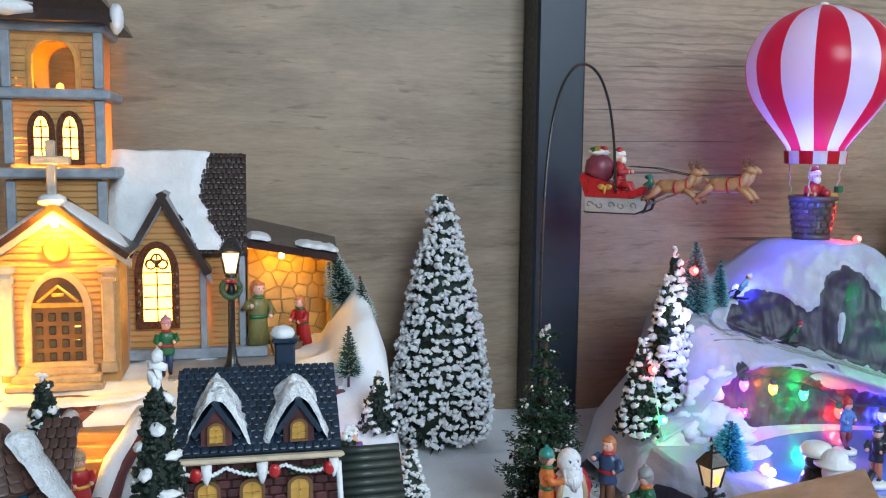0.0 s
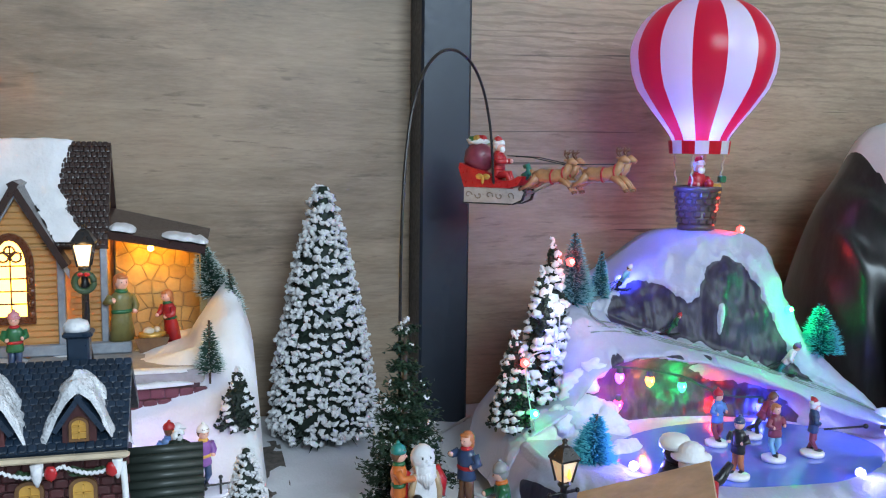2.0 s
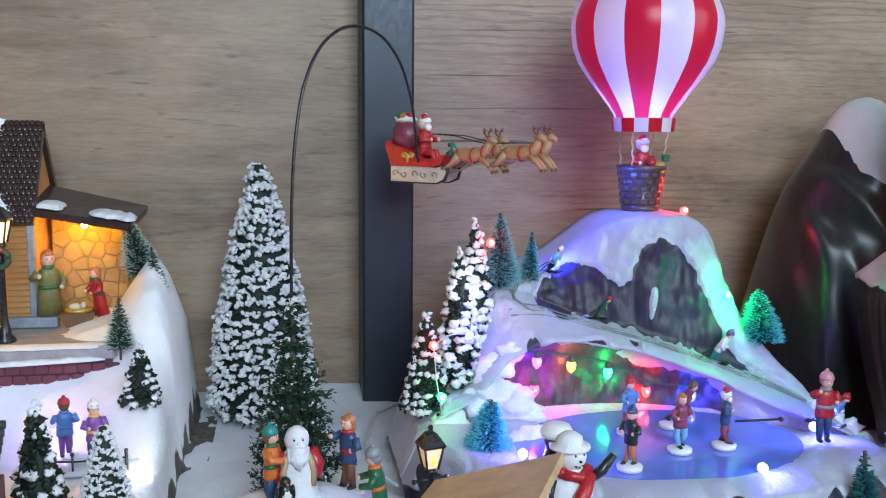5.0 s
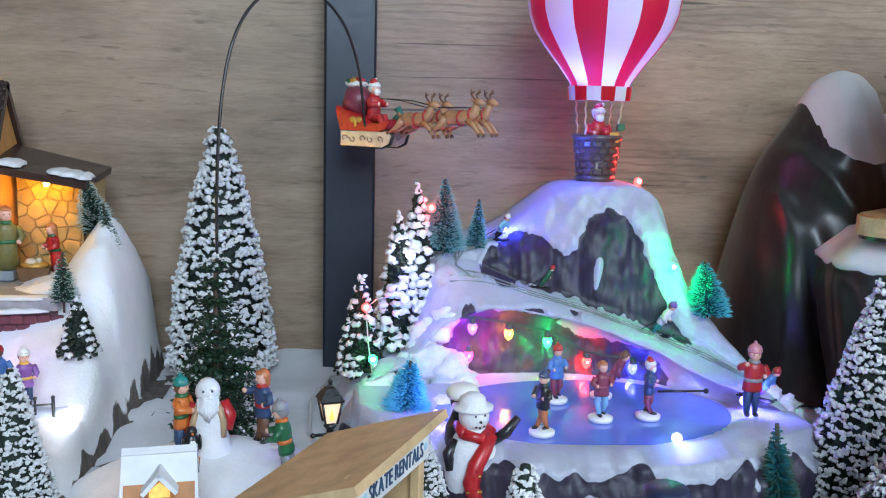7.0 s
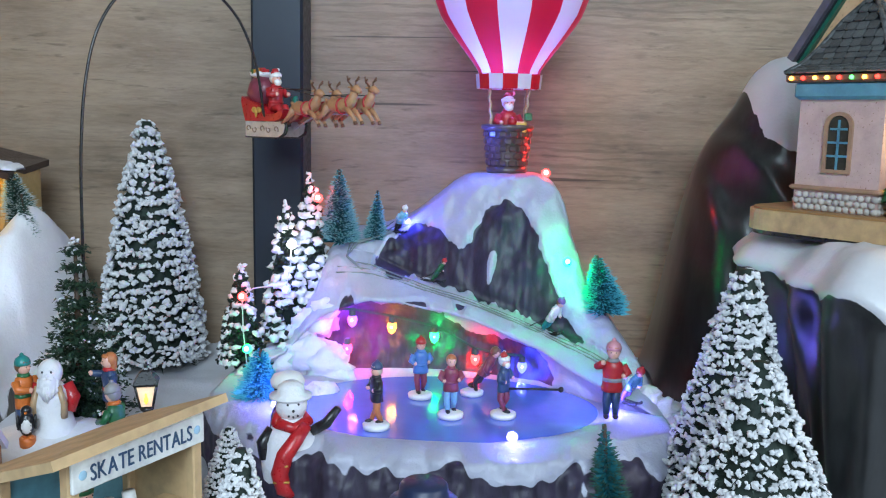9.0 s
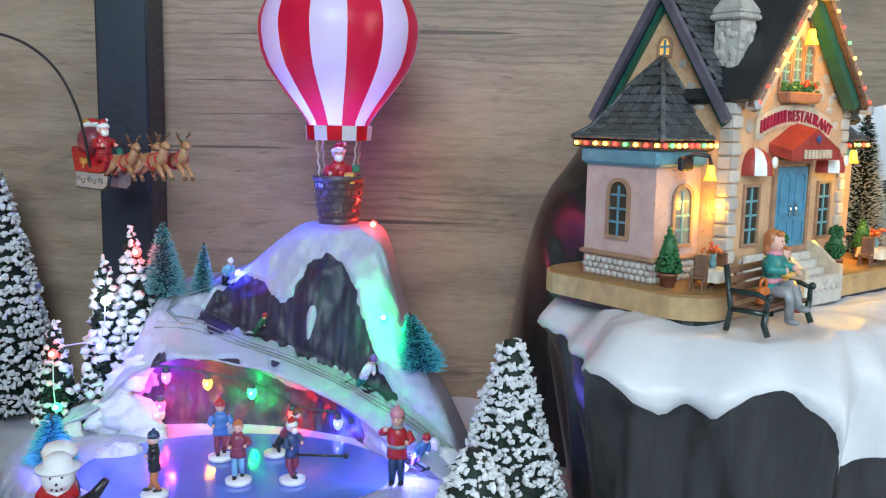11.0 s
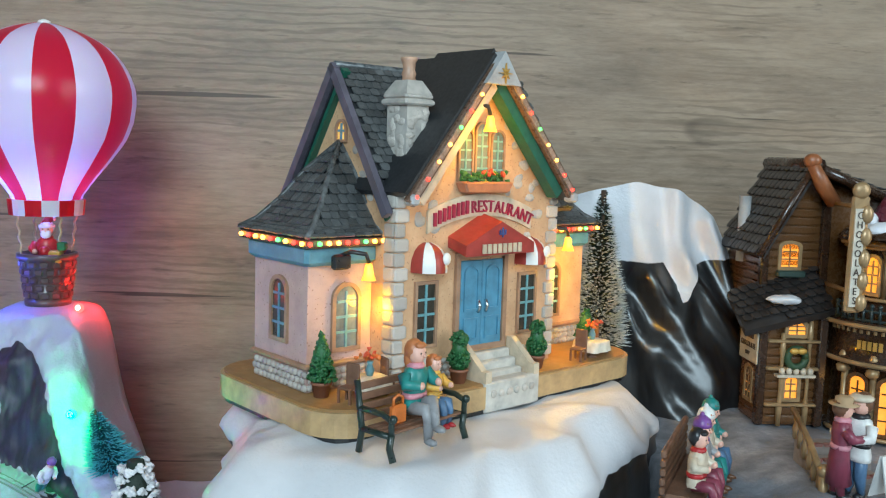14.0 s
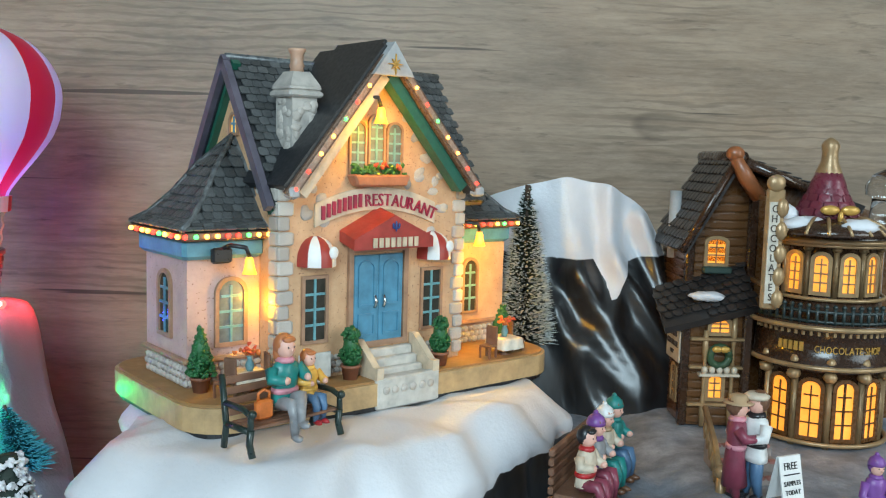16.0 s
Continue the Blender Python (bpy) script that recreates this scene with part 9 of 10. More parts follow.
for a, b in (((-0.0105, -0.019, 0.0225), (-0.0045, -0.0215, 0.0235)), ((-0.0125, -0.0195, 0.014), (-0.004, -0.0222, 0.0145))):
    s.tube([a, b], 0.0007, 3, 6)
s.tube([(0.011, -0.004, 0.036), (0.019, -0.006, 0.041), (0.0255, -0.008, 0.05)], [0.003, 0.0034, 0.0022], 2, 8)
s.tube([(-0.011, 0.0, 0.038), (-0.0165, -0.002, 0.031), (-0.0155, -0.004, 0.022)], [0.003, 0.0034, 0.0028], 2, 8)
s.ball((0, -0.0098, 0.0505), (0.0008, 0.0016, 0.0008), 2)
for k, (x, z) in enumerate(((-0.003, 0.054), (0.003, 0.054), (-0.0025, 0.0475), (0.0, 0.0468), (0.0025, 0.0475))):
    s.ball((x, -0.0093, z), 0.0007, 2, 6, 4)
solo("figurine", s, [SNOW, RED, BLACK, GOLD], "white snowman with a broad hat, red scarf and raised black mitten", "figurine", (0.349, 0.461, 0.013), 18)
s = Shape().lathe([(0.008, 0), (0.011, 0.01), (0.010, 0.028), (0.006, 0.038)], n=16).ball((0, -0.001, 0.043), 0.0078, 0, 14, 9).ball((0, -0.004, 0.018), (0.008, 0.008, 0.014), 1, 12, 8).lathe([(0.0095, 0.046), (0.01, 0.049), (0.008, 0.0525), (0.004, 0.054)], (0, 0, 0), 16, 1).ball((0, -0.009, 0.0425), (0.0014, 0.003, 0.001), 2)
solo("figurine", s, [BLACK, WHITE, cloth("orange")], "black and white penguin in a white knitted hat", "figurine", (0.3445, 0.474, 0.0255), 0)
s = Shape().ball((0, 0, 0.016), (0.012, 0.012, 0.016), 0, 16, 10).ball((0, 0, 0.034), 0.008, 0, 14, 9).lathe([(0.0125, 0.0385), (0.0125, 0.04), (0.009, 0.041), (0.0085, 0.0455), (0.0075, 0.0465)], n=18, m=1).tube([(0.002, -0.007, 0.034), (0.005, -0.014, 0.0345)], [0.0016, 0.0004], 2)
solo("figurine", s, [SNOW, paint("dark_blue_hat", (0.015, 0.025, 0.07)), cloth("orange")], "small snowman with a dark blue hat and carrot nose", "figurine", (0.4287, 0.3604, 0.0), 20).scale = (1.3, 1.3, 1.36)
flocked_tree("little snow-flocked fir beside the rental hut", (0.3195, 0.437, 0.0), 0.058, 0.019, 16, 0.0034, 0.93, bend=1.2, tip=0.1)
flocked_tree("little snow-flocked fir before the snowman", (0.353, 0.331, 0.0), 0.088, 0.022, 17, 0.0036, 0.93, bend=1.2, tip=0.12)


# ---- bench before the restaurant ----
def bench(label, place, turn, length, k, wood, iron, slats_back=4):
    t = thing("bench", label, "bench", place, turn)
    for i in range(4):
        part("seat_slat", Shape().box((0, -0.004 * k + 0.0042 * k * i - 0.004 * k, 0.0125 * k), (length, 0.0036 * k, 0.0014 * k), bevel=0.0004), wood, t)
    for i in range(slats_back):
        part("back_slat", Shape().box((0, 0.0085 * k + 0.0009 * k * i, 0.0165 * k + 0.0048 * k * i), (length, 0.0014 * k, 0.0036 * k), bevel=0.0004), wood, t)
    for sx in (-1, 1):
        x = sx * (length / 2 + 0.0008)
        end = part("end_frame", Shape().tube([(x, 0.0105 * k, 0), (x, 0.0085 * k, 0.011 * k), (x, 0.0125 * k, 0.034 * k)], 0.0016 * k, 0, 7).tube([(x, -0.012 * k, 0), (x, -0.0095 * k, 0.006 * k), (x, -0.0105 * k, 0.0125 * k)], 0.0017 * k, 0, 7).tube([(x, 0.009 * k, 0.0115 * k), (x, -0.0105 * k, 0.0115 * k)], 0.0015 * k, 0, 7), iron, t, "cast iron bench end")
        part("armrest", Shape().tube([(x, 0.0105 * k, 0.021 * k), (x, -0.005 * k, 0.021 * k), (x, -0.0105 * k, 0.019 * k), (x, -0.0105 * k, 0.0125 * k)], 0.0015 * k, 0, 7).ball((x, -0.0115 * k, 0.02 * k), 0.0021 * k), iron, end)
    return t


BENCHW = paint("bench_brown", (0.20, 0.10, 0.06), 0.5)
IRON = paint("green_black_iron", (0.015, 0.03, 0.025), 0.35)
bench("brown slatted bench with dark green iron ends on the snow ledge", (0.734, 0.4545, 0.1605), 46, 0.05, 1.0, BENCHW, IRON)
figure("seated figure in a teal jacket and grey trousers with ginger hair", (0.7345, 0.4545, 0.1725), 0.0535, 48, "teal", "grey", hair="ginger", scarf="pink", sit=True, cross=True, long_hair=True, boots="grey", arms=((0.75, 0.35), (0.75, 0.35)))
figure("seated child in a yellow pullover and blue jeans", (0.744, 0.4665, 0.1735), 0.039, 50, "yellow", "denim", hair="ginger", sit=True, long_hair=True, boots="red", arms=((0.8, 0.3), (0.8, 0.3)))
s = Shape().box((0, 0, 0.0048), (0.0095, 0.004, 0.0095), bevel=0.0012).tube([(-0.003, 0, 0.009), (-0.003, 0, 0.0125), (0, 0, 0.014), (0.003, 0, 0.0125), (0.003, 0, 0.009)], 0.0008, 0, 6)
solo("handbag", s, cloth("orange"), "orange leather handbag standing on the bench", "handbag", (0.7265, 0.444, 0.1738), 45)
# topiaries, tables and chairs on the terrace
HEDGE = mat("hedge_green", (0.02, 0.12, 0.035), 0.5, vary=0.4, stains=400, grain=800, bump=0.5)
CLAY = paint("clay", (0.28, 0.11, 0.06), 0.6)


def topiary(label, place, h, kind):
    t = thing("topiary", label, "plant", place)
    part("pot", Shape().lathe([(0.0038, 0), (0.005, 0.0065), (0.0055, 0.0065), (0.0055, 0.008), (0.0045, 0.008), (0.004, 0.006)], n=14), CLAY, t)
    rnd = random.Random(int(place[0] * 1e4))
    s = Shape()
    for k in range(230):
        if kind == "cone":
            f = 1 - math.sqrt(rnd.random())
            a, r = rnd.uniform(0, 6.28), 0.0062 * (1 - f) + 0.0006
            q = (r * math.cos(a), r * math.sin(a), 0.009 + (h - 0.009) * f)
        else:
            d = Vector((rnd.gauss(0, 1), rnd.gauss(0, 1), rnd.gauss(0, 1))).normalized()
            r, z = (0.0054, 0.0138) if rnd.random() < 0.6 else (0.0041, 0.0243)
            q = d * r + Vector((0, 0, z))
        clump(s, q, 0.0013, rnd)
    s.lathe([(0.004, 0.008), (0.004, h * 0.7), (0.001, h * 0.95)], n=8)
    part("foliage", s, HEDGE, t)
    return t


topiary("clipped green cone bush in a clay pot", on_terrace(-0.1, 0.0205, 0.0168), 0.034, "cone")
topiary("clipped double-ball bush in a clay pot by the steps", on_terrace(-0.0225, 0.0005, 0.0168), 0.029, "ball")
topiary("clipped double-ball bush in a clay pot by the steps", on_terrace(0.0395, -0.001, 0.0168), 0.029, "ball")


def chair(label, x, y, turn):
    t = thing("chair", label, "chair", on_terrace(x, y, 0.0168), 39 + turn, "terrace chairs")
    part("backrest", Shape().box((0, 0.004, 0.013), (0.008, 0.0014, 0.0125), bevel=0.0005), BENCHW, t)
    part("seat", Shape().box((0, 0, 0.0075), (0.008, 0.0085, 0.0013), bevel=0.0004), BENCHW, t)
    for sx in (-1, 1):
        for sy in (-1, 1):
            part("leg", Shape().box((sx * 0.0034, sy * 0.0036, 0.0035), (0.0011, 0.0011, 0.007)), BENCHW, t)


def cafe_table(label, x, y):
    t = thing("cafe_table", label, "table", on_terrace(x, y, 0.0168), 39)
    s = Shape()
    n, rings = 32, ((0.0, 0.0112), (0.008, 0.0112), (0.0087, 0.0108), (0.0092, 0.0075), (0.0098, 0.0045))
    for r, z in rings:
        for i in range(n):
            a = 2 * math.pi * i / n
            q = max(abs(math.cos(a)), abs(math.sin(a))) ** -0.75
            w = 1 + (0.05 * math.sin(a * 8) if z < 0.01 else 0)
            s.v.append((r * q * w * math.cos(a), r * q * w * math.sin(a), z))
    s.f = [(k * n + i, k * n + (i + 1) % n, (k + 1) * n + (i + 1) % n, (k + 1) * n + i)[::-1] for k in range(len(rings) - 1) for i in range(n)]
    s.m, s.s = [0] * len(s.f), [True] * len(s.f)
    part("tablecloth", s, paint("cream_cloth", (0.7, 0.62, 0.5), 0.7), t, "cream cloth hanging in folds")
    part("leg", Shape().lathe([(0.004, 0), (0.0012, 0.001), (0.0012, 0.0105)], n=8), BENCHW, t)
    v = thing("flower_vase", "blue vase of orange and red flowers on the cafe table", "vase", on_terrace(x, y, 0.0168 + 0.0113))
    part("vase", Shape().lathe([(0.0016, 0), (0.0024, 0.003), (0.0012, 0.006), (0.0018, 0.0075)], n=12), paint("vase_teal", (0.15, 0.3, 0.33)), v)
    rnd = random.Random(int(x * 999))
    f = Shape()
    for k in range(16):
        clump(f, (rnd.gauss(0, 0.0021), rnd.gauss(0, 0.0021), 0.0105 + rnd.gauss(0, 0.0012)), 0.0016, rnd, k % 2)
    part("bouquet", f, [MATS["orange_red_flowers"], cloth("orange")], v)


cafe_table("small cafe table with a cream cloth", -0.0805, 0.0055)
chair("dark brown wooden cafe chair", -0.095, 0.004, -70)
chair("dark brown wooden cafe chair", -0.066, 0.006, 80)
cafe_table("small cafe table with a cream cloth", 0.092, -0.001)
chair("dark brown wooden cafe chair", 0.0765, -0.003, -75)
chair("dark brown wooden cafe chair", 0.1065, 0.004, 75)
topiary("clipped green cone bush behind the cafe table", on_terrace(0.104, 0.014, 0.0168), 0.028, "cone")
solo("menu_board", Shape().box((0, 0, 0.009), (0.02, 0.0012, 0.014), bevel=0.0004).box((0, 0.001, 0.0015), (0.014, 0.003, 0.003)), paint("menu_pale", (0.55, 0.55, 0.52), 0.6), "pale worn menu panel behind the bench", "menu board", on_terrace(-0.043, 0.004, 0.0168), 39)
DKBR = mat("dark_bristle", (0.015, 0.03, 0.02), 0.7, vary=0.3)
DKTIP = mat("frosted_dark_tip", (0.42, 0.46, 0.45), 0.7, vary=0.5, stains=300)
brush_tree("tall dark bottle-brush fir with frosted tips beside the restaurant", (0.869, 0.657, 0.155), 0.1235, 0.026, 61, DKBR, DKTIP, 3200)

# ---- raised ground and chocolate shop ----
s = Shape()
NX, NY = 60, 50
for j in range(NY + 1):
    for i in range(NX + 1):
        x, y = 0.872 + 0.4 * i / NX, 0.40 + 0.4 * j / NY
        d = min(1, (x - 0.872) / 0.012, (y - 0.40) / 0.012)
        s.v.append((x, y, interp(x, [0.9, 0.93, 0.95], [0.1175, 0.1175, 0.1255]) * max(0, d) ** 0.4 + lumpy((x, y, 0), 40, 0.003) * max(0, d)))
s.f = [(j * (NX + 1) + i, j * (NX + 1) + i + 1, (j + 1) * (NX + 1) + i + 1, (j + 1) * (NX + 1) + i) for j in range(NY) for i in range(NX)]
s.m, s.s = [0] * len(s.f), [True] * len(s.f)
solo("pavement", s, mat("grey_paving", (0.20, 0.21, 0.24), 0.75, vary=0.35, stains=60, grain=350, bump=0.8, depth=0.001, second=(0.34, 0.35, 0.39)), "grey frosted paving under the chocolate shop", "pavement", kind="structure")
SZ = 0.127
shop = thing("chocolate_shop", "dark wooden toy chocolate shop with amber windows and gilt signs", "building", (1.04, 0.64, SZ))
CHOC = mat("dark_timber", (0.04, 0.018, 0.009), 0.24, coat=0.4, vary=0.4, stains=90, grain=400)
TIMBER = mat("amber_timber", (0.12, 0.05, 0.015), 0.27, coat=0.4, vary=0.35, stains=90, grain=400)
SHAKE = paint("grey_shake", (0.032, 0.028, 0.027), 0.38, spread=0.3)
BRONZE = paint("bronze_trim", (0.40, 0.26, 0.13), 0.36, metal=0.35)
AMBER = mat("amber_glow", (0.8, 0.4, 0.08), 0.4, emit=(1.0, 0.30, 0.015), power=0.95, vary=0.35, stains=120)


def shop_window(m, w, h, arch, cols=2, rows=3, frame=BRONZE):
    win = window(shop, m, w, h, arch, cols, rows, frame, frame, AMBER, 0.0024, 0.0009)
    win.matrix_parent_inverse = shop.matrix_basis.inverted()


wpart("shop_wall", Shape().prism([(0.976, SZ), (1.12, SZ), (1.12, 0.262), (1.0, 0.294), (0.978, 0.25)], 0.632, 0.70), TIMBER, shop)
wpart("side_wing", Shape().prism([(0.969, SZ), (1.012, SZ), (1.012, 0.215), (0.969, 0.193)], 0.607, 0.64), TIMBER, shop)
PLANK = Shape().box((0, 0, 0), (1, 1, 1), bevel=0.2).mesh("plank", TIMBER)
for k in range(30):
    z = SZ + 0.004 + k * 0.0057
    a, b = (0.971, 1.006) if z < 0.188 else (0.978, 1.014)
    y = 0.606 if z < 0.188 else 0.6312
    if z < 0.276:
        ob = piece("plank", PLANK, shop, pose((a + b) / 2 + max(0, z - 0.25) * 0.3, y, z), (b - a - max(0, z - 0.25) * 0.6, 0.0016, 0.0053))
        ob.matrix_parent_inverse = shop.matrix_basis.inverted()
    if z < 0.188:
        ob = piece("plank", PLANK, shop, pose(0.9685, 0.6225, z, 0, 0, 90), (0.031, 0.0016, 0.0053))
        ob.matrix_parent_inverse = shop.matrix_basis.inverted()
    elif z < 0.246:
        ob = piece("plank", PLANK, shop, pose(0.9755, 0.665, z, 0, 0, 90), (0.06, 0.0016, 0.0053))
        ob.matrix_parent_inverse = shop.matrix_basis.inverted()
for x, y, z0, z1 in ((0.969, 0.607, SZ, 0.193), (1.008, 0.604, SZ, 0.21), (0.976, 0.631, 0.19, 0.25), (1.016, 0.628, 0.2, 0.285)):
    wpart("corner_post", Shape().box((x, y, (z0 + z1) / 2), (0.0055, 0.0055, z1 - z0), bevel=0.0008), CHOC, shop)


def shake_roof(a, b, c, d, rows, across, seed):
    wpart("shop_roof", slab_shape(a, b, c, d, 0.005), SHAKE, shop)
    n0 = len(shop.children)
    shingles(shop, a, b, c, d, rows, across, seed=seed, me=SHAKE_MESH)
    for ob in list(shop.children)[n0:]:
        ob.matrix_parent_inverse = shop.matrix_basis.inverted()


SHAKE_MESH = Shape().box((0, 0, 0), (1, 1, 1), bevel=0.2).mesh("shingle", SHAKE)
shake_roof((0.966, 0.69, 0.240), (0.966, 0.617, 0.240), (1.0, 0.617, 0.302), (1.0, 0.69, 0.302), 10, 10, 1)
shake_roof((1.085, 0.617, 0.272), (1.085, 0.69, 0.272), (1.0, 0.69, 0.302), (1.0, 0.617, 0.302), 10, 10, 2)
shake_roof((0.953, 0.598, 0.192), (1.012, 0.598, 0.207), (1.012, 0.634, 0.232), (0.953, 0.634, 0.212), 6, 10, 3)
wpart("wing_snow", Shape().ball((0.982, 0.608, 0.2115), (0.011, 0.008, 0.003), 0, 14, 6, 0.22, 3), SNOW, shop)
wpart("ridge_beam", Shape().tube([(1.0, 0.61, 0.301), (1.0, 0.692, 0.301)], 0.0045, 0, 8), CHOC, shop)
wpart("gable_beam", Shape().tube([(0.996, 0.612, 0.302), (1.004, 0.6135, 0.289), (1.014, 0.6145, 0.276)], [0.004, 0.0052, 0.0048], 0, 8).ball((0.996, 0.612, 0.3035), (0.0062, 0.005, 0.005)), paint("rust_beam", (0.30, 0.10, 0.035), 0.4), shop)
wpart("gable_board", Shape().tube([(0.966, 0.615, 0.2395), (0.998, 0.615, 0.299)], 0.0026, 0, 7).tube([(1.0, 0.614, 0.2995), (1.05, 0.613, 0.28)], 0.0035, 0, 7), CHOC, shop)
shop_window(pose(0.9935, 0.6308, 0.2285), 0.0165, 0.0205, 0.004)
wpart("flower_box", Shape().box((0.9935, 0.627, 0.2265), (0.019, 0.006, 0.0045), bevel=0.0008), paint("box_green", (0.03, 0.06, 0.05)), shop)
shop_window(pose(0.9905, 0.6052, 0.1865), 0.0165, 0.013, 0.0065)
shop_window(pose(0.989, 0.6052, 0.1435), 0.013, 0.019, 0.004)
shop_window(pose(0.9685, 0.623, 0.139, 0, 0, -90), 0.014, 0.026, 0.006, 2, 4)
wpart("side_sign", Shape().box((0.9655, 0.6205, 0.178), (0.0012, 0.03, 0.021), bevel=0.0005), paint("side_sign_cream", (0.5, 0.45, 0.36), 0.5), shop)
SIGN_INK = paint("bar_brown", (0.05, 0.03, 0.02))
s = Shape()
for i in range(5):
    s.box((0.9647, 0.6135 + 0.0033 * i, 0.1853), (0.0006, 0.0024, 0.0034))
wpart("lettering", s, SIGN_INK, shop)
for words, size, z in (("CHOCOLATE", 0.0052, 0.1772), ("SHOP", 0.0036, 0.1718)):
    wpart("lettering", moved(lettering(words, size, squeeze=0.72, deep=0.0003), pose(0.9647, 0.6205, z, 0, 0, -90)), SIGN_INK, shop)
wpart("wreath", Shape().tube([(0.9905 + 0.0062 * math.cos(a), 0.6025, 0.1735 + 0.0062 * math.sin(a)) for a in [i * math.pi / 8 for i in range(17)]], 0.0025, 0, 7), MATS["wreath_green"], shop)
wpart("wreath_bow", Shape().ball((0.988, 0.6, 0.1785), (0.0035, 0.0015, 0.0022)).ball((0.993, 0.6, 0.1785), (0.0035, 0.0015, 0.0022)), GOLD, shop)
s = Shape()
for i in range(5):
    s.ball((0.981 + i * 0.0048, 0.6015, 0.1645), (0.0022, 0.002, 0.0026), 0, 8, 5)
wpart("candy_shelf", s.box((0.9905, 0.603, 0.1615), (0.026, 0.006, 0.0018)), cloth("cream"), shop)
# round bay
CBX, CBY = 1.056, 0.603
wpart("bay_core", Shape().lathe([(0.04, SZ), (0.04, 0.1275), (0.037, 0.1285), (0.037, 0.172), (0.0435, 0.174), (0.0435, 0.178), (0.041, 0.179), (0.041, 0.197), (0.046, 0.199), (0.046, 0.203), (0.034, 0.2035), (0.033, 0.215), (0.0305, 0.217), (0.0305, 0.248), (0.036, 0.25), (0.039, 0.2535), (0.037, 0.2565), (0.034, 0.257)], (CBX, CBY, 0), 28), CHOC, shop, "round bay of dark timber")
for a in (-150, -120, -90, -60, -30):
    ca, sa = math.cos(radians(a)), math.sin(radians(a))
    shop_window(Matrix.Translation((CBX + 0.0365 * ca, CBY + 0.0365 * sa, 0.1295)) @ pose(0, 0, 0, 0, 0, a + 90), 0.0155, 0.0395, 0.006, 2, 4, TIMBER)
    shop_window(Matrix.Translation((CBX + 0.0302 * ca, CBY + 0.0302 * sa, 0.2185)) @ pose(0, 0, 0, 0, 0, a + 90), 0.0125, 0.027, 0.005, 2, 4)
    for da in (-15, 15):
        c2, s2 = math.cos(radians(a + da)), math.sin(radians(a + da))
        wpart("capital", Shape().ball((CBX + 0.0405 * c2, CBY + 0.0405 * s2, 0.1705), (0.0042, 0.0042, 0.0034), 0, 9, 6, 0.15, a).ball((CBX + 0.04 * c2, CBY + 0.04 * s2, 0.1785), (0.003, 0.003, 0.004), 0, 8, 5, 0.15, a), BRONZE, shop)
        wpart("pilaster", Shape().tube([(CBX + 0.038 * c2, CBY + 0.038 * s2, 0.113), (CBX + 0.038 * c2, CBY + 0.038 * s2, 0.172)], 0.0022, 0, 7).ball((CBX + 0.038 * c2, CBY + 0.038 * s2, 0.17), (0.0034, 0.0034, 0.002)), BRONZE, shop)
        wpart("pilaster", Shape().tube([(CBX + 0.0312 * c2, CBY + 0.0312 * s2, 0.217), (CBX + 0.0312 * c2, CBY + 0.0312 * s2, 0.249)], 0.0018, 0, 7).ball((CBX + 0.0315 * c2, CBY + 0.0315 * s2, 0.247), (0.003, 0.003, 0.002)), BRONZE, shop)
    wpart("base_panel", moved(frame_shape(0.016, 0.009, 0, 0.0012, -0.0018, 0.0005), Matrix.Translation((CBX + 0.0402 * ca, CBY + 0.0402 * sa, 0.1155)) @ pose(0, 0, 0, 0, 0, a + 90)), BRONZE, shop)
for k in range(26):
    a = radians(-170 + 160 * k / 25)
    wpart("baluster", Shape().tube([(CBX + 0.0445 * math.cos(a), CBY + 0.0445 * math.sin(a), 0.203), (CBX + 0.0445 * math.cos(a), CBY + 0.0445 * math.sin(a), 0.213)], 0.0011, 0, 6).ball((CBX + 0.0445 * math.cos(a), CBY + 0.0445 * math.sin(a), 0.2138), 0.0016, 0, 7, 5), paint("black_green_rail", (0.02, 0.035, 0.035), 0.4), shop)
for z in (0.2045, 0.2105):
    wpart("rail", Shape().tube([(CBX + 0.0445 * math.cos(radians(a)), CBY + 0.0445 * math.sin(radians(a)), z) for a in range(-170, -9, 8)], 0.001, 0, 6), MATS["black_green_rail"], shop)
for R, z, r in ((0.0438, 0.176, 0.0017), (0.0463, 0.2005, 0.0017), (0.0412, 0.1285, 0.0015), (0.0345, 0.2165, 0.0013), (0.0385, 0.252, 0.0017), (0.0365, 0.2495, 0.0012)):
    wpart("moulding", Shape().tube([(CBX + R * math.cos(radians(a)), CBY + R * math.sin(radians(a)), z) for a in range(-184, 5, 7)], r, 0, 6), BRONZE, shop)
for k in range(30):
    a = radians(-176 + 172 * k / 29)
    wpart("dentil", Shape().box((CBX + 0.0428 * math.cos(a), CBY + 0.0428 * math.sin(a), 0.197), (0.0016, 0.0016, 0.0028)), BRONZE, shop)
for x, z0, z1 in ((0.9815, SZ, 0.19), (0.9995, SZ, 0.2)):
    wpart("mullion_post", Shape().lathe([(0.0016, z0), (0.0022, z0 + 0.012), (0.0013, z0 + 0.02), (0.0013, z1 - 0.02), (0.0022, z1 - 0.012), (0.0016, z1)], (x, 0.6038, 0), 8), BRONZE, shop)
for z in (0.1415, 0.166, 0.1845):
    wpart("string_course", Shape().box((0.9895, 0.6035, z), (0.037, 0.004, 0.0022), bevel=0.0006), BRONZE, shop)
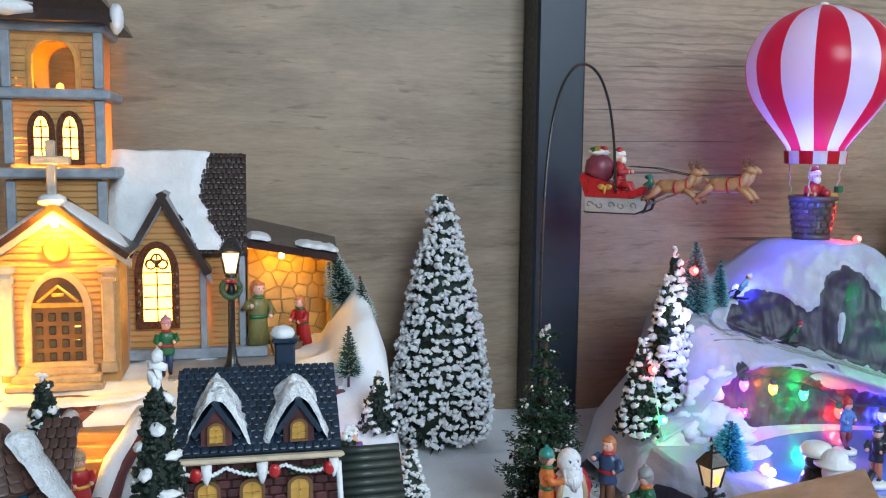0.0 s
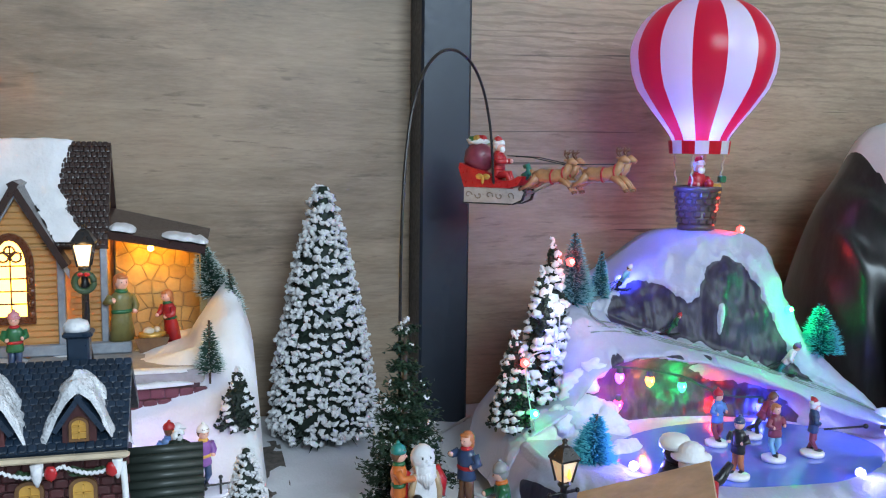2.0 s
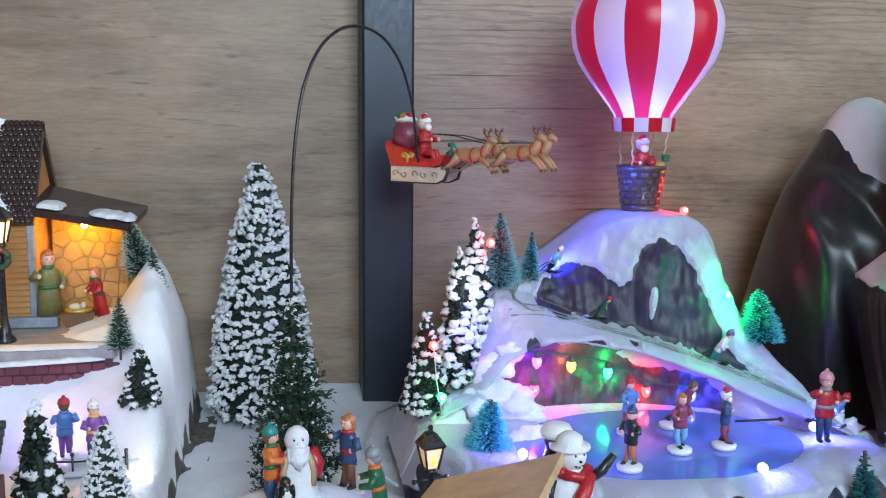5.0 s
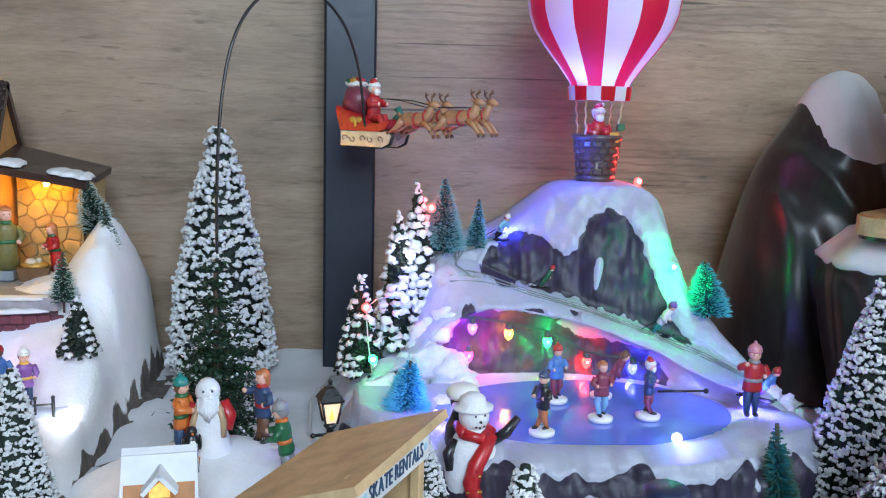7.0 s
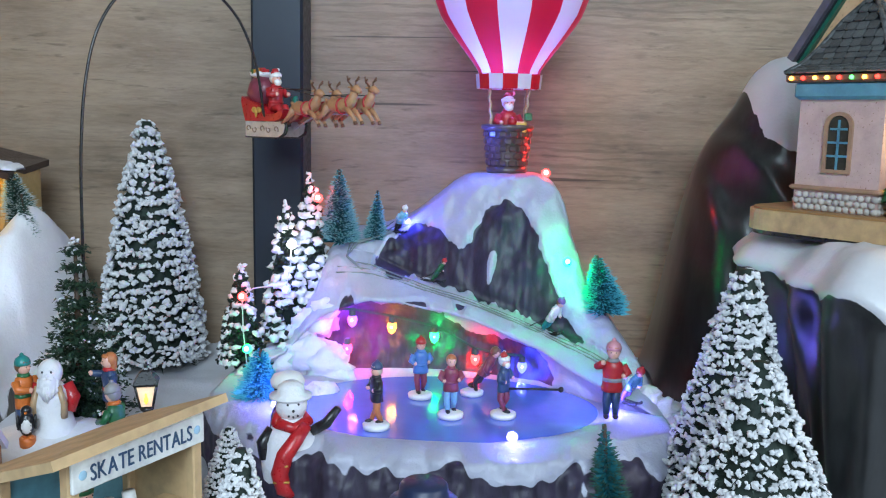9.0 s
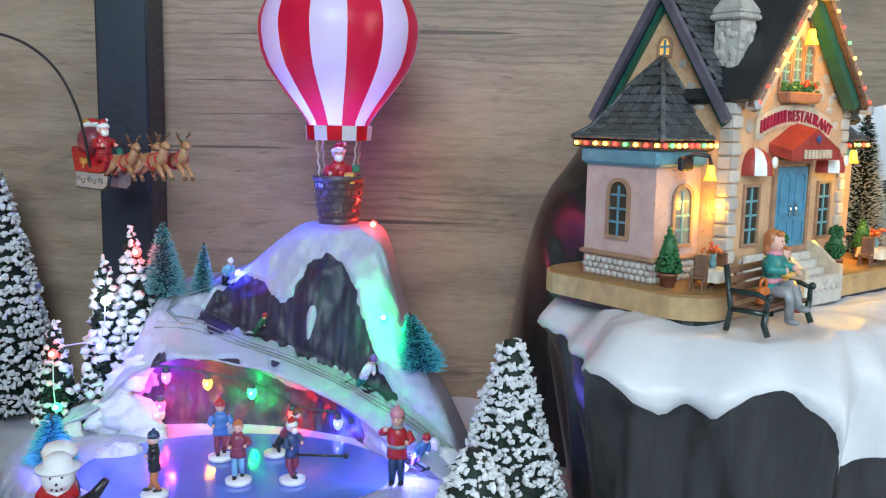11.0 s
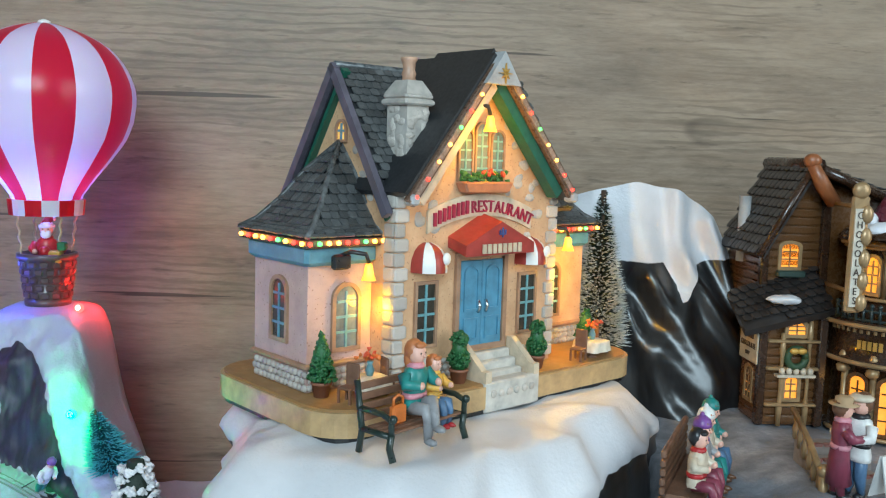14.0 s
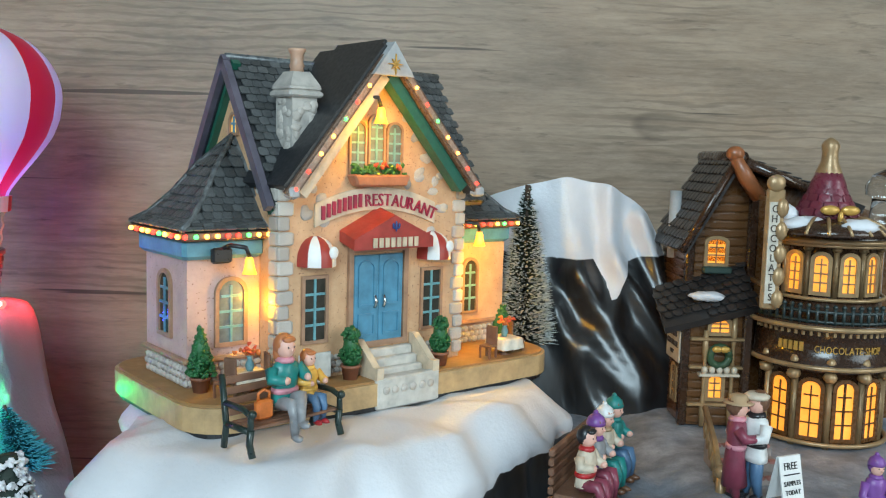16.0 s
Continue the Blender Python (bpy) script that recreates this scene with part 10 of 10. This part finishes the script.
# fascia lettering round the bay
s = lettering("CHOCOLATE SHOP", 0.0062, squeeze=0.72, deep=0.0003, space=0.9)
bent = []
for x, y, z in s.v:
    a = radians(-96) + (x + 0.004) / 0.0416
    bent.append((CBX + (0.0416 - y) * math.cos(a), CBY + (0.0416 - y) * math.sin(a), 0.1852 + z))
s.v = bent
wpart("lettering", s, GOLD, shop)
s = Shape()
for k in range(5):
    a = radians(-148 + k * 4.6)
    s.t = Matrix.Translation((CBX + 0.0418 * math.cos(a), CBY + 0.0418 * math.sin(a), 0.188)) @ pose(0, 0, 0, 0, 0, math.degrees(a) + 90)
    s.box((0, 0, 0), (0.0024, 0.0008, 0.0056))
wpart("lettering", s, GOLD, shop)
PLUM = paint("plum_roof", (0.17, 0.03, 0.05), 0.3, spread=0.2)
wpart("bay_roof", Shape().lathe([(0.037, 0.2565), (0.034, 0.2605), (0.026, 0.2645), (0.016, 0.267)], (CBX - 0.012, CBY - 0.02, 0), 28), CHOC, shop, "dark carved brim under the bell roof")
wpart("bell_roof", Shape().lathe([(0.0195, 0.265), (0.0155, 0.27), (0.0125, 0.278), (0.01, 0.288), (0.0075, 0.2935)], (CBX - 0.012, CBY - 0.02, 0), 24), PLUM, shop, "plum-coloured bell roof")
for k in range(9):
    a = radians(-170 + 160 * k / 8)
    wpart("gilt_rib", Shape().tube([(CBX - 0.012 + R * math.cos(a), CBY - 0.02 + R * math.sin(a), z) for R, z in ((0.0365, 0.2575), (0.031, 0.2628), (0.024, 0.266), (0.0195, 0.2665))], 0.0011, 0, 6), BRONZE, shop)
PT = Shape().box((0, 0, 0), (1, 1, 1), bevel=0.2).mesh("roof_tile", PLUM)
for r in range(5):
    R, z = 0.0175 - 0.0022 * r, 0.2695 + 0.0042 * r
    for i in range(12):
        a = 2 * math.pi * (i + 0.5 * (r % 2)) / 12
        ob = piece("roof_tile", PT, shop, Matrix.Translation((CBX - 0.012 + R * math.cos(a), CBY - 0.02 + R * math.sin(a), z)) @ pose(0, 0, 0, 0, 0, math.degrees(a) + 90) @ pose(0, 0, 0, 68), (2 * math.pi * R / 12 * 0.92, 0.0052, 0.0016))
        ob.matrix_parent_inverse = shop.matrix_basis.inverted()
wpart("finial", Shape().lathe([(0.0085, 0.29), (0.0075, 0.294), (0.005, 0.3), (0.0046, 0.306), (0.0055, 0.3095), (0.004, 0.3125), (0.001, 0.3145)], (CBX - 0.012, CBY - 0.02, 0), 16), BRONZE, shop, "gilded finial")
wpart("bay_snow", Shape().ball((CBX - 0.03, CBY - 0.033, 0.262), (0.016, 0.009, 0.0052), 0, 14, 7, 0.14, 2).ball((CBX - 0.004, CBY - 0.046, 0.2625), (0.012, 0.008, 0.0042), 0, 14, 7, 0.16, 6).ball((CBX - 0.038, CBY - 0.022, 0.268), (0.008, 0.008, 0.006), 0, 12, 7, 0.14, 4), SNOW, shop)
wpart("roof_bow", Shape().ball((CBX - 0.019, CBY - 0.041, 0.2715), (0.006, 0.002, 0.003)).ball((CBX - 0.007, CBY - 0.041, 0.2715), (0.006, 0.002, 0.003)).ball((CBX - 0.013, CBY - 0.042, 0.267), (0.0018, 0.0015, 0.0042)), GOLD, shop)
# hanging sign with upright lettering
vs = wpart("upright_sign", Shape().box((1.0045, 0.563, 0.2475), (0.011, 0.0035, 0.072), bevel=0.0012), BRONZE, shop, "tall gilt framed sign with upright capitals")
part("sign_face", Shape().box((1.0035, 0.5605, 0.2455), (0.0062, 0.0012, 0.06)), paint("sign_cream", (0.6, 0.54, 0.45), 0.5), vs)
for k in range(5):
    part("scallop", Shape().ball((1.008, 0.561, 0.218 + 0.0135 * k), (0.0042, 0.003, 0.0058), 0, 10, 6), BRONZE, vs)
part("crest", Shape().ball((1.004, 0.562, 0.2865), (0.0058, 0.003, 0.0052), 0, 12, 7), BRONZE, vs)
s = Shape()
for k, chx in enumerate("CHOCOLATES"):
    l = lettering(chx, 0.0062, deep=0.0003, squeeze=0.85)
    xs = [v[0] for v in l.v]
    s.add([(v[0] - (max(xs) + min(xs)) / 2 + 1.0035, v[1] + 0.5596, v[2] + 0.2695 - 0.0058 * k) for v in l.v], l.f)
part("lettering", s, paint("sign_brown", (0.05, 0.03, 0.02)), vs)
for z in (0.276, 0.222):
    wpart("sign_bracket", Shape().tube([(1.01, 0.565, z), (1.014, 0.62, z)], 0.0016, 0, 6), BRONZE, shop)
wpart("stove_pipe", Shape().tube([(0.975, 0.668, 0.23), (0.975, 0.668, 0.277)], 0.0042, 0, 12), GREY, shop)
bulb_light("shop_glow", (1.04, 0.545, 0.15), 0.005, (1.0, 0.45, 0.08), 0.004)
# stairs of the shop
st = thing("staircase", "short brick stairs with a bronze railing before the shop", "stairs", (0.975, 0.565, SZ))
BRK = mat("pink_brick", (0.32, 0.14, 0.12), 0.6, vary=0.3, stains=150, spread=0.2)
BRK_MESH = Shape().box((0, 0, 0), (1, 1, 1), bevel=0.15).mesh("brick", BRK)
for k in range(4):
    wpart("step", Shape().box((0.976, 0.548 + 0.012 * k, SZ + 0.002 + 0.0025 * k), (0.034, 0.014, 0.005 + 0.005 * k), bevel=0.0006), paint("step_mortar", (0.3, 0.26, 0.24), 0.7), st)
    for i in range(6):
        ob = piece("brick", BRK_MESH, st, pose(0.962 + 0.0055 * i, 0.5425 + 0.012 * k, SZ + 0.0045 + 0.005 * k), (0.005, 0.0034, 0.0022))
        ob.matrix_parent_inverse = st.matrix_basis.inverted()
wpart("handrail", Shape().tube([(0.952, 0.539, 0.141), (0.958, 0.57, 0.1515), (0.962, 0.602, 0.1615)], 0.0018, 0, 7), BRONZE, st)
wpart("newel", Shape().tube([(0.952, 0.539, SZ - 0.002), (0.952, 0.539, 0.142)], 0.0026, 0, 8).ball((0.952, 0.539, 0.145), 0.0038), BRONZE, st)
for k in range(6):
    f = (k + 0.7) / 6.5
    wpart("baluster", Shape().lathe([(0.0011, 0.0), (0.0018, 0.006), (0.0009, 0.01), (0.0014, 0.0135)], (0.952 + 0.01 * f, 0.539 + 0.063 * f, SZ + 0.0015 + 0.019 * f), 7), BRONZE, st)
st.location += Vector((0.004, -0.052, -0.007))
sg = thing("signboard", "white sandwich board with black lettering on the pavement", "sign", (0.9865, 0.478, SZ), 24)
part("board", Shape().prism([(-0.006, 0.0), (-0.0052, 0.0), (0.0, 0.0235), (-0.0008, 0.0235)], -0.0072, 0.0072, "x"), WHITE, sg)
part("board", Shape().prism([(0.0052, 0.0), (0.006, 0.0), (0.0008, 0.0235), (0.0, 0.0235)], -0.0072, 0.0072, "x"), WHITE, sg)
for words, z, size in (("FREE", 0.017, 0.0052), ("SAMPLES", 0.0092, 0.0034), ("TODAY", 0.0048, 0.0034)):
    part("lettering", moved(lettering(words, size, squeeze=0.8, deep=0.0002), pose(0, -0.0064 + z * 0.225, z, -12.5)), BLACK, sg)
part("rule", Shape().box((0, -0.0032, 0.0146), (0.0105, 0.0004, 0.0005)), BLACK, sg)
# people beside the shop
figure("figure in a long maroon coat and straw hat embracing another", (0.9595, 0.4785, SZ), 0.052, 75, "maroon", "maroon", hat="tan", hair="brown", hat_kind="brim", long_coat=True, arms=((0.9, 0.3), (0.8, 0.5)), scarf="pink")
figure("figure in a dark waistcoat, white sleeves, jeans and a flat cap", (0.9695, 0.479, SZ), 0.0545, -75, "white", "denim", hat="cream", hair="brown", hat_kind="flat", arms=((0.9, 0.2), (0.7, 0.1)), scarf="black")
figure("hooded figure in purple at the shop", (1.008, 0.432, SZ), 0.037, 10, "purple", "purple", hat="purple", hair="purple")
PEOPLE = (("seated figure in a pale coat with black hair", 0.8785, 0.478, "cream", "maroon", "", "black"), ("seated figure in grey with a purple knitted hat", 0.8865, 0.4955, "grey", "maroon", "purple", "brown"), ("seated figure in cream with a white cap", 0.8945, 0.5125, "cream", "teal", "white", "ginger"), ("seated figure in teal with a green cap", 0.9035, 0.5305, "teal", "denim", "teal", "brown"))
for k, (lab, x, y, coat, legs, hat, hair) in enumerate(PEOPLE):
    figure(lab, (x + 0.005, y, 0.1272), 0.049, 50, coat, legs, hat=hat, hair=hair, sit=True, boots="brown", arms=((0.7, 0.3), (0.6, 0.2)), scarf=("red", "purple", "tan", "teal")[k], group="people on the long bench")
bn = thing("bench", "brown wooden block bench under four seated figures", "bench", (0.893, 0.508, SZ - 0.009), 63)
for k in range(5):
    part("back_plank", Shape().box((0, 0.0115, 0.010 + 0.005 * k), (0.074, 0.003, 0.0044), bevel=0.0008), BENCHW, bn)
part("seat", Shape().box((0, 0.0, 0.0075), (0.074, 0.02, 0.0035), bevel=0.0008), BENCHW, bn)
for sx in (-1, 1):
    part("end_block", Shape().box((sx * 0.0345, 0.004, 0.003), (0.0055, 0.02, 0.006), bevel=0.0008), BENCHW, bn)
gl = thing("glass_lamp", "clear glass lantern with a domed top behind the shop", "lamp", (1.094, 0.61, 0.25))
GLASS = bpy.data.materials.new("clear_glass")
GLASS.use_nodes = True
gb = GLASS.node_tree.nodes["Principled BSDF"]
gb.inputs["Transmission Weight"].default_value, gb.inputs["Roughness"].default_value = 1.0, 0.05
part("globe", Shape().lathe([(0.008, 0.0), (0.009, 0.015), (0.008, 0.028), (0.012, 0.03), (0.0125, 0.036), (0.008, 0.043), (0.002, 0.046)], n=18), GLASS, gl)
part("stem", Shape().tube([(0, 0, -0.14), (0, 0, 0.002)], 0.002, 0, 8), GREY, gl)
